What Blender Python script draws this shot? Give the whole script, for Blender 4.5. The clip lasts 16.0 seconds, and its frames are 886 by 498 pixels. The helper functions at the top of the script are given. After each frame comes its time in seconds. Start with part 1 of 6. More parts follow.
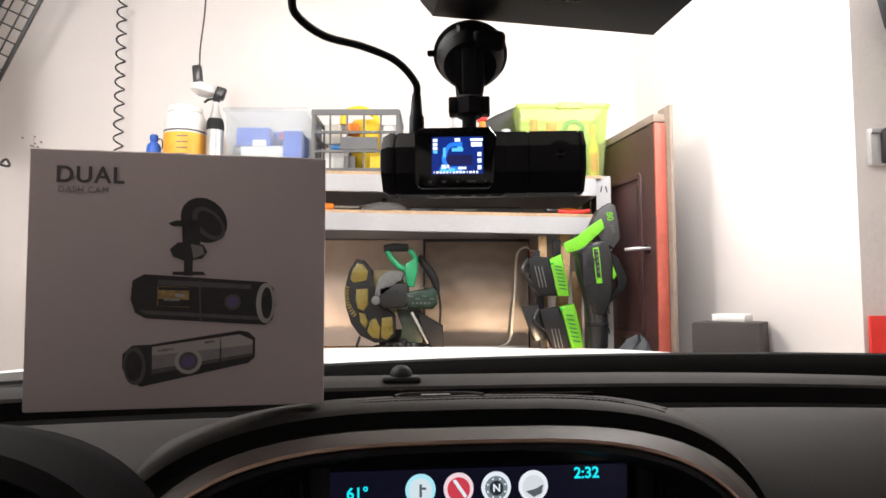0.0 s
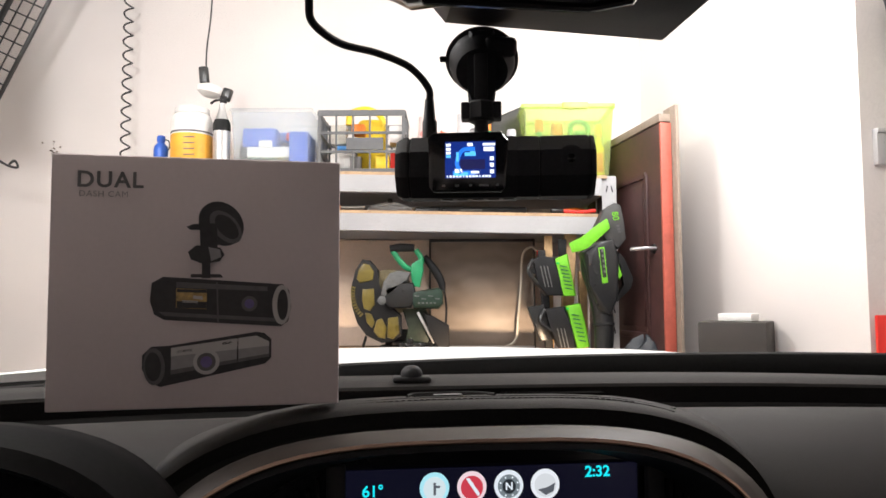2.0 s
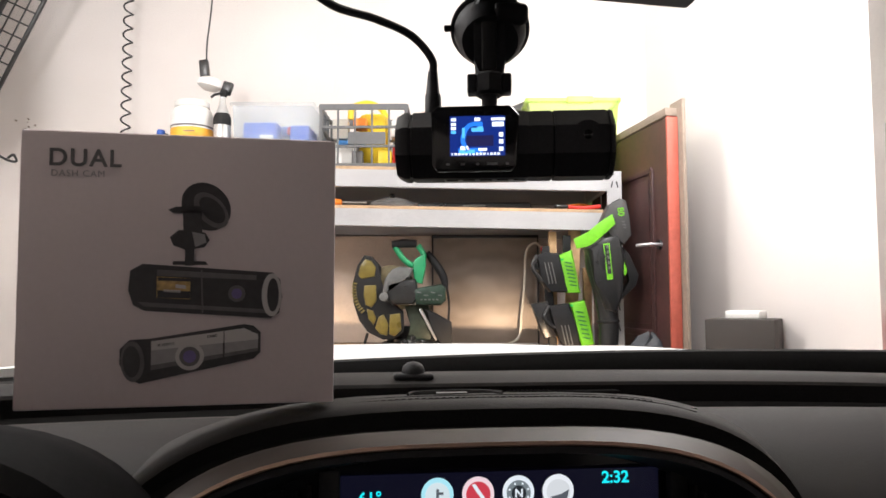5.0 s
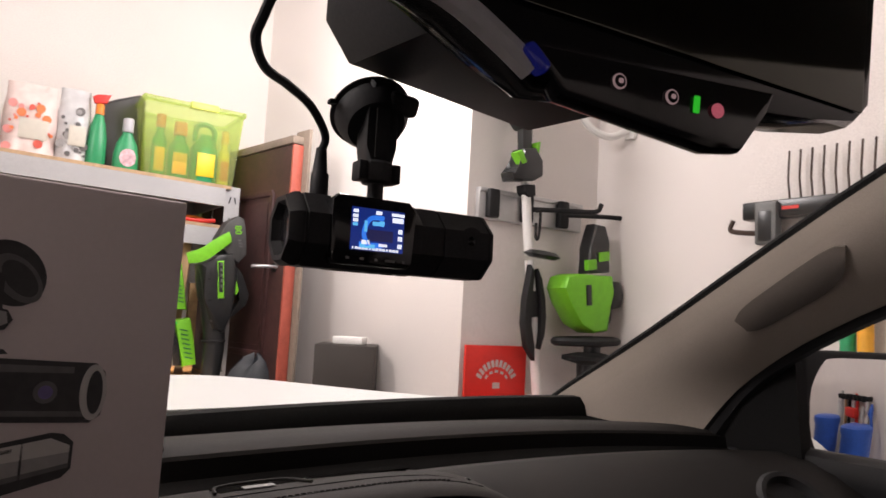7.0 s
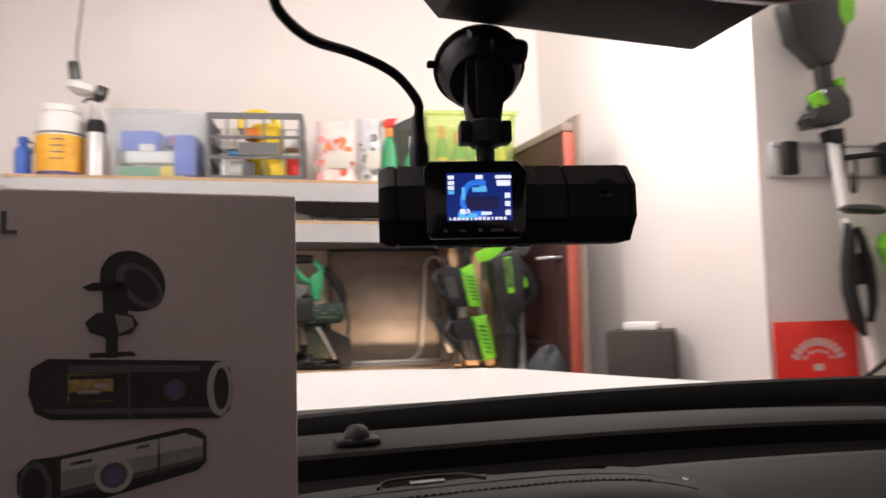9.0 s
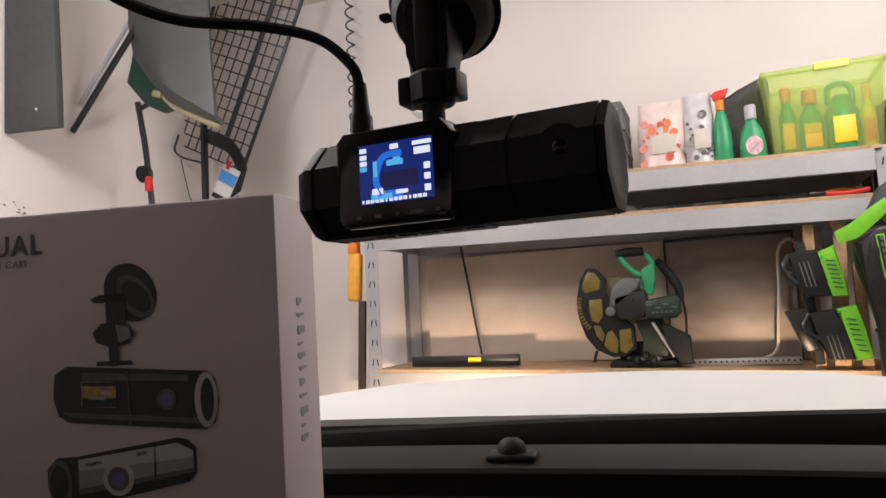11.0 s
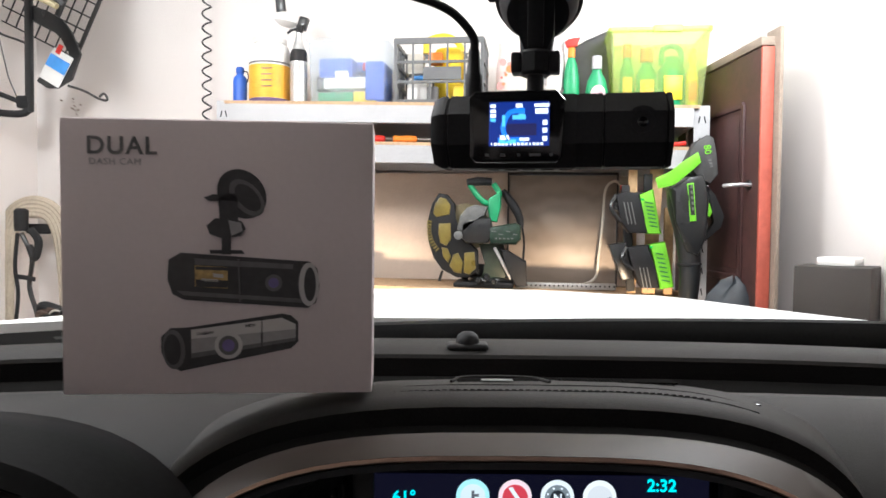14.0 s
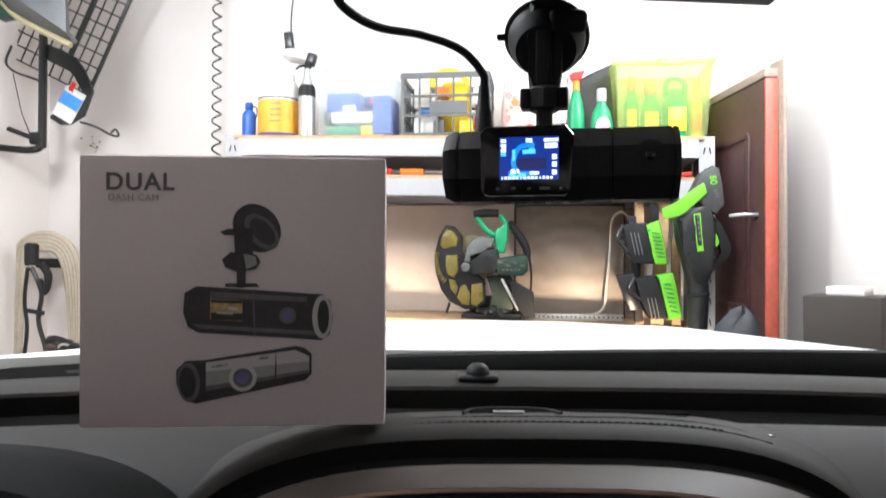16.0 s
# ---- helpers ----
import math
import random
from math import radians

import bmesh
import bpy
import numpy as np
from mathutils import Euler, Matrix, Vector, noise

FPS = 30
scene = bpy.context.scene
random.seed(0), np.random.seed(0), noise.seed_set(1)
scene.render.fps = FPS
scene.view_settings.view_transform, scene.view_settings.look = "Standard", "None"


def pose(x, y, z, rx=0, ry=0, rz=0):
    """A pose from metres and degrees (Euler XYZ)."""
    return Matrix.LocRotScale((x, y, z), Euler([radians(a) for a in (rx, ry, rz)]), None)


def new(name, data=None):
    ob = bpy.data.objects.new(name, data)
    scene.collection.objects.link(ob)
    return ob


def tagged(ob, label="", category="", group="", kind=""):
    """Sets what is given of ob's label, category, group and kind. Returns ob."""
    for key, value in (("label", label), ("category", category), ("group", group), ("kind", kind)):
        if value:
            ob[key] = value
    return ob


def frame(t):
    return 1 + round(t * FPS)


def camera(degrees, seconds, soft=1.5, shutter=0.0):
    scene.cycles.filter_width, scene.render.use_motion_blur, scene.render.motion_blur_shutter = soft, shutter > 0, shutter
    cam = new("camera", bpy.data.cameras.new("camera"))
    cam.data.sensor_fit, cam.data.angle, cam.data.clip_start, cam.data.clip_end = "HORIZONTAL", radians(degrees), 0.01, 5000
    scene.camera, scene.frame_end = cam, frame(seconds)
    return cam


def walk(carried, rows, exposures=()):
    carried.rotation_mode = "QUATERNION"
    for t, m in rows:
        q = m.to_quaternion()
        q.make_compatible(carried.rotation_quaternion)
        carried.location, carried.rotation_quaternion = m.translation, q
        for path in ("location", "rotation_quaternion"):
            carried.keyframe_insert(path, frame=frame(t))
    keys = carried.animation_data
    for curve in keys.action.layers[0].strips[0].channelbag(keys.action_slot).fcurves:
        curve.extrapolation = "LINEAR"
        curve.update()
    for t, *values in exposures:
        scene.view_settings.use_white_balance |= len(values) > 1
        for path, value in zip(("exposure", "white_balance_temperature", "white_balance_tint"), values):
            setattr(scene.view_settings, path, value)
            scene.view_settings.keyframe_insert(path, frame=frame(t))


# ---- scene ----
cam = camera(64.7, 16.0, soft=1.6, shutter=0.5)
METRES, EYE, TILT, LEAN, TURN = 1.05, 1.30, 0.0, 0.0, 0.0
ROWS = [
    (0.0, 0.0, 0.0, 0.0, 0.01, 4.12, 0.17),
    (0.5, -0.0015, -0.0039, 0.0015, 0.01, 4.12, 0.23),
    (1.0, -0.0033, 0.001, -0.0027, 0.16, 4.05, 0.25),
    (1.5, -0.0055, -0.0051, -0.0001, 0.29, 4.14, 0.26),
    (2.0, -0.0052, -0.0079, 0.0013, 0.39, 4.09, 0.25),
    (2.5, -0.0095, -0.0072, -0.0013, 0.45, 4.07, 0.23),
    (3.0, -0.0105, -0.0082, -0.0014, 0.49, 4.1, 0.23),
    (5.5, -0.006, 0.0642, -0.0034, 0.59, 3.87, 0.09),
    (6.0, -0.0722, 0.1184, 0.0239, -2.49, 4.16, -0.32),
    (6.5, -0.1355, 0.0945, 0.0394, -20.35, 4.77, -2.06),
    (7.0, -0.1649, 0.0851, 0.0425, -34.01, 5.4, -3.11),
    (7.5, -0.1912, 0.0848, 0.031, -34.81, 5.26, -2.69),
    (8.0, -0.2054, 0.078, 0.0258, -34.84, 4.99, -2.15),
    (8.5, -0.1635, 0.0812, 0.0274, -23.48, 4.45, -0.32),
    (9.0, -0.0572, 0.0944, 0.0374, -8.64, 4.24, 1.52),
    (9.5, 0.0346, 0.1436, 0.0349, 6.23, 4.65, 3.02),
    (10.0, 0.115, 0.1815, 0.034, 21.18, 5.22, 3.98),
    (12.5, 0.1068, 0.1648, 0.0255, 19.07, 4.68, 0.42),
    (13.0, 0.0534, 0.1428, 0.0162, 10.88, 4.87, -0.31),
    (13.5, 0.03, 0.098, 0.026, 7.46, 1.53, -0.76),
    (14.0, 0.0153, 0.0517, 0.033, 7.15, -1.88, -0.57),
    (14.5, 0.0117, 0.0239, 0.0456, 7.02, -1.93, -0.47),
    (15.0, 0.0071, 0.0186, 0.047, 7.11, -2.19, -0.42),
    (15.5, 0.0102, 0.0344, 0.0388, 7.36, -2.32, -0.31),
    (16.0, 0.0131, 0.0457, 0.0334, 7.68, 0.71, -0.21),
]
walk(cam, [(t, pose(0, 0, EYE, TILT, LEAN, TURN) @ pose(METRES * x, METRES * y, METRES * z, 90 + pitch, roll, yaw)) for t, x, y, z, yaw, pitch, roll in ROWS],
     exposures=[(0.0, -0.12, 6300, 10), (5.6, -0.12, 6300, 10), (6.1, -0.04, 6300, 11), (6.7, -0.62, 6600, 17), (7.4, -0.66, 6600, 16), (8.5, -0.54, 6600, 15), (9.0, -0.64, 6600, 16), (10.0, -0.92, 6550, 15), (12.5, -0.90, 6400, 15), (13.1, -0.33, 6350, 14), (13.6, -0.20, 6200, 11), (14.1, 0.17, 5900, 6), (16.0, 0.25, 5750, 5)])

# ---- light ----
world = bpy.data.worlds.new("world")
world.use_nodes = True
world.node_tree.nodes["Background"].inputs[0].default_value = (0.9, 0.86, 0.82, 1)
world.node_tree.nodes["Background"].inputs[1].default_value = 0.02
scene.world = world


def lamp(name, kind, power, m, colour=(1, 1, 1), size=(0.3, 0.3), spot=60, blend=0.3):
    data = bpy.data.lights.new(name, kind)
    data.energy, data.color = power, colour
    if kind == "AREA":
        data.shape, data.size, data.size_y = "RECTANGLE", size[0], size[1]
    if kind == "POINT":
        data.shadow_soft_size = size[0]
    if kind == "SPOT":
        data.spot_size, data.spot_blend, data.shadow_soft_size = radians(spot), blend, size[0]
    ob = new(name, data)
    ob.matrix_world = m
    return ob


# Overhead light is inferred; these two unseen bulbs are added and tuned.
for tx, ty, tz, power in ((-1.45, 1.00, 2.60, 136), (0.76, 2.14, 2.42, 72)):
    lamp("assumed_ceiling_bulb", "POINT", power, pose(tx, ty, tz), (1.0, 0.955, 0.93), (0.20, 0.20))
for side in (-1, 1):
    lamp("headlamp_beam", "SPOT", 400, pose(0, 0, 0, 0, 0, 7) @ pose(0.08 + side * 0.58, 2.0, 0.82, 76, 0, 0), (1.0, 0.70, 0.45), (0.04, 0.04), 80, 1.0)
# Unseen fill light behind the car, added to brighten the cabin.
lamp("cabin_fill_rear", "AREA", 40, pose(0.2, -1.9, 3.02), (1.0, 0.93, 0.9), (1.2, 0.12))


# ---- materials ----
def mat(name, colour, rough=0.6, metal=0.0, grain=60.0, var=0.12, bump=0.0, stain=2.5, coat=0.0, dark=None, spec=0.5, alpha=None, emit=0.0, trans=0.0):
    """A surface with fine grain and broad wear; grain and stain are cycles per metre."""
    m = bpy.data.materials.new(name)
    m.use_nodes = True
    nt = m.node_tree
    b = nt.nodes["Principled BSDF"]
    co = nt.nodes.new("ShaderNodeTexCoord")
    fine = nt.nodes.new("ShaderNodeTexNoise")
    fine.inputs["Scale"].default_value, fine.inputs["Detail"].default_value = grain, 5
    broad = nt.nodes.new("ShaderNodeTexNoise")
    broad.inputs["Scale"].default_value, broad.inputs["Detail"].default_value = stain, 4
    for n in (fine, broad):
        nt.links.new(co.outputs["Object"], n.inputs["Vector"])
    mixv = nt.nodes.new("ShaderNodeMix")
    mixv.inputs[0].default_value = 0.5
    nt.links.new(fine.outputs["Fac"], mixv.inputs[2])
    nt.links.new(broad.outputs["Fac"], mixv.inputs[3])
    ramp = nt.nodes.new("ShaderNodeValToRGB")
    lo = dark or tuple(c * (1 - var) for c in colour)
    hi = tuple(min(1, c * (1 + var * 0.6)) for c in colour)
    ramp.color_ramp.elements[0].position, ramp.color_ramp.elements[0].color = 0.36, (*lo, 1)
    ramp.color_ramp.elements[1].position, ramp.color_ramp.elements[1].color = 0.62, (*hi, 1)
    nt.links.new(mixv.outputs[0], ramp.inputs[0])
    nt.links.new(ramp.outputs[0], b.inputs["Base Color"])
    rr = nt.nodes.new("ShaderNodeMapRange")
    rr.inputs[3].default_value, rr.inputs[4].default_value = max(0.02, rough - 0.08), min(1, rough + 0.08)
    nt.links.new(broad.outputs["Fac"], rr.inputs[0])
    nt.links.new(rr.outputs[0], b.inputs["Roughness"])
    b.inputs["Metallic"].default_value = metal
    b.inputs["Coat Weight"].default_value = coat
    b.inputs["Specular IOR Level"].default_value = spec
    if alpha is not None:
        b.inputs["Alpha"].default_value = alpha
    if trans:
        b.inputs["Transmission Weight"].default_value = trans
    if bump:
        bp = nt.nodes.new("ShaderNodeBump")
        bp.inputs["Strength"].default_value, bp.inputs["Distance"].default_value = 0.5, bump
        nt.links.new(fine.outputs["Fac"], bp.inputs["Height"])
        nt.links.new(bp.outputs[0], b.inputs["Normal"])
    if emit:
        b.inputs["Emission Color"].default_value = (*colour, 1)
        b.inputs["Emission Strength"].default_value = emit
    return m


def glow(name, colour, strength):
    m = bpy.data.materials.new(name)
    m.use_nodes = True
    b = m.node_tree.nodes["Principled BSDF"]
    b.inputs["Base Color"].default_value = (0.01, 0.01, 0.01, 1)
    b.inputs["Roughness"].default_value = 0.2
    b.inputs["Emission Color"].default_value = (*colour, 1)
    b.inputs["Emission Strength"].default_value = strength
    return m


def pane(name, tint, gloss=0.05, rough=0.03):
    """Clear sheet: tinted see-through with a little gloss."""
    m = bpy.data.materials.new(name)
    m.use_nodes = True
    nt = m.node_tree
    nt.nodes.remove(nt.nodes["Principled BSDF"])
    t, g, mx = nt.nodes.new("ShaderNodeBsdfTransparent"), nt.nodes.new("ShaderNodeBsdfGlossy"), nt.nodes.new("ShaderNodeMixShader")
    t.inputs[0].default_value = (*tint, 1)
    g.inputs["Roughness"].default_value = rough
    mx.inputs[0].default_value = gloss
    nt.links.new(t.outputs[0], mx.inputs[1])
    nt.links.new(g.outputs[0], mx.inputs[2])
    nt.links.new(mx.outputs[0], nt.nodes["Material Output"].inputs[0])
    return m


def milky(name, colour, see=0.45):
    """Thin coloured plastic that lets light and shapes through."""
    m = bpy.data.materials.new(name)
    m.use_nodes = True
    nt = m.node_tree
    b = nt.nodes["Principled BSDF"]
    b.inputs["Base Color"].default_value = (*colour, 1)
    b.inputs["Roughness"].default_value = 0.3
    t, l, m1, m2 = nt.nodes.new("ShaderNodeBsdfTransparent"), nt.nodes.new("ShaderNodeBsdfTranslucent"), nt.nodes.new("ShaderNodeMixShader"), nt.nodes.new("ShaderNodeMixShader")
    t.inputs[0].default_value = (*[min(1, c * 1.15) for c in colour], 1)
    l.inputs[0].default_value = (*colour, 1)
    m1.inputs[0].default_value, m2.inputs[0].default_value = 0.5, see
    nt.links.new(b.outputs[0], m1.inputs[1])
    nt.links.new(l.outputs[0], m1.inputs[2])
    nt.links.new(m1.outputs[0], m2.inputs[1])
    nt.links.new(t.outputs[0], m2.inputs[2])
    nt.links.new(m2.outputs[0], nt.nodes["Material Output"].inputs[0])
    return m


PLASTER = mat("plaster", (0.76, 0.715, 0.69), 0.85, grain=180, var=0.12, bump=0.0006, stain=1.2)
CEIL = mat("ceiling_paint", (0.7, 0.67, 0.63), 0.9, grain=120, var=0.06, stain=1)
CONCRETE = mat("concrete", (0.32, 0.31, 0.3), 0.7, grain=90, var=0.3, bump=0.001, stain=1.5)
DASH = mat("dash_skin", (0.0185, 0.0168, 0.0158), 0.75, grain=900, var=0.3, bump=0.0004, stain=6, spec=0.2)
PAD = mat("dash_pad", (0.0112, 0.0099, 0.0092), 0.7, grain=900, var=0.22, bump=0.0004, stain=5, spec=0.2)
DECK = mat("dash_deck", (0.0095, 0.0091, 0.0088), 0.98, grain=700, var=0.3, bump=0.0003, stain=5, spec=0.0)
SATIN = mat("satin_trim", (0.027, 0.0190, 0.0148), 0.55, 0.0, grain=400, var=0.1, stain=5, spec=0.25)
BRONZE = mat("bronze_line", (0.30, 0.2, 0.15), 0.35, 0.7, grain=200, var=0.1)
GLOSSBLACK = mat("gloss_black", (0.010, 0.010, 0.011), 0.12, grain=50, var=0.2, spec=0.4)
BLACK = mat("black_plastic", (0.017, 0.017, 0.0185), 0.6, grain=500, var=0.25, bump=0.0001, stain=20, spec=0.2)
BLACK2 = mat("black_plastic_matt", (0.014, 0.014, 0.015), 0.65, grain=500, var=0.25, stain=20, spec=0.3)
RUBBER = mat("rubber", (0.0085, 0.0085, 0.0085), 0.85, grain=300, var=0.25, spec=0.1)
CARD = mat("box_card", (0.61, 0.535, 0.538), 0.55, grain=300, var=0.03, stain=6)
INK = mat("ink_black", (0.035, 0.033, 0.035), 0.5, grain=200, var=0.3)
INKGREY = mat("ink_grey", (0.3, 0.29, 0.29), 0.5, grain=200, var=0.12)
INKMID = mat("ink_mid", (0.12, 0.115, 0.115), 0.5, grain=200, var=0.2)
INKLIGHT = mat("ink_light", (0.5, 0.48, 0.47), 0.5, grain=200, var=0.05)
INKPURPLE = mat("ink_purple", (0.16, 0.12, 0.3), 0.5, grain=200, var=0.2)
INKAMBER = mat("ink_amber", (0.42, 0.28, 0.1), 0.5, grain=260, var=0.7, stain=60)
CARPAINT = mat("white_car_paint", (0.74, 0.755, 0.755), 0.5, grain=40, var=0.02, coat=0.12, spec=0.3)
PILLAR = mat("pillar_cloth", (0.36, 0.315, 0.275), 0.85, grain=900, var=0.15, bump=0.0004, stain=4, spec=0.2)
PILLARIN = mat("pillar_insert", (0.15, 0.13, 0.115), 0.9, grain=900, var=0.15, bump=0.0004, stain=4, spec=0.2)
HEADLINER = mat("headliner", (0.25, 0.23, 0.21), 0.95, grain=700, var=0.1, stain=3)
CHROME = mat("mirror_glass", (0.85, 0.85, 0.85), 0.02, 1.0, grain=5, var=0.0)
CHROME.node_tree.nodes["Principled BSDF"].inputs["Roughness"].default_value = 0.02
DIMMIRROR = mat("dimming_mirror_glass", (0.055, 0.055, 0.048), 0.05, 1.0, grain=5, var=0.0)
SILVER = mat("satin_silver", (0.55, 0.55, 0.58), 0.35, 0.8, grain=150, var=0.1)
STEEL = mat("shelf_steel", (0.42, 0.42, 0.43), 0.5, 0.15, grain=150, var=0.12, stain=4)
WOOD = mat("shelf_board", (0.5, 0.34, 0.2), 0.75, grain=60, var=0.25, stain=6)
PINE = mat("pine", (0.52, 0.33, 0.17), 0.7, grain=45, var=0.3, bump=0.0004, stain=6)
CHIP = mat("pale_board", (0.58, 0.49, 0.42), 0.85, grain=220, var=0.18, stain=4)
SAWGREEN = mat("saw_green", (0.018, 0.13, 0.055), 0.5, grain=60, var=0.35, stain=14)
SMOKED = mat("scuffed_grey_panel", (0.23, 0.195, 0.17), 0.45, grain=35, var=0.3, stain=6)
MAHOGANY = mat("mahogany", (0.05, 0.02, 0.019), 0.5, grain=40, var=0.35, stain=7)
REDEDGE = mat("red_lacquer", (0.42, 0.09, 0.06), 0.55, grain=50, var=0.2, stain=5)
JAMB = mat("raw_jamb", (0.24, 0.19, 0.15), 0.8, grain=70, var=0.2, stain=5)
LIME = mat("lime_plastic", (0.17, 0.55, 0.02), 0.42, grain=60, var=0.12, stain=10)
GREEN = mat("green_plastic", (0.02, 0.3, 0.12), 0.4, grain=60, var=0.15, stain=10)
GREYTOOL = mat("tool_grey", (0.0145, 0.0155, 0.0165), 0.3, grain=80, var=0.25, stain=10)
TOOLMID = mat("tool_mid_grey", (0.115, 0.118, 0.116), 0.5, grain=80, var=0.2, stain=10)
MUSTARD = mat("mustard_plastic", (0.17, 0.13, 0.024), 0.3, grain=60, var=0.25, stain=12)
YELLOW = mat("yellow_plastic", (0.85, 0.6, 0.02), 0.45, grain=60, var=0.12, stain=10)
ORANGE = mat("orange_plastic", (0.8, 0.22, 0.02), 0.45, grain=60, var=0.15, stain=10)
LABELOR = mat("orange_label", (0.85, 0.42, 0.04), 0.5, grain=40, var=0.15, stain=14)
RED = mat("red_plastic", (0.68, 0.03, 0.02), 0.5, grain=60, var=0.1, stain=10)
BLUE = mat("blue_plastic", (0.03, 0.12, 0.55), 0.4, grain=60, var=0.15, stain=10)
BLUELIGHT = mat("sky_blue", (0.07, 0.3, 0.75), 0.5, grain=60, var=0.15, stain=10)
WHITE = mat("white_plastic", (0.78, 0.77, 0.75), 0.5, grain=60, var=0.05, stain=8)
CREAM = mat("cream_plastic", (0.6, 0.57, 0.5), 0.6, grain=60, var=0.08, stain=8)
CRATE = mat("grey_crate", (0.125, 0.128, 0.132), 0.55, grain=60, var=0.12, stain=8)
STRIP = mat("silver_plastic", (0.42, 0.42, 0.45), 0.5, grain=150, var=0.08)
ALU = mat("aluminium", (0.55, 0.55, 0.55), 0.4, 0.6, grain=120, var=0.12)
DARKGREY = mat("dark_grey_sheet", (0.05, 0.05, 0.05), 0.6, grain=50, var=0.25, stain=4)
CHARCOAL = mat("charcoal_box", (0.043, 0.037, 0.033), 0.75, grain=300, var=0.2, bump=0.0004, stain=5)
HOSE = mat("tan_hose", (0.42, 0.36, 0.28), 0.6, grain=80, var=0.2, stain=6)
WIRE = mat("black_wire", (0.03, 0.03, 0.03), 0.5, grain=80, var=0.2)
RUST = mat("brown_steel", (0.07, 0.045, 0.035), 0.6, 0.3, grain=120, var=0.35)
OLIVE = mat("olive_edge", (0.34, 0.29, 0.17), 0.7, grain=60, var=0.2)
GREYBAG = mat("grey_plastic", (0.06, 0.065, 0.068), 0.4, grain=40, var=0.2, stain=5)
DKGREEN = mat("dark_green", (0.008, 0.045, 0.028), 0.5, grain=50, var=0.25)
CLEAR = pane("clear_plastic", (0.9, 0.92, 0.94), 0.1, 0.15)
GLASS = pane("windscreen_glass", (0.97, 0.98, 0.97), 0.015, 0.0)
GREENCLEAR = milky("green_tote", (0.76, 0.83, 0.52), 0.77)
FROST = milky("frosted_plastic", (0.84, 0.86, 0.88), 0.80)


def swirls(m, scale, lo, hi):
    """Broad curved wipe marks in the gloss and tone of a plastic sheet."""
    nt = m.node_tree
    b = nt.nodes["Principled BSDF"]
    co, wv, mx = nt.nodes.new("ShaderNodeTexCoord"), nt.nodes.new("ShaderNodeTexWave"), nt.nodes.new("ShaderNodeValToRGB")
    wv.wave_type = "RINGS"
    wv.inputs["Scale"].default_value, wv.inputs["Distortion"].default_value, wv.inputs["Detail"].default_value, wv.inputs["Detail Scale"].default_value = scale, 9.0, 3.0, 1.4
    mx.color_ramp.elements[0].color, mx.color_ramp.elements[1].color = (*lo, 1), (*hi, 1)
    nt.links.new(co.outputs["Object"], wv.inputs["Vector"])
    nt.links.new(wv.outputs["Fac"], mx.inputs[0])
    nt.links.new(mx.outputs[0], b.inputs["Base Color"])


swirls(SMOKED, 3.0, (0.225, 0.185, 0.155), (0.275, 0.23, 0.195))


# ---- mesh helpers ----
def mesh(bm, name, material, smooth=False):
    bmesh.ops.recalc_face_normals(bm, faces=bm.faces)
    me = bpy.data.meshes.new(name)
    bm.to_mesh(me)
    bm.free()
    me.materials.append(material)
    if smooth:
        for p in me.polygons:
            p.use_smooth = True
        me.set_sharp_from_angle(angle=radians(38))
    return me


def part(name, bm, material, parent=None, label="", smooth=True):
    ob = new(name, mesh(bm, name, material, smooth))
    ob.parent = parent
    return tagged(ob, label=label)


def thing(name, m, label, category, group=""):
    ob = new(name)
    ob.empty_display_size = 0.05
    ob.matrix_world = m
    return tagged(ob, label, category, group)


def structure(name, bm, material, label, smooth=False):
    return tagged(part(name, bm, material, None, label, smooth), kind="structure")


def box(c, s, bev=0.0, turn=None, bm=None, seg=2):
    """A block with centre c and size s; turn: Euler degrees."""
    bm = bm or bmesh.new()
    m = pose(*c, *(turn or (0, 0, 0))) @ Matrix.Diagonal((*s, 1))
    made = bmesh.ops.create_cube(bm, size=1, matrix=m)["verts"]
    if bev:
        es = list({e for v in made for e in v.link_edges})
        bmesh.ops.bevel(bm, geom=es, offset=bev, segments=seg, affect="EDGES", profile=0.5)
    return bm


def lathe(prof, c=(0, 0, 0), turn=(0, 0, 0), n=20, bm=None, squash=1.0):
    """Turn a profile of (radius, height) round the local z axis."""
    bm = bm or bmesh.new()
    m = pose(*c, *turn)
    rings = []
    for r, z in prof:
        rings.append([bm.verts.new(m @ Vector((max(r, 1e-5) * math.cos(2 * math.pi * i / n), squash * max(r, 1e-5) * math.sin(2 * math.pi * i / n), z))) for i in range(n)])
    for a, b in zip(rings, rings[1:]):
        for i in range(n):
            bm.faces.new((a[i], a[(i + 1) % n], b[(i + 1) % n], b[i]))
    bm.faces.new(rings[0][::-1])
    bm.faces.new(rings[-1])
    return bm


def smoothline(pts, k=6):
    """A round line through the points."""
    pts = [Vector(p) for p in pts]
    ext = [2 * pts[0] - pts[1], *pts, 2 * pts[-1] - pts[-2]]
    out = []
    for i in range(1, len(ext) - 2):
        a, b, c, d = ext[i - 1:i + 3]
        for j in range(k):
            t = j / k
            out.append(0.5 * ((2 * b) + (c - a) * t + (2 * a - 5 * b + 4 * c - d) * t * t + (3 * b - a - 3 * c + d) * t ** 3))
    return out + [pts[-1]]


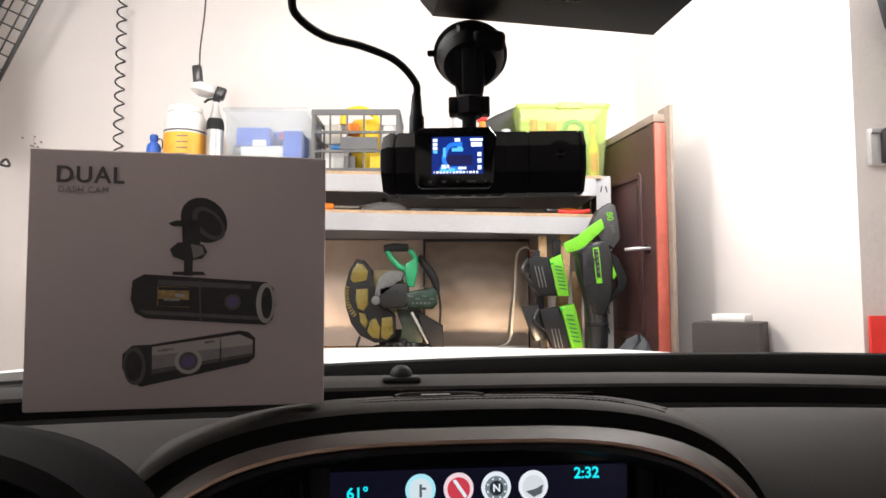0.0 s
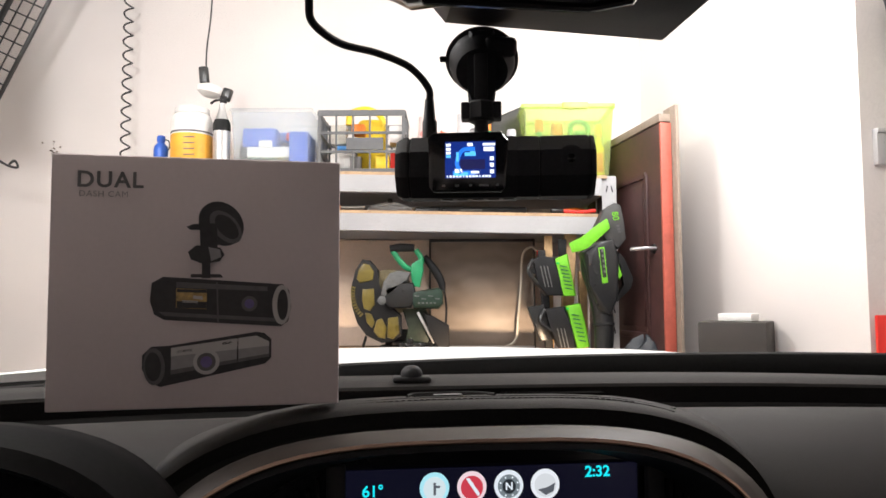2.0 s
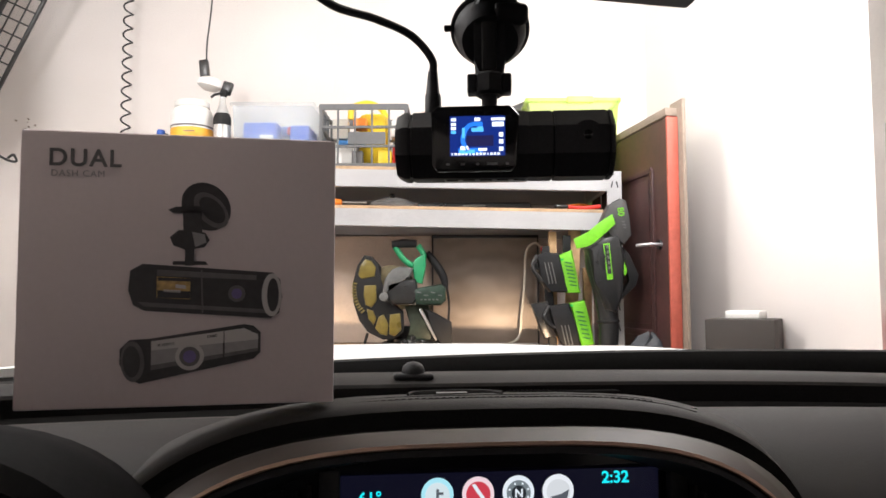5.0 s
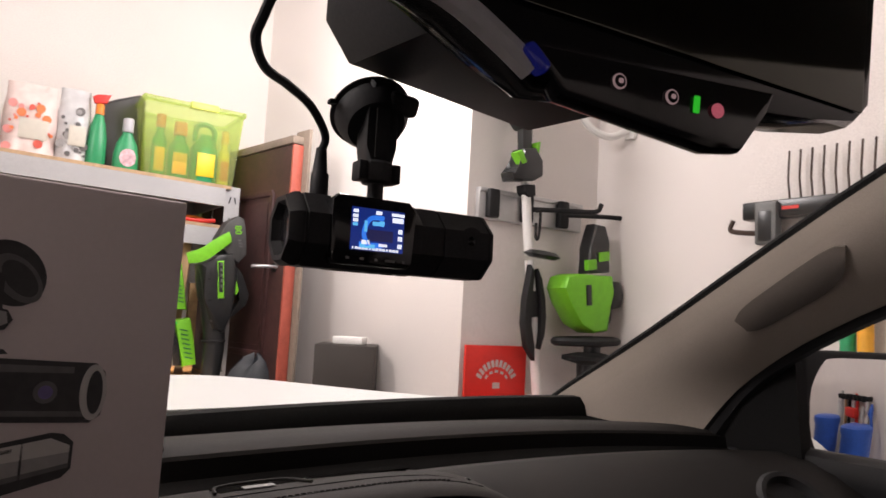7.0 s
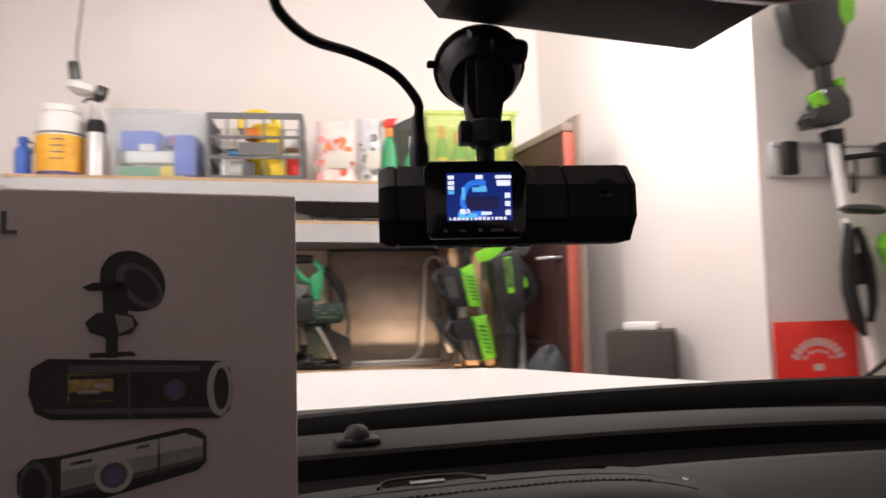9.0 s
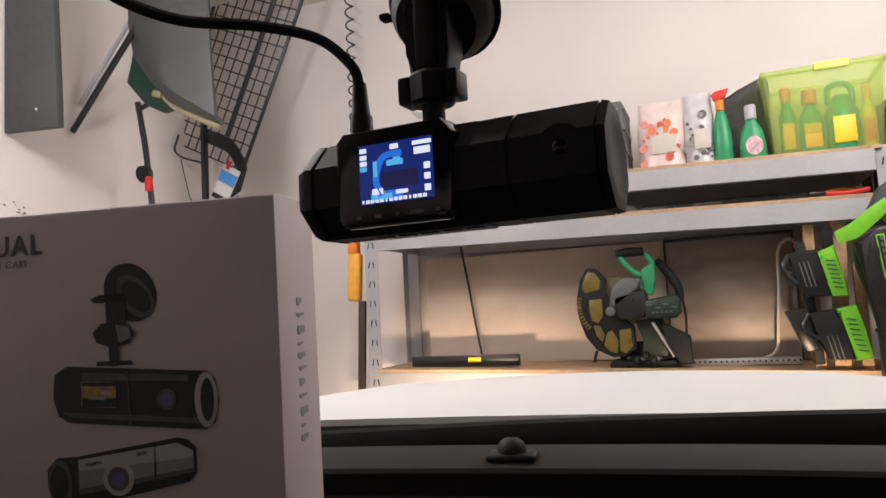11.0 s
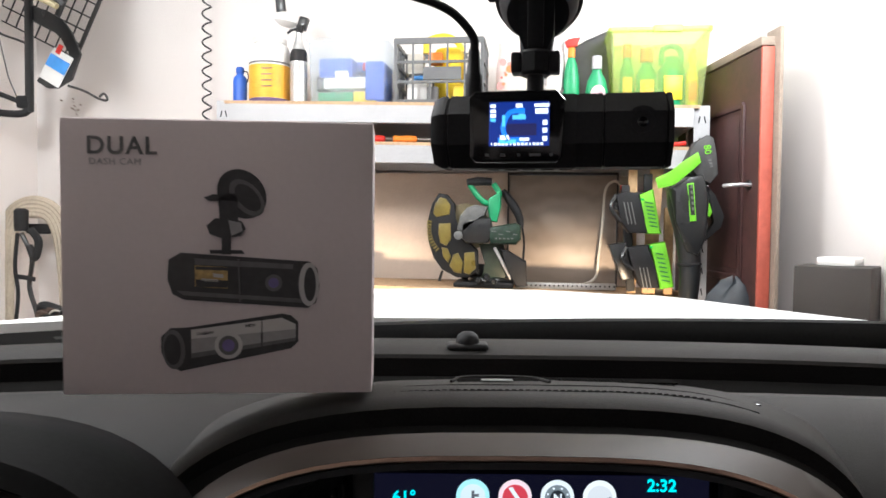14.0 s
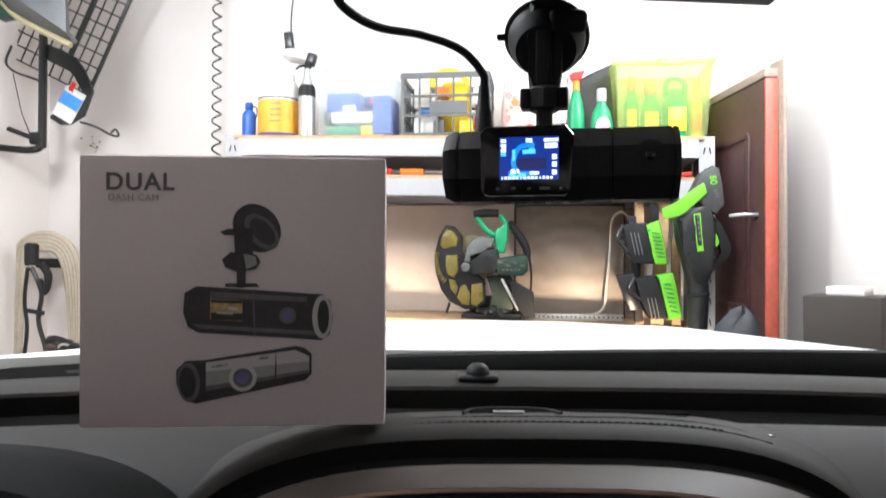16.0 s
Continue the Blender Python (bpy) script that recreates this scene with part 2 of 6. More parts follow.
def tube(pts, r, n=8, bm=None):
    """A round bar along points; r may be a list."""
    bm = bm or bmesh.new()
    pts = [Vector(p) for p in pts]
    rr = r if isinstance(r, list) else [r] * len(pts)
    rings, side = [], None
    for i, p in enumerate(pts):
        way = (pts[min(i + 1, len(pts) - 1)] - pts[max(i - 1, 0)]).normalized()
        if side is None:
            side = way.orthogonal().normalized()
        side = (side - way * side.dot(way)).normalized()
        up = way.cross(side)
        rings.append([bm.verts.new(p + rr[i] * (math.cos(2 * math.pi * k / n) * side + math.sin(2 * math.pi * k / n) * up)) for k in range(n)])
    for a, b in zip(rings, rings[1:]):
        for k in range(n):
            bm.faces.new((a[k], a[(k + 1) % n], b[(k + 1) % n], b[k]))
    bm.faces.new(rings[0][::-1])
    bm.faces.new(rings[-1])
    return bm


def prism(poly, depth, m=None, bm=None, bev=0.0):
    """Extrude a flat outline (x, z) by depth along y, centred."""
    bm = bm or bmesh.new()
    m = m or Matrix()
    a = [bm.verts.new(m @ Vector((x, -depth / 2, z))) for x, z in poly]
    b = [bm.verts.new(m @ Vector((x, depth / 2, z))) for x, z in poly]
    n = len(poly)
    fs = [bm.faces.new(a), bm.faces.new(b[::-1])]
    for i in range(n):
        fs.append(bm.faces.new((a[i], b[i], b[(i + 1) % n], a[(i + 1) % n])))
    if bev:
        bmesh.ops.bevel(bm, geom=list({e for f in fs[:2] for e in f.edges}), offset=bev, segments=2, affect="EDGES", profile=0.5)
    return bm


def loft(rows, bm=None, close=False):
    """Faces between rows of points of equal length."""
    bm = bm or bmesh.new()
    vs = [[bm.verts.new(p) for p in row] for row in rows]
    for a, b in zip(vs, vs[1:]):
        for i in range(len(a) - (0 if close else 1)):
            j = (i + 1) % len(a)
            bm.faces.new((a[i], a[j], b[j], b[i]))
    return bm


def thick(bm, t):
    """Give a sheet its thickness."""
    bmesh.ops.recalc_face_normals(bm, faces=bm.faces)
    bmesh.ops.solidify(bm, geom=bm.faces[:], thickness=t)
    return bm


def lettering(text, size, material, parent, m, name="lettering", depth=0.0003, bold=0.0, width=1.0):
    cu = bpy.data.curves.new(name, "FONT")
    cu.body, cu.size, cu.extrude, cu.offset, cu.align_x, cu.align_y = text, size, depth, bold, "CENTER", "CENTER"
    cu.space_character = width
    tmp = new(name, cu)
    bpy.context.view_layer.update()
    me = bpy.data.meshes.new_from_object(tmp.evaluated_get(bpy.context.evaluated_depsgraph_get()))
    bpy.data.objects.remove(tmp)
    bpy.data.curves.remove(cu)
    me.materials.clear()
    me.materials.append(material)
    ob = new(name, me)
    ob.parent, ob.matrix_basis = parent, m
    return ob


def ellipse(cx, cz, rx, rz, n=24, lean=0.0):
    c, s = math.cos(radians(lean)), math.sin(radians(lean))
    return [(cx + rx * math.cos(a) * c - rz * math.sin(a) * s, cz + rx * math.cos(a) * s + rz * math.sin(a) * c) for a in (2 * math.pi * i / n for i in range(n))]


# ---- the garage ----
# Unseen pendants, added to carry the two assumed bulbs.
def assumed_pendant(x, y, drop):
    t = thing("assumed_pendant", pose(x, y, 3.098), "assumed white pendant bulb holder on the garage ceiling, out of view", "ceiling light", "garage ceiling lights")
    part("rose", lathe([(0.055, -0.03), (0.06, -0.02), (0.05, 0.0)], n=24), WHITE, t)
    part("cord", tube([(0, 0, -0.03), (0, 0, -drop)], 0.004, 6), WHITE, t)
    part("holder", lathe([(0.016, -0.055 - drop), (0.02, -0.05 - drop), (0.02, -drop)], n=16), WHITE, t)


assumed_pendant(-1.45, 1.00, 0.22), assumed_pendant(0.76, 2.14, 0.40)


def wall(name, x0, x1, y0, y1, z0=0.0, z1=3.1):
    return structure(name, box(((x0 + x1) / 2, (y0 + y1) / 2, (z0 + z1) / 2), (x1 - x0, y1 - y0, z1 - z0)), PLASTER, "painted off-white plaster wall of a garage")


structure("floor", box((-0.4, -0.3, -0.05), (4.9, 8.3, 0.1)), CONCRETE, "grey concrete garage floor")
structure("ceiling", box((-0.4, -0.3, 3.15), (4.9, 8.3, 0.1)), CEIL, "plain white garage ceiling")
wall("wall_north", -2.75, 0.98, 3.5, 3.65)
bm = bmesh.new()
low = [bm.verts.new((x, y, 0.0)) for x, y in ((1.213, 2.03), (2.0, 2.03), (2.0, 3.65), (0.98, 3.65), (0.98, 3.5))]
high = [bm.verts.new((v.co.x, v.co.y, 3.1)) for v in low]
bm.faces.new(low[::-1]), bm.faces.new(high)
for i in range(5):
    bm.faces.new((low[i], low[(i + 1) % 5], high[(i + 1) % 5], high[i]))
structure("wall_pier", bm, PLASTER, "painted off-white plaster pier of a garage wall")
wall("wall_east", 1.84, 2.0, -4.4, 2.03)
wall("wall_west", -2.75, -2.6, -4.4, 3.5)
wall("wall_south", -2.6, 1.84, -4.4, -4.25)

# ---- the car: its axes are u to the right, v ahead, z up ----
CAR = pose(0, 0, 0, 0, 0, 7)
car = thing("car", CAR, "white car with a black dashboard, parked nose-in", "car")
MID = 0.08

# bonnet
rows = []
for j in range(15):
    v = 0.95 + 1.0 * j / 14
    f = j / 14
    row = []
    for i in range(25):
        w = -0.86 + 1.72 * i / 24
        z = 1.204 - 0.05 * f ** 1.7 - (0.03 + 0.05 * f) * abs(w / 0.86) ** 2.6 - 0.12 * max(0, f - 0.9) * 10 * (f - 0.9)
        z += 0.006 * math.exp(-((abs(w) - 0.45) / 0.05) ** 2)
        row.append((MID + w, v - 0.16 * (w / 0.86) ** 2 * (1 if f > 0.3 else f / 0.3), z))
    rows.append(row)
part("bonnet", thick(loft(rows), -0.012), CARPAINT, car, "white painted bonnet")
part("nose", box((MID, 1.85, 0.75), (1.6, 0.2, 0.72), 0.06), CARPAINT, car, "white painted front end")


def dashloft(name, prof, material, label="", u0=-0.90, u1=0.90, n=44, sweep=0.16, t=0.006, fall=0.02, rise=(0.0, 0.0)):
    """A dashboard strip: a (v, z) profile carried across the car, swept back towards the doors."""
    rows = []
    for i in range(n + 1):
        w = u0 + (u1 - u0) * i / n
        back = sweep * abs(w / 0.8) ** 2.4
        drop = fall * abs(w / 0.8) ** 3 - rise[0] * (MID + w) - rise[1] * (MID + w) ** 2
        rows.append([(MID + w, v - back * min(1, max(0.3, (v - 0.3) / 0.6)), z - drop) for v, z in prof])
    return part(name, thick(loft(rows), t), material, dash if name != "dashboard" else car, label)


dash = None
dash = dashloft("dashboard", [(0.785, 1.2165), (0.765, 1.2175), (0.745, 1.2172), (0.728, 1.2158), (0.717, 1.212), (0.713, 1.205)], DASH, "dark grey moulded dashboard")
dashloft("defrost_deck", [(1.02, 1.199), (0.97, 1.2075), (0.94, 1.2085), (0.86, 1.206), (0.80, 1.2065), (0.775, 1.2085)], DECK, "matt black deck under the windscreen")
dashloft("cowl_seal", [(0.915, 1.200), (0.885, 1.219), (0.855, 1.2252), (0.838, 1.2240), (0.828, 1.2125), (0.826, 1.195)], RUBBER, "black rubber seal", sweep=0.0, fall=0.0, rise=(0.034, -0.045), u0=-0.68, u1=0.72)
# Recess shade is put into this strip's colour by using deck black.
dashloft("shaded_groove", [(0.716, 1.208), (0.711, 1.188), (0.64, 1.180), (0.60, 1.180), (0.52, 1.175)], DECK)
dashloft("pad", [(0.645, 1.176), (0.641, 1.192), (0.63, 1.1995), (0.61, 1.2015), (0.565, 1.1955), (0.52, 1.183), (0.48, 1.164), (0.44, 1.134), (0.40, 1.085), (0.375, 1.02), (0.365, 0.8)], PAD, "grey soft dashboard pad")

# hood over the touchscreen
def arch(v, half, top, base, power, mid=0.085, n=36, right=1.0, left=1.0, flare=0.0):
    """A rounded arch across the car; the driver's side may be wider and flare at its foot."""
    pts = []
    for i in range(n + 1):
        a = math.pi * (1 - i / n)
        c, s = math.cos(a), math.sin(a)
        out = half * abs(c) ** (2 / power)
        out = out * right if c > 0 else -(out * left + flare * (1 - abs(s) ** (2 / power)) ** 0.8)
        pts.append((mid + out, v, base + (top - base) * abs(s) ** (2 / power)))
    return pts


R0 = arch(0.572, 0.250, 1.196, 1.06, 3.4, right=1.03, left=1.07, flare=0.05)
R1 = arch(0.562, 0.246, 1.2225, 1.06, 3.4, right=1.03, left=1.07, flare=0.05)
R2 = arch(0.545, 0.238, 1.2262, 1.06, 3.4, 0.084, right=1.03, left=1.07, flare=0.05)
R3 = arch(0.49, 0.219, 1.2295, 1.06, 3.3, 0.08, right=1.03, left=1.07, flare=0.05)
R4 = arch(0.474, 0.213, 1.2288, 1.06, 3.3, 0.078, right=1.03, left=1.07, flare=0.05)
R5 = arch(0.469, 0.210, 1.2255, 1.06, 3.3, 0.077, right=1.03, left=1.07, flare=0.05)
hood = part("screen_hood", thick(loft([R0, R1, R2, R3, R4, R5]), 0.006), DASH, dash, "black padded hood over the touchscreen")
C0 = arch(0.470, 0.2105, 1.2258, 1.06, 3.3, 0.077, right=1.04, left=1.10, flare=0.03)
C1 = arch(0.466, 0.207, 1.2140, 1.06, 3.3, 0.076, right=1.04, left=1.10, flare=0.03)
C2 = arch(0.436, 0.195, 1.2120, 1.06, 3.3, 0.073, right=1.04, left=1.10, flare=0.03)
# Channel is coloured black to carry the shade of the recess.
part("channel", thick(loft([C0, C1, C2]), 0.003), DECK, dash, "black shadow channel")
B0 = arch(0.440, 0.197, 1.2130, 1.06, 3.3, 0.076, right=1.06, left=1.13)
B1 = arch(0.433, 0.1945, 1.2215, 1.06, 3.3, 0.072, right=1.06, left=1.13)
B2 = arch(0.412, 0.184, 1.2240, 1.06, 3.3, 0.066, right=1.06, left=1.13)
B3 = arch(0.394, 0.1755, 1.2215, 1.06, 3.3, 0.064, right=1.06, left=1.13)
part("satin_band", thick(loft([B0, B1, B2, B3]), 0.004), SATIN, dash, "satin grey trim band")
L1 = arch(0.3925, 0.1758, 1.2218, 1.06, 3.3, 0.064, right=1.06, left=1.13)
L2 = arch(0.3912, 0.1745, 1.2202, 1.06, 3.3, 0.064, right=1.06, left=1.13)
part("bronze_line", thick(loft([L1, L2]), 0.0015), BRONZE, dash, "thin bronze trim line")
I0 = arch(0.392, 0.1728, 1.2185, 1.06, 3.3, 0.064, right=1.06, left=1.13)
I1 = arch(0.425, 0.168, 1.212, 1.06, 3.2, 0.068, right=1.05, left=1.10)
I2 = arch(0.45, 0.160, 1.206, 1.06, 3.2, 0.07, right=1.05, left=1.10)
part("inner_shroud", thick(loft([I0, I1, I2]), 0.003), BLACK, dash, "black inner shroud")
part("screen_fascia", prism([(p[0], p[2]) for p in I2] , 0.004, pose(0, 0.452, 0)), GLOSSBLACK, dash, "gloss black fascia")
part("touchscreen", box((0.079, 0.4456, 1.146), (0.19, 0.002, 0.095)), glow("touchscreen_dark", (0.004, 0.004, 0.012), 1.0), dash, "lit dark touchscreen")
icon_ring = glow("icon_white", (0.85, 0.9, 0.95), 1.0)
icon_grey = glow("icon_grey", (0.12, 0.13, 0.15), 0.9)
for u, ring, col in ((0.040, (0.45, 0.85, 0.95), (0.80, 0.92, 0.95)), (0.064, (0.95, 0.72, 0.76), (0.72, 0.06, 0.09)), (0.088, (0.85, 0.9, 0.95), (0.22, 0.26, 0.28)), (0.112, (0.9, 0.92, 0.95), (0.82, 0.84, 0.86))):
    ic = part("screen_icon", prism(ellipse(u, 1.1815, 0.0095, 0.0098, 28), 0.0006, pose(0, 0.4445, 0)), glow("icon_rim", ring, 1.0), dash, "round white app icon")
    part("icon_face", prism(ellipse(u, 1.1812, 0.0072, 0.0074, 24), 0.0006, pose(0, 0.4438, 0)), glow("icon_face", col, 0.9), ic)
    if u == 0.088:
        part("icon_hub", prism(ellipse(u, 1.1812, 0.0044, 0.0046, 20), 0.0004, pose(0, 0.4432, 0)), glow("icon_dark", (0.02, 0.025, 0.03), 1.0), ic)
        lettering("N", 0.0066, icon_ring, ic, pose(u, 0.4428, 1.1812, 90, 0, 0), "icon_letter", 0.0001, 0.0002)
        for k in range(8):
            a = radians(22.5 + 45 * k)
            part("icon_tick", box((u + 0.0060 * math.cos(a), 0.4432, 1.1812 + 0.0060 * math.sin(a)), (0.0010, 0.0004, 0.0010)), icon_ring, ic, smooth=False)
    elif u == 0.064:
        part("icon_mark", prism([(u - 0.004, 1.1868), (u - 0.0018, 1.1874), (u + 0.0052, 1.1772), (u + 0.0036, 1.1758)], 0.0004, pose(0, 0.4432, 0)), icon_ring, ic)
    elif u == 0.112:
        part("icon_mark", prism([(u - 0.0050, 1.1785), (u + 0.0015, 1.1800), (u + 0.0062, 1.1825), (u + 0.0050, 1.1772), (u, 1.1750)], 0.0004, pose(0, 0.4432, 0)), icon_grey, ic)
    else:
        part("icon_mark", box((u, 0.4432, 1.1812), (0.0016, 0.0004, 0.0078)), icon_grey, ic)
        part("icon_mark", box((u + 0.0014, 0.4432, 1.1825), (0.0040, 0.0004, 0.0014)), icon_grey, ic)
# side vents that flank the screen
for side, u0 in ((1, 0.186), (-1, -0.022)):
    part("vent_cheek", box((u0, 0.445, 1.168), (0.012, 0.008, 0.060), 0.002), BLACK2, dash, "dark grey vent cheek")
    for k in range(5):
        part("vent_fin", box((u0 + side * (0.010 + 0.0062 * k), 0.447, 1.160 - 0.003 * k), (0.0022, 0.008, 0.056 - 0.006 * k), 0.0006, (0, 4 * side, 0)), DASH, dash, "thin vent fin", smooth=False)
teal = glow("teal_digits", (0.02, 0.75, 0.85), 1.2)
lettering("61°", 0.0098, teal, dash, pose(0.001, 0.4438, 1.1805, 90, 0, 0), "temperature_digits", bold=0.00015)
lettering("2:32", 0.0098, teal, dash, pose(0.147, 0.4438, 1.1885, 90, 0, 0), "clock_digits", bold=0.00015)
part("screen_rule", box((0.135, 0.4436, 1.1685), (0.07, 0.0005, 0.0008)), icon_ring, dash)
part("screen_rule", box((0.170, 0.4436, 1.150), (0.0008, 0.0005, 0.037)), icon_ring, dash)

# shallow tray, grille and ridges on the hood's top
def hood_z(u, v):
    f = (0.545 - v) / 0.055
    top, half = 1.2262 + 0.0033 * f, 0.238 - 0.019 * f
    return 1.06 + (top - 1.06) * max(0.0, 1 - abs((u - 0.083) / half) ** 3.4) ** (1 / 3.4)


tray = part("hood_tray", box((0.061, 0.541, hood_z(0.061, 0.541) - 0.0009), (0.058, 0.018, 0.002), 0.0008), DECK, dash, "small black tray")
part("tray_rim", tube(smoothline([(u, v, hood_z(u, v) + 0.001) for u, v in ((0.028, 0.531), (0.036, 0.548), (0.061, 0.552), (0.086, 0.548), (0.096, 0.531))], 5), 0.0011, 6), DASH, dash)
part("tray_label", box((0.060, 0.537, hood_z(0.06, 0.537) + 0.0010), (0.022, 0.006, 0.0004)), TOOLMID, tray, "small pale sticker")
part("hood_grille", box((0.145, 0.546, hood_z(0.145, 0.546)), (0.085, 0.011, 0.0010), 0.0003), DECK, dash, "black perforated strip")
for i in range(26):
    part("grille_bar", box((0.105 + 0.0032 * i, 0.546, hood_z(0.105 + 0.0032 * i, 0.546) + 0.0008), (0.0012, 0.009, 0.0004)), DECK, dash, smooth=False)
for v, r in ((0.522, 0.0009), (0.500, 0.0007)):
    line = [(u, v - 0.010 * max(0, (u - 0.18) / 0.08) ** 2, hood_z(u, v) - 0.0004) for u in (-0.09 + 0.0175 * i for i in range(19))]
    part("hood_seam", tube(line, r, 6), DECK, dash)
for i in range(62):
    u = -0.08 + 0.0045 * i
    part("stitch", box((u, 0.5025, hood_z(u, 0.5025) + 0.0002), (0.0028, 0.0009, 0.0008)), DASH, dash, smooth=False)
part("hood_lamp", lathe([(0.003, 0), (0.0022, 0.0016), (0.0001, 0.002)], (0.238, 0.528, hood_z(0.238, 0.528)), n=10), GLOSSBLACK, dash, "tiny alarm lamp")

# guessed instrument binnacle on the driver's side, its black standing in for shade
N = [arch(v, h, z, 0.95, 4.4, -0.305) for v, h, z in ((0.465, 0.200, 1.180), (0.455, 0.212, 1.215), (0.425, 0.221, 1.234), (0.385, 0.226, 1.2405), (0.35, 0.224, 1.239), (0.343, 0.219, 1.232), (0.36, 0.21, 1.226), (0.43, 0.20, 1.209))]
binnacle = part("binnacle_as_shade", thick(loft(N), 0.004), RUBBER, dash, "guessed black instrument hood standing in for shade")
part("instrument_face", prism([(p[0], p[2]) for p in arch(0, 0.20, 1.209, 0.95, 4.4, -0.305)], 0.004, pose(0, 0.432, 0)), GLOSSBLACK, binnacle, "gloss black instrument face")
for u in (-0.40, -0.23):
    part("gauge_rim", tube([(u + 0.062 * math.cos(a), 0.4285, 1.125 + 0.062 * math.sin(a)) for a in (2 * math.pi * i / 32 for i in range(33))], 0.0018, 6), SATIN, binnacle, "thin satin gauge rim")
part("gauge_display", box((-0.315, 0.4285, 1.13), (0.07, 0.002, 0.06)), glow("gauge_blue", (0.01, 0.06, 0.14), 0.6), binnacle, "dim blue gauge display")

# sun sensor
part("sensor_base", box((0.046, 0.735, 1.2175), (0.040, 0.024, 0.0065), 0.003, seg=3), BLACK2, dash, "flared black sensor foot")
part("sun_sensor", lathe([(0.0115, 0), (0.0115, 0.003), (0.0098, 0.0075), (0.006, 0.0105), (0.001, 0.0115)], (0.046, 0.735, 1.2205), n=18), BLACK, dash, "domed black sun sensor")

# right-hand end of the dash: round vent, door
part("end_vent", lathe([(0.040, -0.010), (0.045, 0.0), (0.041, 0.005), (0.036, 0.004), (0.033, -0.006), (0.0005, -0.006)], (0.665, 0.448, 1.156), (42, 0, -25), 28), BLACK2, dash, "round black air vent")
for s in (-1, 1):
    d = part("door_panel", box((MID + s * 0.83, -0.35, 0.80), (0.07, 1.9, 0.70), 0.02), BLACK2, car, "black inner door panel")
    part("window_rail", box((MID + s * 0.785, -0.32, 1.165), (0.06, 1.9, 0.05), 0.018), BLACK2, car, "black window rail")


def pillar(s):
    """Windscreen pillar: cloth trim between the glass edge and the door seal, with a darker inset."""
    A = [(0.735, 0.93, 1.195), (0.72, 0.89, 1.222), (0.665, 0.68, 1.336), (0.58, 0.354, 1.519), (0.54, 0.16, 1.60)]
    B = [(0.735, 0.668, 1.16), (0.735, 0.645, 1.195), (0.735, 0.573, 1.287), (0.69, 0.42, 1.378), (0.64, 0.14, 1.50)]
    A, B = smoothline(A, 5), smoothline(B, 5)
    rows = []
    for a, b in zip(A, B):
        row = []
        for k in range(9):
            f = k / 8
            p = a.lerp(b, f)
            p = p + Vector((-0.022, -0.012, 0.004)) * math.sin(math.pi * f)
            row.append((MID + s * p.x, p.y, p.z))
        rows.append(row)
    p = part("windscreen_pillar", thick(loft(rows), 0.01), PILLAR, car, "grey cloth-covered windscreen pillar")
    ins = []
    for j in range(13):
        e = 1 - (abs(j - 6) / 6) ** 6
        g = 0.565 + 0.0115 * j
        i0 = int(g * (len(A) - 1))
        fr = g * (len(A) - 1) - i0
        a, b = A[i0].lerp(A[i0 + 1], fr), B[i0].lerp(B[i0 + 1], fr)
        row = []
        for k in range(7):
            f = 0.50 + (k - 3) / 3 * (0.15 + 0.004 * j) * (0.55 + 0.45 * e)
            q = a.lerp(b, f) + Vector((-0.036, -0.027, 0.008)) * math.sin(math.pi * f)
            row.append((MID + s * q.x, q.y, q.z))
        ins.append(row)
    part("pillar_inset", thick(loft(ins), 0.004), PILLARIN, p, "darker inset cover")
    seam = []
    for k in range(9):
        f = 0.06 + 0.56 * k / 8
        g = 0.33 + 0.04 * math.sin(math.pi * k / 8) - 0.05 * k / 8
        i0 = int(g * (len(A) - 1))
        fr = g * (len(A) - 1) - i0
        q = A[i0].lerp(A[i0 + 1], fr).lerp(B[i0].lerp(B[i0 + 1], fr), f) + Vector((-0.030, -0.020, 0.006)) * math.sin(math.pi * f)
        seam.append((MID + s * q.x, q.y, q.z))
    part("pillar_seam", tube(seam, 0.0012, 5), PILLARIN, p)
    part("glass_seal", tube([(MID + s * (q.x + 0.004), q.y + 0.006, q.z + 0.002) for q in A], 0.007, 6), RUBBER, p)
    part("door_seal", tube([(MID + s * (q.x + 0.012), q.y - 0.006, q.z - 0.004) for q in B], 0.014, 8), BLACK2, p)
    # black corner piece in front of the side window
    tri = [(0.70, 1.13), (0.69, 1.19), (0.60, 1.295), (0.56, 1.325), (0.52, 1.335), (0.505, 1.13)]
    bm = bmesh.new()
    prism(tri, 0.03, pose(MID + s * 0.765, 0, 0, 0, 0, 90) , bm)
    part("mirror_corner", bm, RUBBER, car, "black corner cover")
    return p


pillar(1)
pillar(-1)


MIRRORGLASS = bpy.data.materials.new("mirror_silver")
MIRRORGLASS.use_nodes = True
MIRRORGLASS.node_tree.nodes["Principled BSDF"].inputs["Base Color"].default_value = (0.86, 0.85, 0.83, 1)
MIRRORGLASS.node_tree.nodes["Principled BSDF"].inputs["Metallic"].default_value = 1.0
MIRRORGLASS.node_tree.nodes["Principled BSDF"].inputs["Roughness"].default_value = 0.015


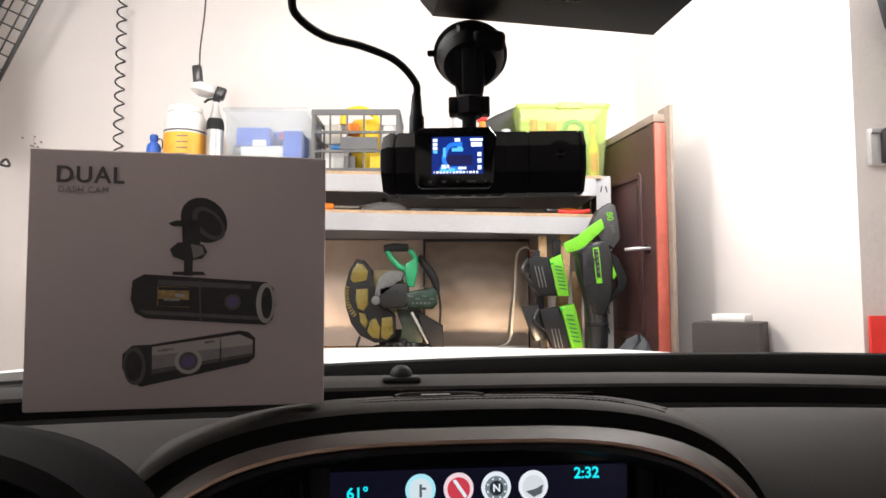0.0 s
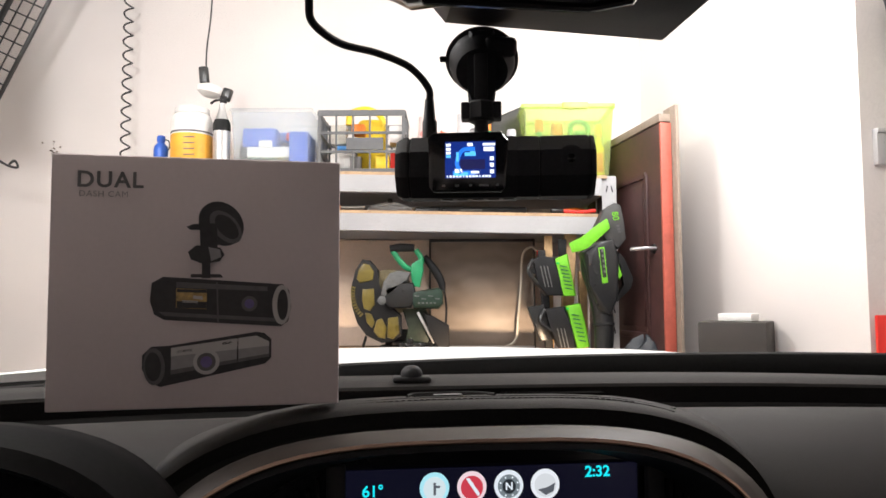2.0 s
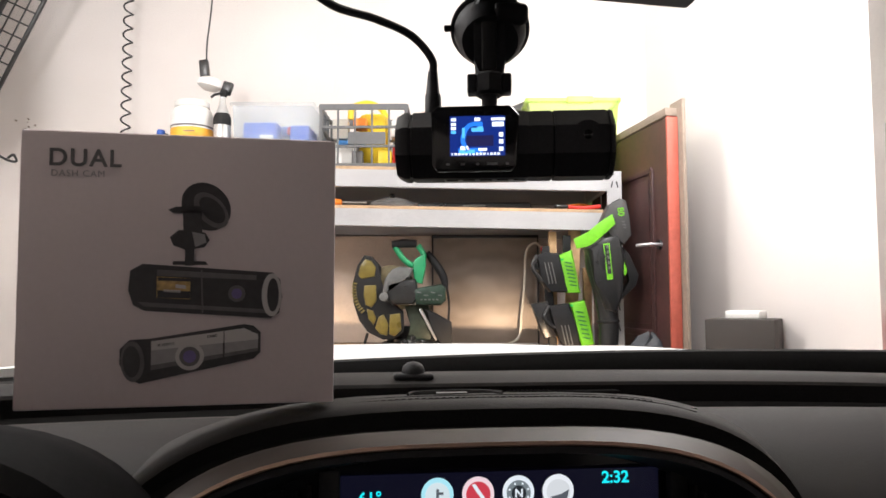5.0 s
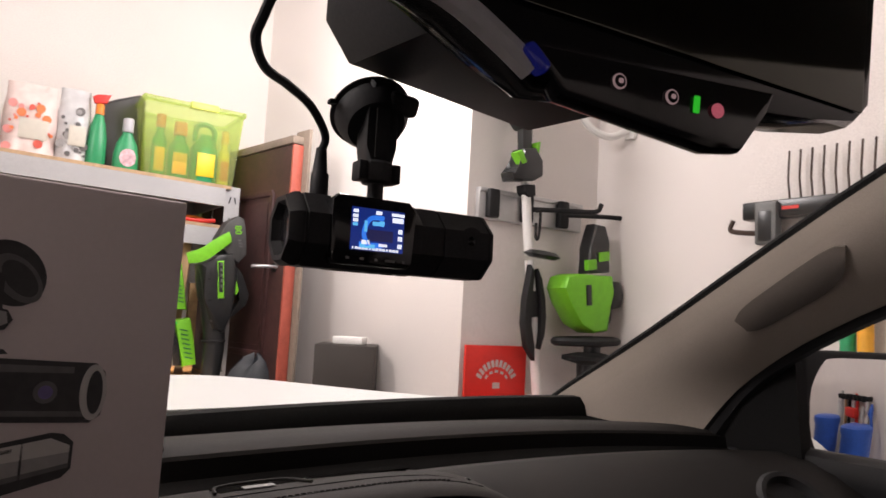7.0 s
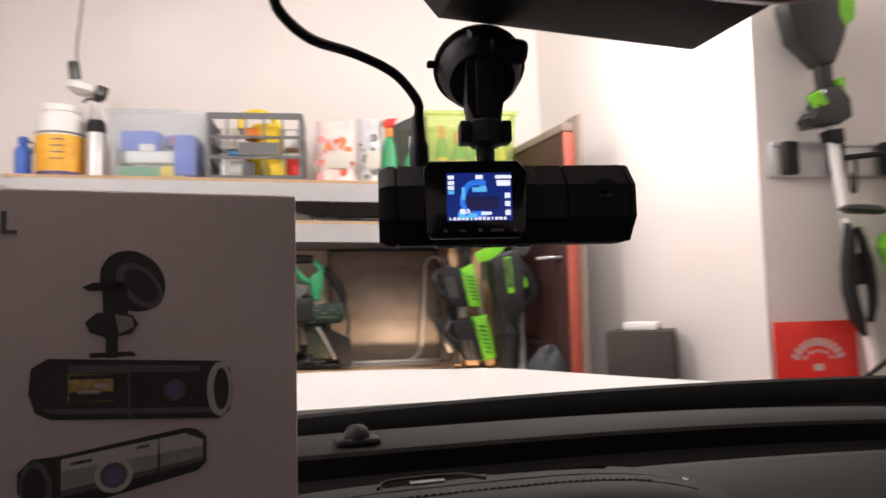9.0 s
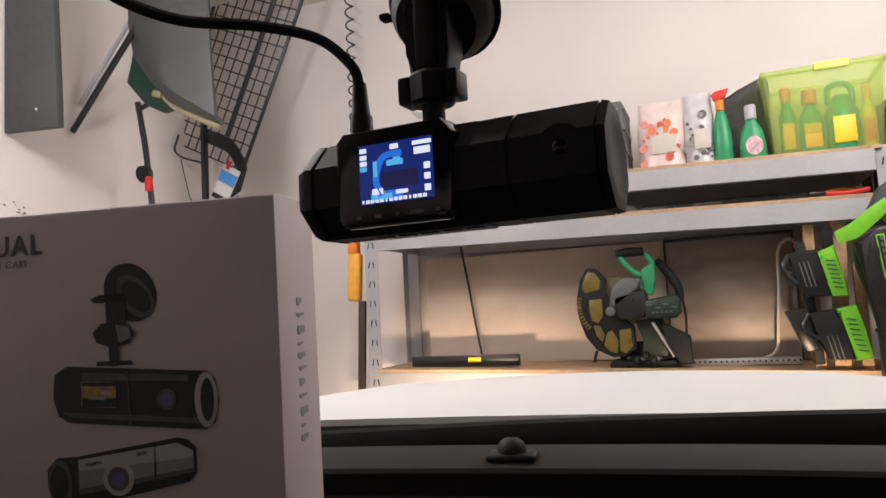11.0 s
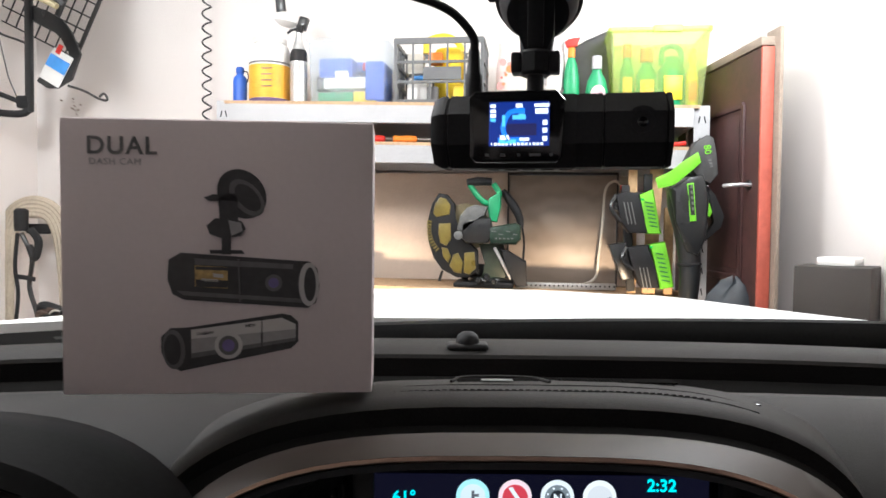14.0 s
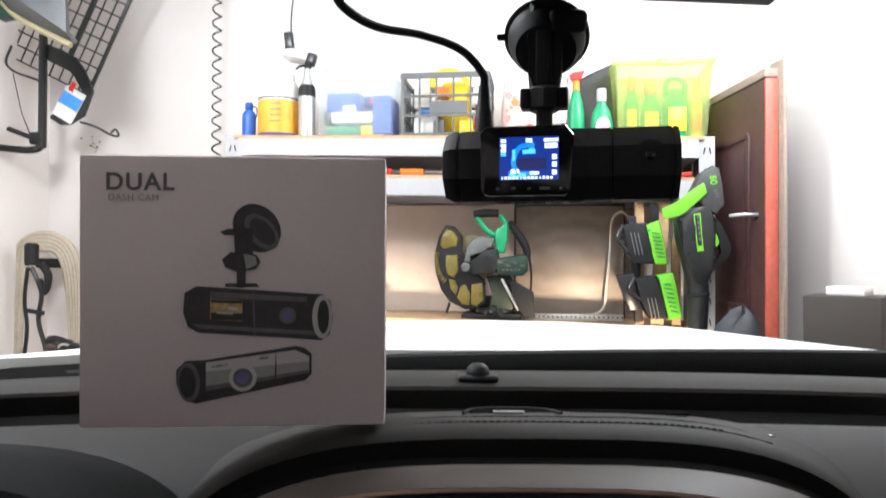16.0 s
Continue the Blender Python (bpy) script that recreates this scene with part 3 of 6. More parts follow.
def door_mirror(s):
    hx = MID + s * 0.90
    m = pose(hx + s * 0.02, 0.505, 1.235, 0, 0, -22 * s)
    sh = part("door_mirror", box((0, 0.035, 0), (0.22, 0.09, 0.175), 0.032, seg=4), BLACK, car, "black door mirror")
    sh.matrix_basis = m
    part("bezel", box((0, -0.012, 0), (0.224, 0.014, 0.178), 0.006, seg=3), BLACK2, sh)
    rim = [(0.102 * math.copysign(abs(math.cos(a)) ** 0.4, math.cos(a)), 0.079 * math.copysign(abs(math.sin(a)) ** 0.4, math.sin(a))) for a in (2 * math.pi * i / 40 for i in range(40))]
    part("mirror_glass", loft([[(x * k, -0.0245 + (x * x + z * z) * k * k / 2.0, z * k) for x, z in rim] for k in (0.002, 0.15, 0.3, 0.45, 0.6, 0.75, 0.9, 1.0)], close=True), MIRRORGLASS, sh, "mirror glass")
    part("mirror_foot", box((-0.14 * s, 0.04, -0.07), (0.12, 0.05, 0.035), 0.012), BLACK, sh)


door_mirror(1)
door_mirror(-1)

# windscreen, roof and back of the cabin
rows = []
for j in range(9):
    f = j / 8
    rows.append([(MID + (0.74 - 0.16 * f) * w, 0.96 - 0.66 * f - (0.12 - 0.05 * f) * w * w, 1.212 + 0.345 * f + 0.0 * w) for w in (i / 8 - 1 for i in range(17))])
ws = part("windscreen", loft(rows), GLASS, car, "clear glass windscreen")
# a sprig-shaped splash of dried dirt on the glass
dice = random.Random(31)
for k in range(14):
    climb = dice.random() ** 0.8
    arm = (-0.006, 0.003, 0.012)[k % 3]
    f = 0.583 + 0.022 * climb + dice.uniform(-0.002, 0.002)
    w = -0.495 + arm * climb + dice.uniform(-0.002, 0.002)
    spot = (MID + (0.74 - 0.16 * f) * w, 0.96 - 0.66 * f - (0.12 - 0.05 * f) * w * w - 0.0007, 1.212 + 0.345 * f - 0.0012)
    r = dice.uniform(0.0003, 0.0008)
    part("dirt_speck", box(spot, (r * 1.6, r * 2.0, 0.0004), 0, (-27.6, 0, dice.uniform(-45, 45))), JAMB, ws)
ws.visible_shadow = False
part("roof_lining", box((MID, -0.75, 1.635), (1.2, 2.0, 0.05), 0.02), HEADLINER, car, "grey roof lining")
part("rear_bulkhead", box((MID, -1.75, 0.75), (1.5, 0.05, 0.9), 0.01), BLACK2, car, "dark rear of the cabin")
part("cabin_floor", box((MID, -0.3, 0.42), (1.55, 2.9, 0.05), 0.01), BLACK2, car, "dark cabin floor")

# interior mirror with its buttons, and the sensor housing ahead of it
mir = part("rearview_mirror", prism([(-0.125, 0.070), (-0.120, 0.034), (-0.093, 0.018), (-0.059, 0.008), (-0.040, -0.001), (-0.024, -0.010), (0.10, 0.007), (0.128, 0.011), (0.137, 0.021), (0.138, 0.085)], 0.024, pose(0, 0.008, 0), bev=0.006), GLOSSBLACK, car, "black interior mirror with buttons")
mir.matrix_basis = pose(0.033, 0.258, 1.431, 0, 4.0, -18)
part("mirror_chin", prism([(-0.030, 0.004), (-0.016, -0.0125), (0.05, -0.017), (0.066, -0.014), (0.078, 0.004), (0.082, 0.014)], 0.012, pose(0, 0.001, 0), bev=0.004), GLOSSBLACK, mir)
part("dimming_glass", box((0.045, -0.0052, 0.046), (0.165, 0.002, 0.062), 0.0008), DIMMIRROR, mir, "dark reflecting glass")
part("silver_edge", tube(smoothline([(-0.121, -0.001, 0.036), (-0.093, -0.003, 0.020), (-0.059, -0.0035, 0.010), (-0.040, -0.0035, 0.001), (-0.028, -0.0035, -0.006)], 5), 0.0045, 8), STRIP, mir, "satin silver end strip")
part("blue_lamp", box((-0.0285, -0.0065, -0.0035), (0.011, 0.007, 0.0055), 0.002, (0, 40, 0)), glow("deep_blue", (0.01, 0.015, 0.2), 0.35), mir, "dim blue indicator")
ringmat = glow("button_print", (0.45, 0.3, 0.3), 0.7)
redmat = glow("button_red", (0.7, 0.15, 0.2), 0.7)
for x, mt in ((0.006, ringmat), (0.029, ringmat), (0.0505, redmat)):
    b = part("mirror_button", lathe([(0.0028, 0), (0.0028, 0.0006), (0.0001, 0.0006)], (x, -0.0056, -0.002), (90, 0, 0), 20), mt, mir, "round lit button")
    part("button_core", lathe([(0.0022, 0), (0.0022, 0.0008), (0.0001, 0.0008)], (x, -0.0056, -0.002), (90, 0, 0), 20), GLOSSBLACK if mt is ringmat else mt, mir)
    part("button_mark", box((x, -0.0068, -0.002), (0.0018, 0.0006, 0.0017), 0.0005), mt, mir)
part("green_lamp", box((0.0405, -0.0058, -0.002), (0.0022, 0.001, 0.0062)), glow("green_led", (0.02, 0.6, 0.03), 1.0), mir, "lit green indicator")
hs = part("sensor_housing", prism([(0.03, 1.56), (0.030, 1.505), (0.048, 1.484), (0.198, 1.478), (0.232, 1.51), (0.24, 1.56)], 0.11, pose(0, 0.392, 0), bev=0.006), BLACK, car, "black sensor housing on the windscreen")
for i in range(5):
    for j in range(7):
        part("housing_hole", lathe([(0.0014, -0.0004), (0.0014, 0.0006)], (0.0296, 0.345 + 0.012 * j, 1.515 + 0.008 * i), (0, -90, 0), 6), TOOLMID, hs)
part("mirror_stem", tube([(0.045, 0.275, 1.475), (0.08, 0.33, 1.50), (0.12, 0.38, 1.52)], 0.012, 10), BLACK, car)

for su in (-1, 1):
    hl = part("headlamp", box((MID + su * 0.58, 1.90, 0.80), (0.30, 0.14, 0.13), 0.03), WHITE, car, "clear headlamp")
    for vv in (1.45, -1.4):
        w = part("wheel", lathe([(0.20, -0.10), (0.33, -0.10), (0.35, -0.06), (0.35, 0.06), (0.33, 0.10), (0.20, 0.10)], (MID + su * 0.78, vv, 0.35), (0, 90, 0), 32), RUBBER, car, "black tyre")
        part("rim", lathe([(0.2, -0.09), (0.2, 0.09), (0.05, 0.07)], (MID + su * 0.78, vv, 0.35), (0, 90, 0), 24), ALU, w)

# outer skin of the cabin and wings
for su in (-1, 1):
    part("wing", box((MID + su * 0.84, 1.35, 0.80), (0.08, 0.95, 0.56), 0.03), CARPAINT, car, "white painted wing")
    part("door_skin", box((MID + su * 0.885, -0.35, 0.78), (0.04, 2.5, 0.74), 0.015), CARPAINT, car, "white painted door skin")
part("roof", box((MID, -0.78, 1.685), (1.24, 2.1, 0.04), 0.018, seg=3), CARPAINT, car, "white painted roof")

# ---- dash cam and its carton ----
CAMX, CAMY, CAMZ = 0.027, 0.4495, 1.3885


def dash_cam():
    t = thing("dash_cam", pose(CAMX, CAMY, CAMZ, 0, 0, -3.5), "black cylindrical dash cam hanging from a suction mount on the windscreen", "dash cam")
    r = 0.0212
    lie = (0, 90, 0)
    def facet(prof, n=8):
        """Eight-sided barrel along the long axis, with a flat towards the driver."""
        bm = bmesh.new()
        rings = [[bm.verts.new((x, k * math.cos(radians(22.5 + 45 * i)) / math.cos(radians(22.5)), k * math.sin(radians(22.5 + 45 * i)) / math.cos(radians(22.5)) - 0.0015)) for i in range(n)] for k, x in prof]
        for p, q in zip(rings, rings[1:]):
            for i in range(n):
                bm.faces.new((p[i], p[(i + 1) % n], q[(i + 1) % n], q[i]))
        bm.faces.new(rings[0][::-1]), bm.faces.new(rings[-1])
        return bm

    b = part("body", facet([(0.0130, -0.0585), (0.0150, -0.0648), (0.0175, -0.0652), (0.0200, -0.0605), (0.0200, -0.0572), (0.0192, -0.0568), (0.0192, -0.0556), (0.0200, -0.0552), (0.0200, 0.0120), (0.0188, 0.0155)]), BLACK, t, "black eight-sided body")
    part("end_recess", lathe([(0.0125, 0), (0.0125, 0.0012), (0.009, 0.0022)], (-0.0605, 0, 0), lie, 20), GLOSSBLACK, b)
    part("fascia", prism([(-0.043, -0.0165), (-0.0400, -0.0195), (0.003, -0.0195), (0.006, -0.0165), (0.0075, 0.013), (0.003, 0.0185), (-0.040, 0.0185), (-0.0435, 0.015)], 0.012, pose(0, -0.0160, 0), bev=0.0012), GLOSSBLACK, b, "gloss black key and screen panel")
    part("bottom_plate", box((-0.012, 0.0, -0.0214), (0.050, 0.014, 0.0012), 0.0004), TOOLMID, b)
    for k in range(5):
        part("bottom_slot", box((-0.032 + 0.010 * k, -0.004, -0.0222), (0.007, 0.003, 0.0006)), BLACK, b)
    brl = part("lens_barrel", facet([(0.0190, 0.0090), (0.0198, 0.0160), (0.0198, 0.0270), (0.0190, 0.0272), (0.0190, 0.0282), (0.0198, 0.0284), (0.0198, 0.0590), (0.0188, 0.0592), (0.0188, 0.0600), (0.0198, 0.0602), (0.0192, 0.0628), (0.0150, 0.0634), (0.0120, 0.0625)]), BLACK, t, "black turning lens barrel")
    part("lens_rim", lathe([(0.0085, 0), (0.0085, 0.0008), (0.006, 0.0012), (0.0055, 0.0004), (0.0001, 0.0002)], (0.047, -0.0187, 0.001), (90, 0, 0), 20), BLACK, brl, "small round lens")
    part("lens_glint", lathe([(0.0030, 0), (0.0020, 0.0008), (0.0001, 0.0010)], (0.047, -0.0196, 0.001), (90, 0, 0), 14), GLOSSBLACK, brl)
    # lit screen
    sx, sz, sy = -0.0165, 0.0005, -0.0222
    screen = part("screen", box((sx, sy, sz), (0.0318, 0.001, 0.0232)), glow("screen_navy", (0.008, 0.03, 0.24), 1.1), t, "lit blue screen with white status marks")
    white, cyan, blue, dim, red = glow("screen_white", (0.85, 0.92, 1.0), 1.7), glow("screen_cyan", (0.12, 0.55, 1.0), 1.4), glow("screen_blue", (0.03, 0.24, 1.0), 1.2), glow("screen_violet", (0.02, 0.02, 0.10), 1.0), glow("screen_rose", (0.7, 0.25, 0.35), 1.0)

    def mark(name, mt, x, z, w, h, lift=0.0007):
        part(name, box((sx + x, sy - lift, sz + z), (w, 0.0004, h)), mt, screen)

    part("picture_arc", tube(smoothline([(sx - 0.006, sy - 0.0004, sz - 0.009), (sx - 0.0085, sy - 0.0004, sz - 0.002), (sx - 0.005, sy - 0.0004, sz + 0.006), (sx + 0.003, sy - 0.0004, sz + 0.007)], 5), 0.0014, 6), blue, screen)
    mark("picture_patch", dim, 0.0015, -0.003, 0.0155, 0.0062, 0.0006)
    mark("picture_patch", cyan, 0.0, 0.0035, 0.007, 0.0022, 0.0006)
    mark("picture_patch", white, -0.0075, -0.0072, 0.0045, 0.0022, 0.0014)
    mark("picture_patch", white, 0.003, -0.0082, 0.005, 0.0014, 0.0014)
    mark("picture_patch", blue, -0.004, -0.0085, 0.014, 0.0028, 0.0006)
    mark("picture_patch", cyan, -0.006, -0.0092, 0.009, 0.0022, 0.0008)
    mark("picture_patch", cyan, -0.008, 0.0015, 0.0016, 0.006, 0.0018)
    mark("picture_patch", cyan, 0.0015, 0.0045, 0.003, 0.0012, 0.0018)
    mark("picture_patch", red, -0.007, -0.0078, 0.005, 0.001, 0.0010)
    mark("picture_patch", red, 0.003, -0.0078, 0.004, 0.0009, 0.0010)
    for z in (0.0095, 0.0068, 0.0044, 0.0022):
        mark("status_mark", white if z > 0.0025 else cyan, -0.0138, z, 0.0028, 0.0017)
    mark("status_mark", white, 0.0, 0.0096, 0.0034, 0.0019)
    mark("status_mark", white, 0.0118, 0.0096, 0.0078, 0.0015)
    mark("status_mark", white, 0.0118, 0.0066, 0.0066, 0.0026)
    for z in (0.0005, -0.0035, -0.0078):
        mark("status_mark", white, 0.0136, z, 0.0024, 0.0024)
    for k in range(14):
        mark("status_digit", white, -0.0145 + 0.00205 * k, -0.0106, 0.0014 if k % 5 else 0.0006, 0.0013)
    for k, w in enumerate((0.002, 0.0024, 0.0016, 0.006, 0.0016)):
        part("key_mark", box((-0.0335 + 0.0085 * k, sy - 0.0002, -0.0158), (w, 0.0004, 0.0013)), TOOLMID, t)
    MX = -0.0095
    # mount
    part("mount_stem", tube([(MX, 0, 0.016), (MX, 0.0, 0.033)], 0.0048, 12), BLACK, t)
    part("stem_foot", box((MX, 0, 0.0190), (0.022, 0.020, 0.003), 0.001), BLACK, t)
    collar = part("ball_collar", lathe([(0.0080, 0), (0.0098, 0.0015), (0.0098, 0.012), (0.0085, 0.0135), (0.0070, 0.0135)], (MX, 0.0, 0.0300), (0, 0, 0), 8), BLACK, t, "black clamp collar")
    for s in (-1, 1):
        part("collar_lug", box((MX + 0.0105 * s, 0, 0.0370), (0.0058, 0.012, 0.0115), 0.0012), BLACK, collar)
    arm = part("mount_arm", prism([(MX - 0.0082, 0.040), (MX + 0.0082, 0.040), (MX + 0.0098, 0.052), (MX + 0.0100, 0.070), (MX + 0.0092, 0.092), (MX - 0.0082, 0.092), (MX - 0.0094, 0.070), (MX - 0.0092, 0.052)], 0.015, pose(0, 0.003, 0, 0, 0, 0), bev=0.0028), BLACK, t, "black mount arm")
    part("arm_rib", box((MX, -0.0052, 0.060), (0.009, 0.002, 0.030), 0.0008), BLACK2, arm)
    part("clamp_lever", box((MX + 0.013, -0.002, 0.0805), (0.022, 0.010, 0.013), 0.004, (20, 0, 12), seg=3), BLACK, t, "black locking lever")
    cup = (MX + 0.0005, 0.012, 0.0735)
    part("suction_cup", lathe([(0.009, -0.012), (0.0175, -0.010), (0.0215, -0.004), (0.0228, 0.002), (0.0228, 0.004), (0.020, 0.0045)], cup, (-42, 0, 0), 36), BLACK, t, "black rubber suction cup")
    part("cup_lip", lathe([(0.0222, 0.0030), (0.0252, 0.0046), (0.0252, 0.0056), (0.022, 0.0058)], cup, (-42, 0, 0), 40), BLACK2, t, "thin soft rubber lip")
    part("pull_tab", box((cup[0] - 0.0265, cup[1] - 0.001, cup[2] + 0.004), (0.005, 0.006, 0.003), 0.001), RUBBER, t)
    # power plug and lead
    part("plug", tube([(-0.044, 0.0, 0.018), (-0.044, 0.0, 0.031), (-0.0442, 0.0, 0.0325), (-0.0442, 0.0, 0.046)], [0.0052, 0.0050, 0.0042, 0.0030], 12), BLACK, t, "black moulded plug")
    back = pose(CAMX, CAMY, CAMZ, 0, 0, -3.5).inverted()
    lead = [(-0.0442, 0.0, 0.044), *[back @ Vector(p) for p in ((-0.0177, 0.447, 1.441), (-0.0299, 0.440, 1.453), (-0.0494, 0.425, 1.457), (-0.0695, 0.402, 1.455), (-0.0815, 0.382, 1.459), (-0.0823, 0.372, 1.466), (-0.078, 0.362, 1.482), (-0.06, 0.37, 1.51), (0.0, 0.40, 1.54))]]
    part("lead", tube(smoothline(lead, 8), 0.0024, 8), BLACK, t, "thin black power lead")
    return t


dash_cam()


def carton():
    """White retail carton with pictures of the device printed on its face."""
    w, h, d = 0.1865, 0.1675, 0.052
    t = thing("product_box", pose(-0.1728, 0.4625, 1.2298, 1.2, 0, 11.6), "white cardboard dash cam carton with black print, standing upright", "box")
    c = part("carton", box((0, d / 2, h / 2), (w, d, h), 0.0012), CARD, t)
    part("carton_flap", box((0, d / 2, h + 0.0001), (w - 0.001, d - 0.004, 0.0006)), CARD, c)

    def art(name, poly, mt, lift, parent=c):
        return part(name, prism([(x - w / 2, z) for x, z in poly], 0.0002, pose(0, -0.0002 - lift * 0.00025, 0)), mt, parent, smooth=False)

    lettering("DUAL", 0.0148, INKMID, c, pose(0.0362 - w / 2, -0.0004, 0.1508, 90, 0, 0), "title", 0.0001, 0.0003, 1.12)
    lettering("DASH CAM", 0.0056, INKGREY, c, pose(0.0325 - w / 2, -0.0004, 0.1415, 90, 0, 0), "subtitle", 0.0001, 0.0, 1.12)
    def art_up(name, poly, mt, lift):
        return art(name, [(x + 0.0005, z + 0.0022) for x, z in poly], mt, lift)

    # suction mount
    art_up("printed_cup", ellipse(0.1065, 0.1210, 0.0136, 0.0162, 28, 42), INK, 0)
    art_up("printed_cup_shade", ellipse(0.1095, 0.1188, 0.0080, 0.0132, 24, 42), INKMID, 1)
    art_up("printed_cup_shade", ellipse(0.1102, 0.1188, 0.0056, 0.0100, 24, 42), INK, 2)
    art_up("printed_lever", [(0.084, 0.1185), (0.089, 0.1205), (0.103, 0.121), (0.103, 0.1165), (0.087, 0.1165)], INK, 3)
    art_up("printed_arm", [(0.0925, 0.121), (0.104, 0.121), (0.1045, 0.101), (0.0935, 0.101)], INK, 3)
    art_up("printed_knob", [(0.0855, 0.1015), (0.0905, 0.106), (0.0985, 0.106), (0.1065, 0.1045), (0.109, 0.100), (0.106, 0.0955), (0.0955, 0.0935), (0.0875, 0.0965)], INK, 4)
    art_up("printed_knob_face", [(0.0985, 0.105), (0.106, 0.1035), (0.107, 0.0985), (0.1005, 0.0955)], INKGREY, 5)
    art_up("printed_stem", [(0.0945, 0.095), (0.100, 0.095), (0.100, 0.084), (0.0945, 0.084)], INK, 4)
    art_up("printed_foot", [(0.0875, 0.0868), (0.1065, 0.0868), (0.1085, 0.0845), (0.0875, 0.0845)], INK, 4)
    # upper camera
    art("printed_camera", [(0.0635, 0.083), (0.0705, 0.0872), (0.148, 0.0822), (0.1525, 0.078), (0.154, 0.067), (0.152, 0.057), (0.147, 0.0535), (0.072, 0.0585), (0.0655, 0.062), (0.0625, 0.071)], INK, 3)
    art("printed_sheen", [(0.079, 0.0838), (0.138, 0.0805), (0.138, 0.0775), (0.079, 0.080)], INKMID, 4)
    art("printed_screen", [(0.0790, 0.0795), (0.0985, 0.0785), (0.0985, 0.0655), (0.0790, 0.0665)], INKAMBER, 5)
    art("printed_lens", ellipse(0.1262, 0.0690, 0.0052, 0.0052), INKMID, 5)
    art("printed_lens_eye", ellipse(0.1262, 0.0690, 0.0032, 0.0032), INKPURPLE, 6)
    art("printed_end", ellipse(0.1475, 0.0682, 0.0062, 0.0135, 24), INKLIGHT, 5)
    art("printed_end_hole", ellipse(0.1482, 0.0682, 0.0036, 0.0105, 24), INK, 6)
    def art_low(name, poly, mt, lift):
        return art(name, [(x, z - 0.002) for x, z in poly], mt, lift)

    for k, (x, z, ww, hh, mt) in enumerate(((0.0795, 0.0770, 0.019, 0.0020, INK), (0.0795, 0.0665, 0.019, 0.0045, INK), (0.0830, 0.0700, 0.010, 0.0016, INKLIGHT), (0.0900, 0.0725, 0.006, 0.0022, INKLIGHT))):
        art("printed_view", [(x, z), (x + ww, z - 0.0006), (x + ww, z + hh - 0.0006), (x, z + hh)], mt, 6)
    art("printed_facet", [(0.068, 0.0640), (0.146, 0.0590), (0.146, 0.0565), (0.072, 0.0612)], INKMID, 4)
    art("printed_facet", [(0.1045, 0.0835), (0.1055, 0.0835), (0.1065, 0.0570), (0.1055, 0.0570)], INKMID, 5)
    # lower camera
    art_low("printed_body", [(0.0585, 0.0375), (0.064, 0.043), (0.075, 0.0435), (0.131, 0.052), (0.1365, 0.051), (0.141, 0.047), (0.141, 0.0345), (0.137, 0.0305), (0.070, 0.0165), (0.0625, 0.0205), (0.0585, 0.0285)], INK, 3)
    art_low("printed_silver", [(0.0765, 0.042), (0.131, 0.0495), (0.1395, 0.0455), (0.1395, 0.0352), (0.0765, 0.0245)], INKGREY, 4)
    art_low("printed_top", [(0.0765, 0.0420), (0.131, 0.0495), (0.1395, 0.0455), (0.1395, 0.0425), (0.0765, 0.0365)], INKLIGHT, 5)
    art_low("printed_shade", [(0.0765, 0.0275), (0.1395, 0.0372), (0.1395, 0.0352), (0.0765, 0.0245)], INKMID, 5)
    art_low("printed_seam", [(0.1185, 0.048), (0.1195, 0.048), (0.1195, 0.0318), (0.1185, 0.0316)], INK, 5)
    art_low("printed_cap", ellipse(0.0660, 0.0300, 0.0068, 0.0122, 24, 4), INKMID, 5)
    art_low("printed_cap_hole", ellipse(0.0655, 0.0300, 0.0050, 0.0095, 24, 4), INK, 6)
    art_low("printed_ring", ellipse(0.0990, 0.0325, 0.0084, 0.0084, 28), INKLIGHT, 6)
    art_low("printed_ring_dark", ellipse(0.0990, 0.0325, 0.0060, 0.0060, 24), INKMID, 7)
    art_low("printed_ring_eye", ellipse(0.0990, 0.0325, 0.0038, 0.0038, 20), INKPURPLE, 8)
    for x, z in ((0.080, 0.0385), (0.084, 0.039), (0.109, 0.0435)):
        art_low("printed_slot", [(x, z), (x + 0.006, z + 0.0008), (x + 0.006, z + 0.0025), (x, z + 0.0017)], INK, 5)
    # unreadable print down the side
    zs = h * 0.70
    for k in range(11):
        hh = (0.006, 0.003, 0.0075, 0.002, 0.005, 0.003)[k % 6]
        part("side_print", box((w / 2 + 0.0002, d * 0.52 + 0.0008 * (k % 3 - 1), zs - hh / 2), (0.0003, 0.0100 if k % 3 else 0.0066, hh * 0.5)), INKGREY, c)
        part("side_print", box((w / 2 + 0.0002, d * 0.52 - 0.002, zs - hh * 0.8), (0.0003, 0.003, 0.0012)), INKGREY, c)
        zs -= hh + 0.0026
    return t


carton()


# ---- steel shelving against the north wall ----
def lift(x, z):
    """The shelving leans a little with the sloping floor."""
    return z + 0.022 * (0.7 - x)


SX0, SX1, SY0, SY1 = -1.33, 0.695, 3.0, 3.46
DECKS = (1.83, 1.662, 1.048, 0.45)


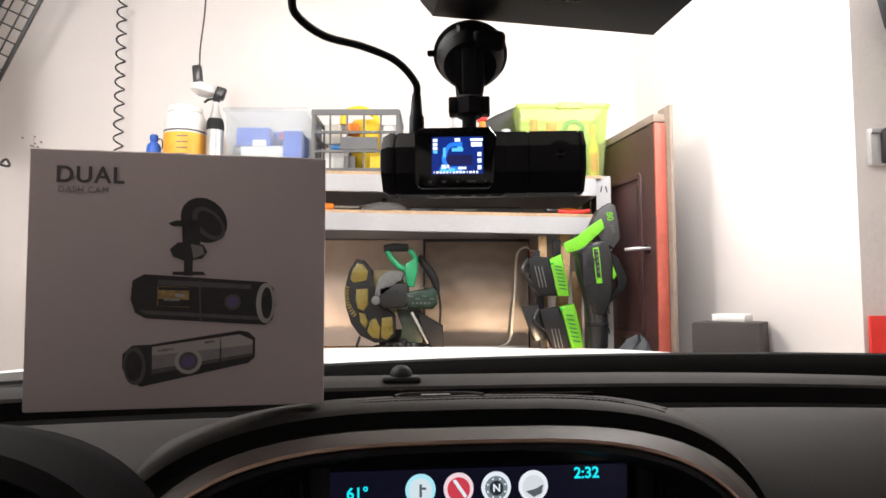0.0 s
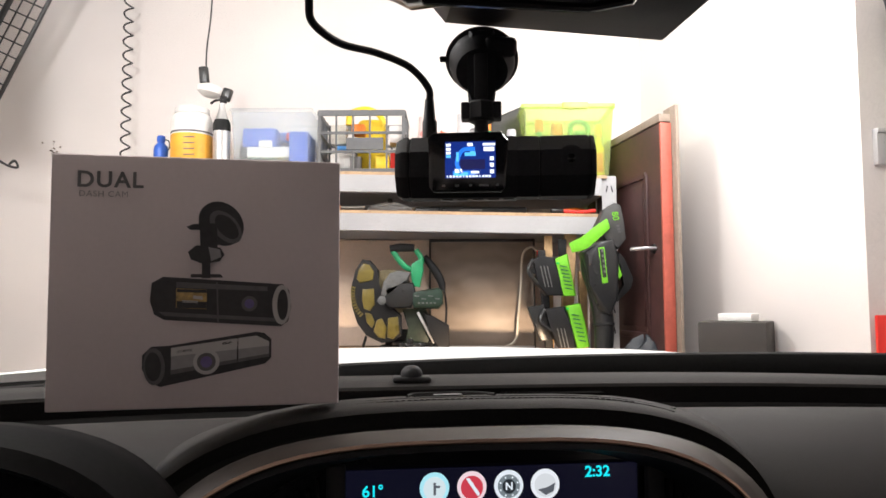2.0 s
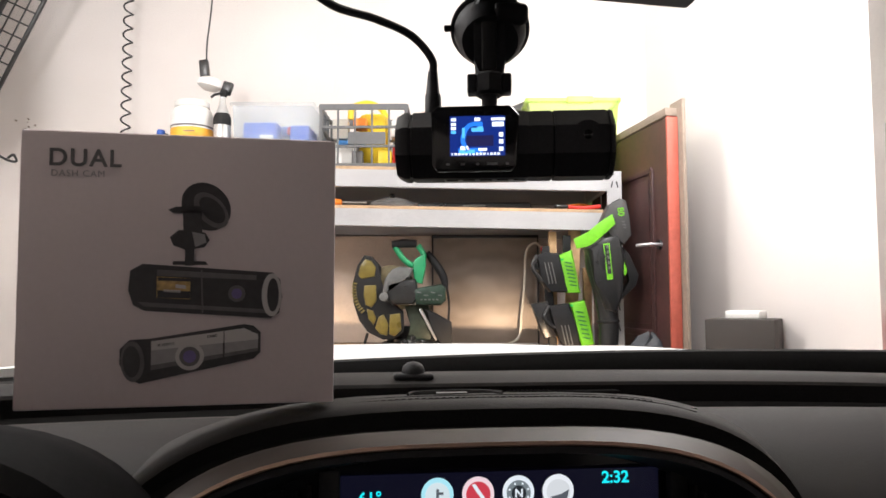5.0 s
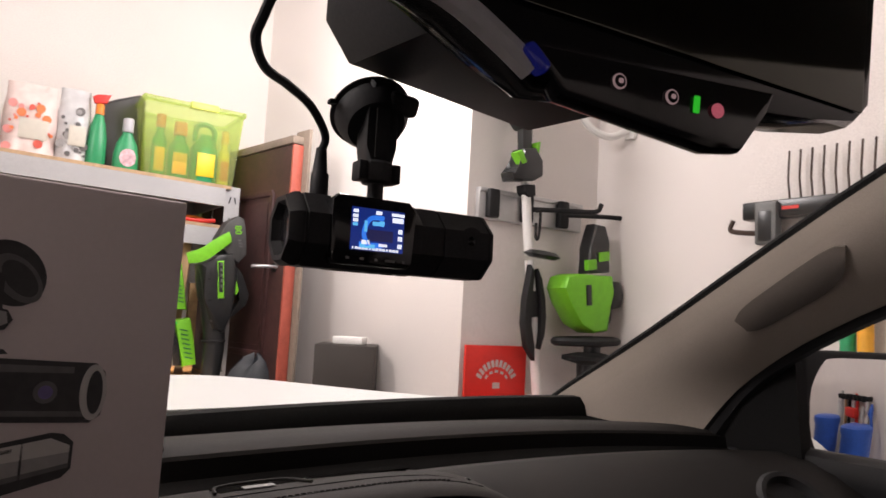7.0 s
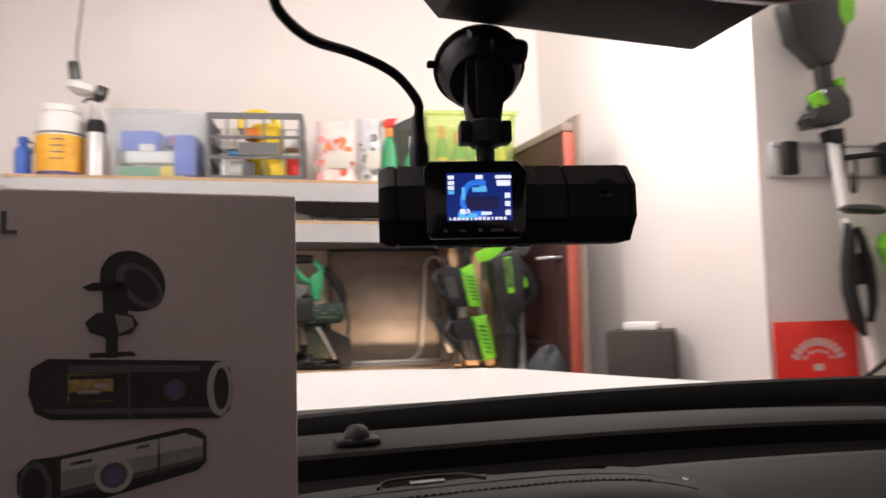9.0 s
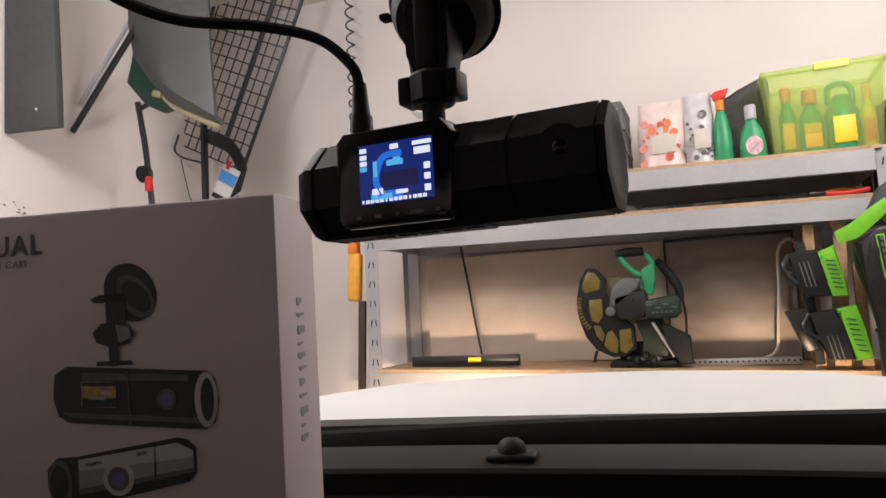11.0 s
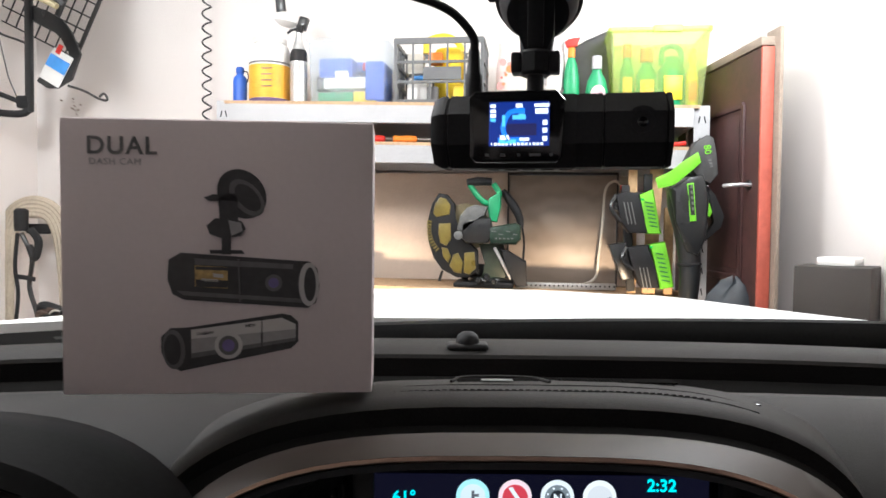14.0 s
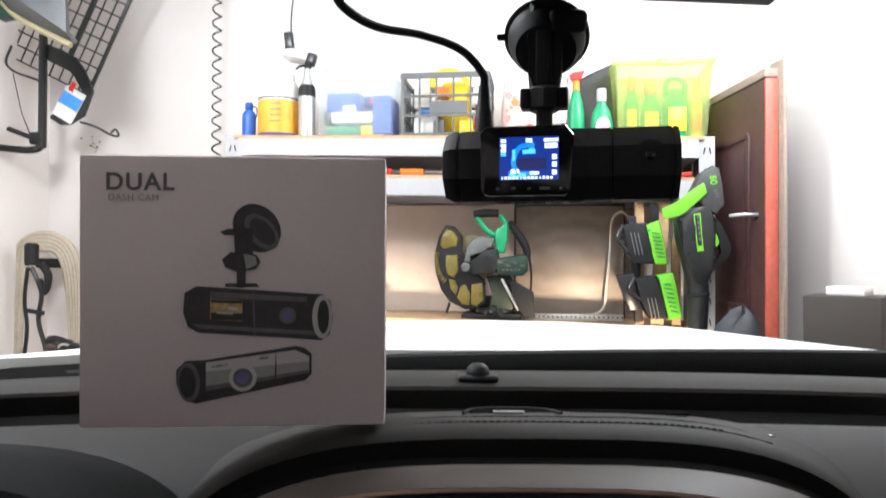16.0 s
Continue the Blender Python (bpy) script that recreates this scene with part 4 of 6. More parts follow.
def beam(bm, xa, xb, y, z0, z1, t=0.03):
    a = [(xa, y - t / 2, lift(xa, z0)), (xa, y + t / 2, lift(xa, z0)), (xa, y + t / 2, lift(xa, z1)), (xa, y - t / 2, lift(xa, z1))]
    b = [(xb, q[1], lift(xb, z)) for q, z in zip(a, (z0, z0, z1, z1))]
    va, vb = [bm.verts.new(p) for p in a], [bm.verts.new(p) for p in b]
    bm.faces.new(va[::-1]), bm.faces.new(vb)
    for i in range(4):
        bm.faces.new((va[i], va[(i + 1) % 4], vb[(i + 1) % 4], vb[i]))
    return bm


def shelving():
    t = thing("shelving_unit", pose(0, 0, 0), "grey steel boltless shelving with chipboard decks, loaded with garage clutter", "shelving")
    for x in (SX0, SX1):
        for y in (SY0, SY1):
            s = 1 if x < 0 else -1
            bm = box((x, y, lift(x, 0.915)), (0.062, 0.003, 1.83))
            box((x - s * 0.030, y + (0.028 if y < 3.2 else -0.028), lift(x, 0.915)), (0.003, 0.056, 1.83), bm=bm)
            p = part("post", bm, STEEL, t, "slotted grey steel post", smooth=False)
            if y < 3.2:
                for k in range(10):
                    part("slot", box((x - 0.010, y - 0.002, lift(x, 0.99 + k * 0.087)), (0.005, 0.002, 0.028), turn=(0, 12, 0)), BLACK2, p, smooth=False)
                    part("slot", box((x + 0.012, y - 0.002, lift(x, 0.99 + k * 0.087)), (0.005, 0.002, 0.028), turn=(0, -12, 0)), BLACK2, p, smooth=False)
    for z in DECKS:
        bm = bmesh.new()
        beam(bm, SX0 + 0.035, SX1 - 0.035, SY0 - 0.004, z - 0.088, z - 0.014, 0.028)
        part("front_beam", bm, STEEL, t, "folded steel beam", smooth=False)
        bm = bmesh.new()
        beam(bm, SX0 + 0.035, SX1 - 0.035, SY1, z - 0.088, z - 0.014, 0.028)
        part("rear_beam", bm, STEEL, t, smooth=False)
        bm = bmesh.new()
        beam(bm, SX0 + 0.01, SX1 - 0.01, (SY0 + SY1) / 2, z - 0.013, z, SY1 - SY0 + 0.03)
        part("deck", bm, WOOD, t, "chipboard deck", smooth=False)
        for x in (SX0 + 0.03, SX1 - 0.03):
            bm = bmesh.new()
            box((x, (SY0 + SY1) / 2, lift(x, z - 0.05)), (0.02, SY1 - SY0 - 0.03, 0.06), bm=bm)
            part("side_beam", bm, STEEL, t, smooth=False)
    return t


shelving()

# ---- things on the shelving ----
def on(x, y, deck):
    return (x, y, lift(x, DECKS[deck]))


def spot_at(x, y, deck, turn=0.0):
    return pose(*on(x, y, deck), 0, 0, turn)


def drinks_bottle():
    t = thing("drinking_bottle", spot_at(-1.297, 3.10, 0), "blue aluminium drinking bottle standing on the top shelf", "bottle")
    part("body", lathe([(0.027, 0), (0.031, 0.005), (0.031, 0.105), (0.027, 0.122), (0.015, 0.134), (0.014, 0.140)]), BLUE, t)
    part("cap", lathe([(0.017, 0.139), (0.018, 0.142), (0.018, 0.163), (0.014, 0.168), (0.004, 0.170)]), BLUE, t)
    part("loop", tube(smoothline([(0.016, 0, 0.15), (0.034, 0, 0.145), (0.038, 0, 0.12), (0.033, 0, 0.10)], 4), 0.003, 6), BLACK2, t)


def paint_jar():
    t = thing("tub", spot_at(-1.165, 3.12, 0), "round white tub with an orange paper label and purple band", "tub")
    part("body", lathe([(0.086, 0), (0.091, 0.004), (0.091, 0.235), (0.082, 0.262), (0.070, 0.272)], n=32), WHITE, t)
    part("label", lathe([(0.0915, 0.024), (0.0918, 0.025), (0.0918, 0.170), (0.0915, 0.171)], n=32), LABELOR, t, "orange paper label")
    part("band", lathe([(0.0915, 0.004), (0.0921, 0.005), (0.0921, 0.022), (0.0915, 0.023)], n=32), mat("purple_band", (0.1, 0.06, 0.16), 0.5), t, "dark purple band")
    part("rim", lathe([(0.0915, 0.177), (0.0926, 0.178), (0.0926, 0.184), (0.0915, 0.185)], n=32), INKMID, t)
    part("lid", lathe([(0.070, 0.272), (0.075, 0.274), (0.075, 0.296), (0.069, 0.301)], n=28), WHITE, t)
    for k in range(4):
        part("label_line", box((0.02, -0.0917, 0.15 - 0.026 * k), (0.05, 0.001, 0.005)), INKMID, t)


def spray_can():
    t = thing("soda_bottle", spot_at(-1.02, 3.09, 0), "silver metal bottle with a black shoulder and cone neck", "bottle")
    part("body", lathe([(0.034, 0), (0.0375, 0.004), (0.0375, 0.185), (0.036, 0.19)], n=24), ALU, t)
    part("shoulder", lathe([(0.0375, 0.19), (0.039, 0.192), (0.038, 0.225), (0.031, 0.242)], n=24), BLACK2, t, "black plastic collar")
    part("neck", lathe([(0.029, 0.242), (0.016, 0.285), (0.013, 0.305), (0.013, 0.318)], n=20), ALU, t)
    part("nozzle", box((0.006, -0.004, 0.335), (0.03, 0.02, 0.034), 0.005), BLACK2, t)
    part("arm", tube([(0.002, -0.01, 0.335), (-0.03, -0.02, 0.325), (-0.045, -0.02, 0.312)], 0.006, 8), BLACK2, t)


def hanging_socket():
    t = thing("hanging_socket", pose(-1.085, 3.12, 2.235), "white lamp socket with dark plug hanging on a thin black cord", "socket")
    part("cord", tube(smoothline([(-0.01, 0.02, 0.86), (-0.004, 0.01, 0.45), (-0.02, 0, 0.22), (-0.022, 0, 0.13)], 6), 0.004, 6), WIRE, t)
    part("plug", box((-0.03, 0, 0.09), (0.042, 0.03, 0.085), 0.008, (0, -6, 0)), GREYTOOL, t, "dark grey plug")
    part("socket", lathe([(0.028, -0.03), (0.058, -0.012), (0.06, 0.012), (0.03, 0.028)], (0.0, 0, 0.02), (0, 12, 0), 20), WHITE, t, "round white socket")
    part("clip", box((0.075, 0, 0.0), (0.045, 0.03, 0.06), 0.008, (0, 18, 0)), GREYTOOL, t)


def tub_box(t, w, d, h, taper, wall, mt, lidmt=None, lidh=0.02):
    """Open storage box with thin sloping sides, parted from its lid."""
    o = lambda k, z, ins: [((s * (w / 2 * k - ins)), (q * (d / 2 * k - ins)), z) for s, q in ((-1, -1), (1, -1), (1, 1), (-1, 1))]
    bm = loft([o(taper, wall, wall), o(1, h, wall), o(1, h, 0), o(taper, 0, 0)], close=True)
    bmesh.ops.contextual_create(bm, geom=[v for v in bm.verts if abs(v.co.z) < 1e-6])
    bmesh.ops.contextual_create(bm, geom=[v for v in bm.verts if abs(v.co.z - wall) < 1e-6])
    b = part("tub", bm, mt, t, smooth=False)
    if lidmt:
        part("lid", box((0, 0, h + lidh / 2), (w + 0.02, d + 0.02, lidh), 0.006), lidmt, t)
    return b


def clear_bin():
    t = thing("storage_bin", spot_at(-0.788, 3.19, 0), "clear plastic storage bin packed with blue, white and green items", "storage box")
    tub_box(t, 0.355, 0.27, 0.275, 0.93, 0.003, FROST, FROST, 0.016)
    for c, s, mt in (((-0.06, -0.04, 0.165), (0.15, 0.14, 0.085), BLUE), ((0.118, -0.03, 0.105), (0.085, 0.18, 0.17), BLUE), ((0.06, 0.02, 0.185), (0.10, 0.10, 0.045), BLUE), ((-0.01, -0.085, 0.098), (0.21, 0.05, 0.05), WHITE), ((-0.03, -0.112, 0.135), (0.06, 0.004, 0.03), WHITE), ((-0.06, -0.08, 0.035), (0.16, 0.06, 0.045), GREEN), ((0.07, -0.08, 0.035), (0.10, 0.06, 0.05), YELLOW), ((-0.125, -0.07, 0.10), (0.05, 0.06, 0.06), GREYTOOL), ((-0.02, 0.03, 0.155), (0.05, 0.1, 0.06), WHITE)):
        part("packet", box(c, s, 0.006), mt, t)
    part("red_cap", lathe([(0.022, 0), (0.024, 0.01), (0.02, 0.03)], (0.07, -0.05, 0.165)), RED, t)


def grey_crate():
    t = thing("folding_crate", spot_at(-0.385, 3.19, 0), "grey slatted folding crate filled with yellow watering can and packets", "crate")
    w, d, h = 0.385, 0.28, 0.292
    for q in (-1, 1):
        for z in (0.012, 0.10, 0.185, 0.275):
            part("rail", box((0, q * d / 2, z), (w, 0.010, 0.026 if z in (0.012, 0.275) else 0.012), 0.002), CRATE, t, smooth=False)
        for k in range(6):
            part("slat", box((-w / 2 + 0.006 + (w - 0.012) * k / 5, q * d / 2, h / 2), (0.014 if k in (0, 5) else 0.008, 0.011, h - 0.01), 0.002), CRATE, t, smooth=False)
        part("name_plate", box((0.015, q * (d / 2 + 0.002), 0.135), (0.165, 0.009, 0.055), 0.002), CRATE, t, smooth=False)
    for s in (-1, 1):
        for z in (0.012, 0.10, 0.185, 0.275):
            part("rail", box((s * w / 2, 0, z), (0.010, d, 0.02), 0.002), CRATE, t, smooth=False)
        for k in range(3):
            part("slat", box((s * w / 2, -d / 4 + d / 4 * k, h / 2), (0.011, 0.010, h - 0.01)), CRATE, t, smooth=False)
    part("base", box((0, 0, 0.006), (w - 0.01, d - 0.01, 0.008)), CRATE, t, smooth=False)
    part("can_body", box((0.03, 0.02, 0.15), (0.13, 0.14, 0.25), 0.03), YELLOW, t, "yellow plastic can")
    part("can_handle", tube(smoothline([(-0.08, 0.02, 0.26), (-0.07, 0.02, 0.315), (0.0, 0.02, 0.335), (0.06, 0.02, 0.31), (0.09, 0.02, 0.26)], 5), 0.014, 10), YELLOW, t, "yellow can handle")
    for c, s, mt in (((-0.1, -0.07, 0.06), (0.09, 0.06, 0.08), WHITE), ((-0.03, -0.10, 0.05), (0.05, 0.04, 0.07), INKMID), ((-0.11, -0.06, 0.19), (0.07, 0.06, 0.09), CREAM), ((0.09, -0.09, 0.05), (0.06, 0.05, 0.08), YELLOW), ((0.15, -0.06, 0.06), (0.05, 0.08, 0.1), RED), ((0.145, 0.0, 0.2), (0.06, 0.1, 0.08), WHITE), ((-0.06, -0.09, 0.125), (0.12, 0.04, 0.02), BLUELIGHT), ((-0.02, -0.08, 0.21), (0.06, 0.05, 0.05), ORANGE)):
        part("packet", box(c, s, 0.006), mt, t)


def wipes_bag(x, w, h, dots, label, skin):
    t = thing("wipes_bag", spot_at(x, 3.13, 0), label, "packet")
    rows = []
    for j in range(7):
        f = j / 6
        k = 1 - 0.10 * f - 0.04 * math.sin(9 * f)
        dep = 0.05 * (1 - f) ** 0.5 + 0.008
        rows.append([(w / 2 * k * math.cos(a), dep * math.sin(a), h * f) for a in (2 * math.pi * i / 16 for i in range(16))])
    bm = loft(rows, close=True)
    bmesh.ops.contextual_create(bm, geom=[v for v in bm.verts if abs(v.co.z) < 1e-6])
    bmesh.ops.contextual_create(bm, geom=[v for v in bm.verts if abs(v.co.z - h) < 1e-6])
    b = part("bag", bm, skin, t)
    rng = random.Random(int(x * 1000))
    for k in range(26):
        px, pz, r = rng.uniform(-0.38, 0.38) * w, rng.uniform(0.1, 0.78) * h, rng.choice((0.005, 0.007, 0.010, 0.016))
        yy = -(0.05 * (1 - pz / h) ** 0.5 + 0.012) * math.sqrt(max(0.1, 1 - (2 * px / w) ** 2)) - 0.002
        part("dot", lathe([(r, 0), (r, 0.0015)], (px, yy, pz), (90, 0, 0), 14), dots[k % len(dots)], b)
    part("print_block", box((0.01, -0.056, h * 0.36), (w * 0.5, 0.004, h * 0.26), 0.001), CREAM, b, "printed block")
    return t


def green_spray():
    t = thing("spray_bottle", spot_at(0.178, 3.10, 0), "green spray bottle with an orange collar and red trigger", "spray bottle")
    part("body", lathe([(0.033, 0), (0.036, 0.006), (0.034, 0.12), (0.026, 0.175), (0.014, 0.215)], n=20, squash=0.7), GREEN, t)
    part("collar", lathe([(0.016, 0.214), (0.016, 0.25), (0.012, 0.256)], n=16), ORANGE, t, "orange collar")
    part("head", prism([(-0.02, 0.255), (0.022, 0.262), (0.036, 0.30), (0.016, 0.292), (-0.014, 0.292), (-0.03, 0.28)], 0.022, bev=0.004), RED, t, "red trigger head")


def leaning_tray():
    t = thing("tray", pose(0.285, 3.22, lift(0.28, DECKS[0]), -8, 0, 0), "dark grey sheet tray leaning upright behind bottles", "tray")
    part("sheet", prism([(-0.105, 0.0), (0.080, 0.0), (0.086, 0.345), (0.078, 0.368), (0.060, 0.376), (-0.03, 0.335), (-0.105, 0.295)], 0.014, bev=0.004), DARKGREY, t)
    part("rim", tube([(-0.10, -0.008, 0.290), (-0.03, -0.008, 0.330), (0.060, -0.008, 0.370), (0.078, -0.008, 0.348), (0.076, -0.008, 0.01)], 0.004, 6), DARKGREY, t)


def green_bottle():
    t = thing("cleaner_bottle", spot_at(0.283, 3.08, 0), "green detergent bottle with a silver cap and pink label", "bottle")
    part("body", lathe([(0.044, 0), (0.048, 0.006), (0.046, 0.07), (0.038, 0.115), (0.020, 0.15), (0.019, 0.16)], n=24, squash=0.6), GREEN, t)
    part("cap", lathe([(0.019, 0.16), (0.021, 0.162), (0.021, 0.212), (0.018, 0.216)], n=18), STRIP, t, "silver screw cap")
    part("label", prism(ellipse(0.004, 0.055, 0.030, 0.036, 22), 0.003, pose(0, -0.0275, 0)), mat("pink_label", (0.7, 0.45, 0.5), 0.5, stain=30, var=0.4), t, "pink and white label")


def green_tote():
    t = thing("storage_tote", spot_at(0.537, 3.22, 0), "translucent lime-green tote with clip lid holding garden bottles", "storage box")
    tub_box(t, 0.405, 0.30, 0.325, 0.88, 0.004, GREENCLEAR)
    bm = bmesh.new()
    for q in (-1, 1):
        box((0, q * 0.152, 0.326), (0.42, 0.014, 0.022), 0.004, bm=bm)
        box((q * 0.204, 0, 0.326), (0.014, 0.30, 0.022), 0.004, bm=bm)
    part("rim", bm, GREENCLEAR, t)
    part("lid_clip", box((0.03, -0.163, 0.326), (0.115, 0.012, 0.03), 0.004), mat("lime_clip", (0.62, 0.68, 0.12), 0.45), t, "yellow-green lid clip")
    for x, h, r, mt, cap in ((-0.125, 0.215, 0.030, GREEN, ORANGE), (-0.045, 0.195, 0.043, GREEN, ORANGE), (0.058, 0.215, 0.056, GREEN, None), (0.142, 0.19, 0.026, YELLOW, LABELOR)):
        part("bottle", lathe([(r * 0.95, 0), (r, 0.006), (r, h * 0.72), (r * 0.5, h * 0.92), (r * 0.45, h)], (x, -0.10, 0.006), n=18, squash=0.7), mt, t, "garden chemical bottle")
        if cap:
            part("bottle_cap", lathe([(r * 0.62, 0), (r * 0.66, 0.004), (r * 0.6, 0.055)], (x, -0.10, 0.006 + h), n=14), cap, t)
        part("bottle_label", box((x, -0.10 - r * 0.72, h * 0.40), (r * 1.3, 0.003, h * 0.46), 0.001), LABELOR if r < 0.05 and mt == GREEN else YELLOW if mt == GREEN else ORANGE, t)
    part("bottle_grip", tube(smoothline([(0.015, -0.1, 0.19), (0.02, -0.1, 0.25), (0.06, -0.1, 0.268), (0.095, -0.1, 0.24), (0.092, -0.1, 0.18)], 5), 0.011, 8), GREEN, t)


drinks_bottle(), paint_jar(), spray_can(), hanging_socket(), clear_bin(), grey_crate()
DOTRED, DOTORANGE, DOTPINK = mat("dot_red", (0.62, 0.10, 0.07), 0.5), mat("dot_orange", (0.80, 0.22, 0.08), 0.5), mat("dot_pink", (0.72, 0.28, 0.26), 0.5)
wipes_bag(-0.05, 0.19, 0.285, (DOTRED, DOTORANGE, DOTPINK), "pale pink wipes bag printed with red and orange dots", mat("pink_film", (0.74, 0.60, 0.57), 0.3, grain=30, var=0.15, stain=16))
wipes_bag(0.095, 0.12, 0.30, (INKMID, INKMID, INKGREY), "pale grey wipes bag printed with dark dots", mat("grey_film", (0.56, 0.56, 0.57), 0.3, grain=30, var=0.15, stain=16))
green_spray(), leaning_tray(), green_bottle(), green_tote()


# second shelf
def pliers():
    t = thing("pliers", spot_at(0.52, 3.05, 1, 12), "orange-handled pliers lying on the shelf", "pliers")
    for s in (-1, 1):
        part("grip", tube(smoothline([(-0.02, 0, 0.018), (0.05, s * 0.02, 0.02 + s * 0.008), (0.12, s * 0.03, 0.02)], 4), 0.009, 8), ORANGE if s > 0 else RED, t)
    part("jaw", box((-0.045, 0, 0.018), (0.06, 0.02, 0.014), 0.004), GREYTOOL, t)


def glass_dish():
    t = thing("glass_dish", spot_at(-0.26, 3.08, 1), "upturned clear glass lid lying on the shelf", "lid")
    part("bowl", lathe([(0.105, 0), (0.108, 0.006), (0.09, 0.028), (0.05, 0.042), (0.016, 0.046)], n=28), FROST, t)
    part("knob", lathe([(0.010, 0.046), (0.014, 0.056), (0.01, 0.064)]), GREYTOOL, t)


def screwdriver(x, mt):
    t = thing("screwdriver", spot_at(x, 3.04, 1, 8), "screwdriver with a bright plastic grip", "screwdriver")
    part("grip", lathe([(0.012, 0), (0.017, 0.006), (0.013, 0.03), (0.017, 0.06), (0.014, 0.10), (0.006, 0.105)], (0, 0, 0.018), (0, 90, 0), 12), mt, t)
    part("blade", tube([(0.10, 0, 0.018), (0.21, 0, 0.018)], 0.004, 6), ALU, t)


def sander_block(x, w, h, mt, label):
    t = thing("tool_case", spot_at(x, 3.16, 1), label, "case")
    part("shell", box((0, 0, h / 2), (w, 0.16, h), 0.012), mt, t)
    part("latch", box((0, -0.082, h * 0.55), (w * 0.2, 0.006, h * 0.25), 0.002), TOOLMID, t)


pliers(), glass_dish(), screwdriver(-0.58, ORANGE), screwdriver(-0.72, RED)
drum = thing("cable_drum", spot_at(-1.08, 3.16, 1), "mustard yellow round plastic drum lying flat on the shelf", "drum")
part("shell", lathe([(0.085, 0), (0.10, 0.012), (0.105, 0.05), (0.09, 0.085), (0.06, 0.098), (0.02, 0.10)], n=28), YELLOW, drum)
part("hub", lathe([(0.02, 0.098), (0.024, 0.104), (0.012, 0.108)], n=16), BLACK2, drum)
sander_block(0.1, 0.5, 0.035, GREYTOOL, "long dark grey tool case lying flat")
sander_block(-0.45, 0.16, 0.03, TOOLMID, "thin grey plastic tool case")
sander_block(-0.9, 0.14, 0.05, GREYTOOL, "small dark grey tool case")


# lower shelf
def backing_boards():
    t = thing("board", pose(-0.66, 3.40, lift(-0.66, DECKS[2])), "pale tan board sheet leaning behind the shelves", "board")
    part("sheet", box((0, 0, 0.255), (1.13, 0.015, 0.51), 0.002), CHIP, t)
    t = thing("plastic_panel", pose(0.16, 3.36, lift(0.16, DECKS[2])), "scuffed grey plastic panel with a dark frame", "panel")
    part("sheet", box((0, 0, 0.265), (0.50, 0.008, 0.53), 0.002), SMOKED, t)
    for s in (-1, 1):
        part("rail", box((s * 0.25, -0.006, 0.265), (0.008, 0.014, 0.53), 0.003), GREYTOOL, t)
    part("rail", box((0, -0.006, 0.522), (0.50, 0.016, 0.014), 0.003), GREYTOOL, t)


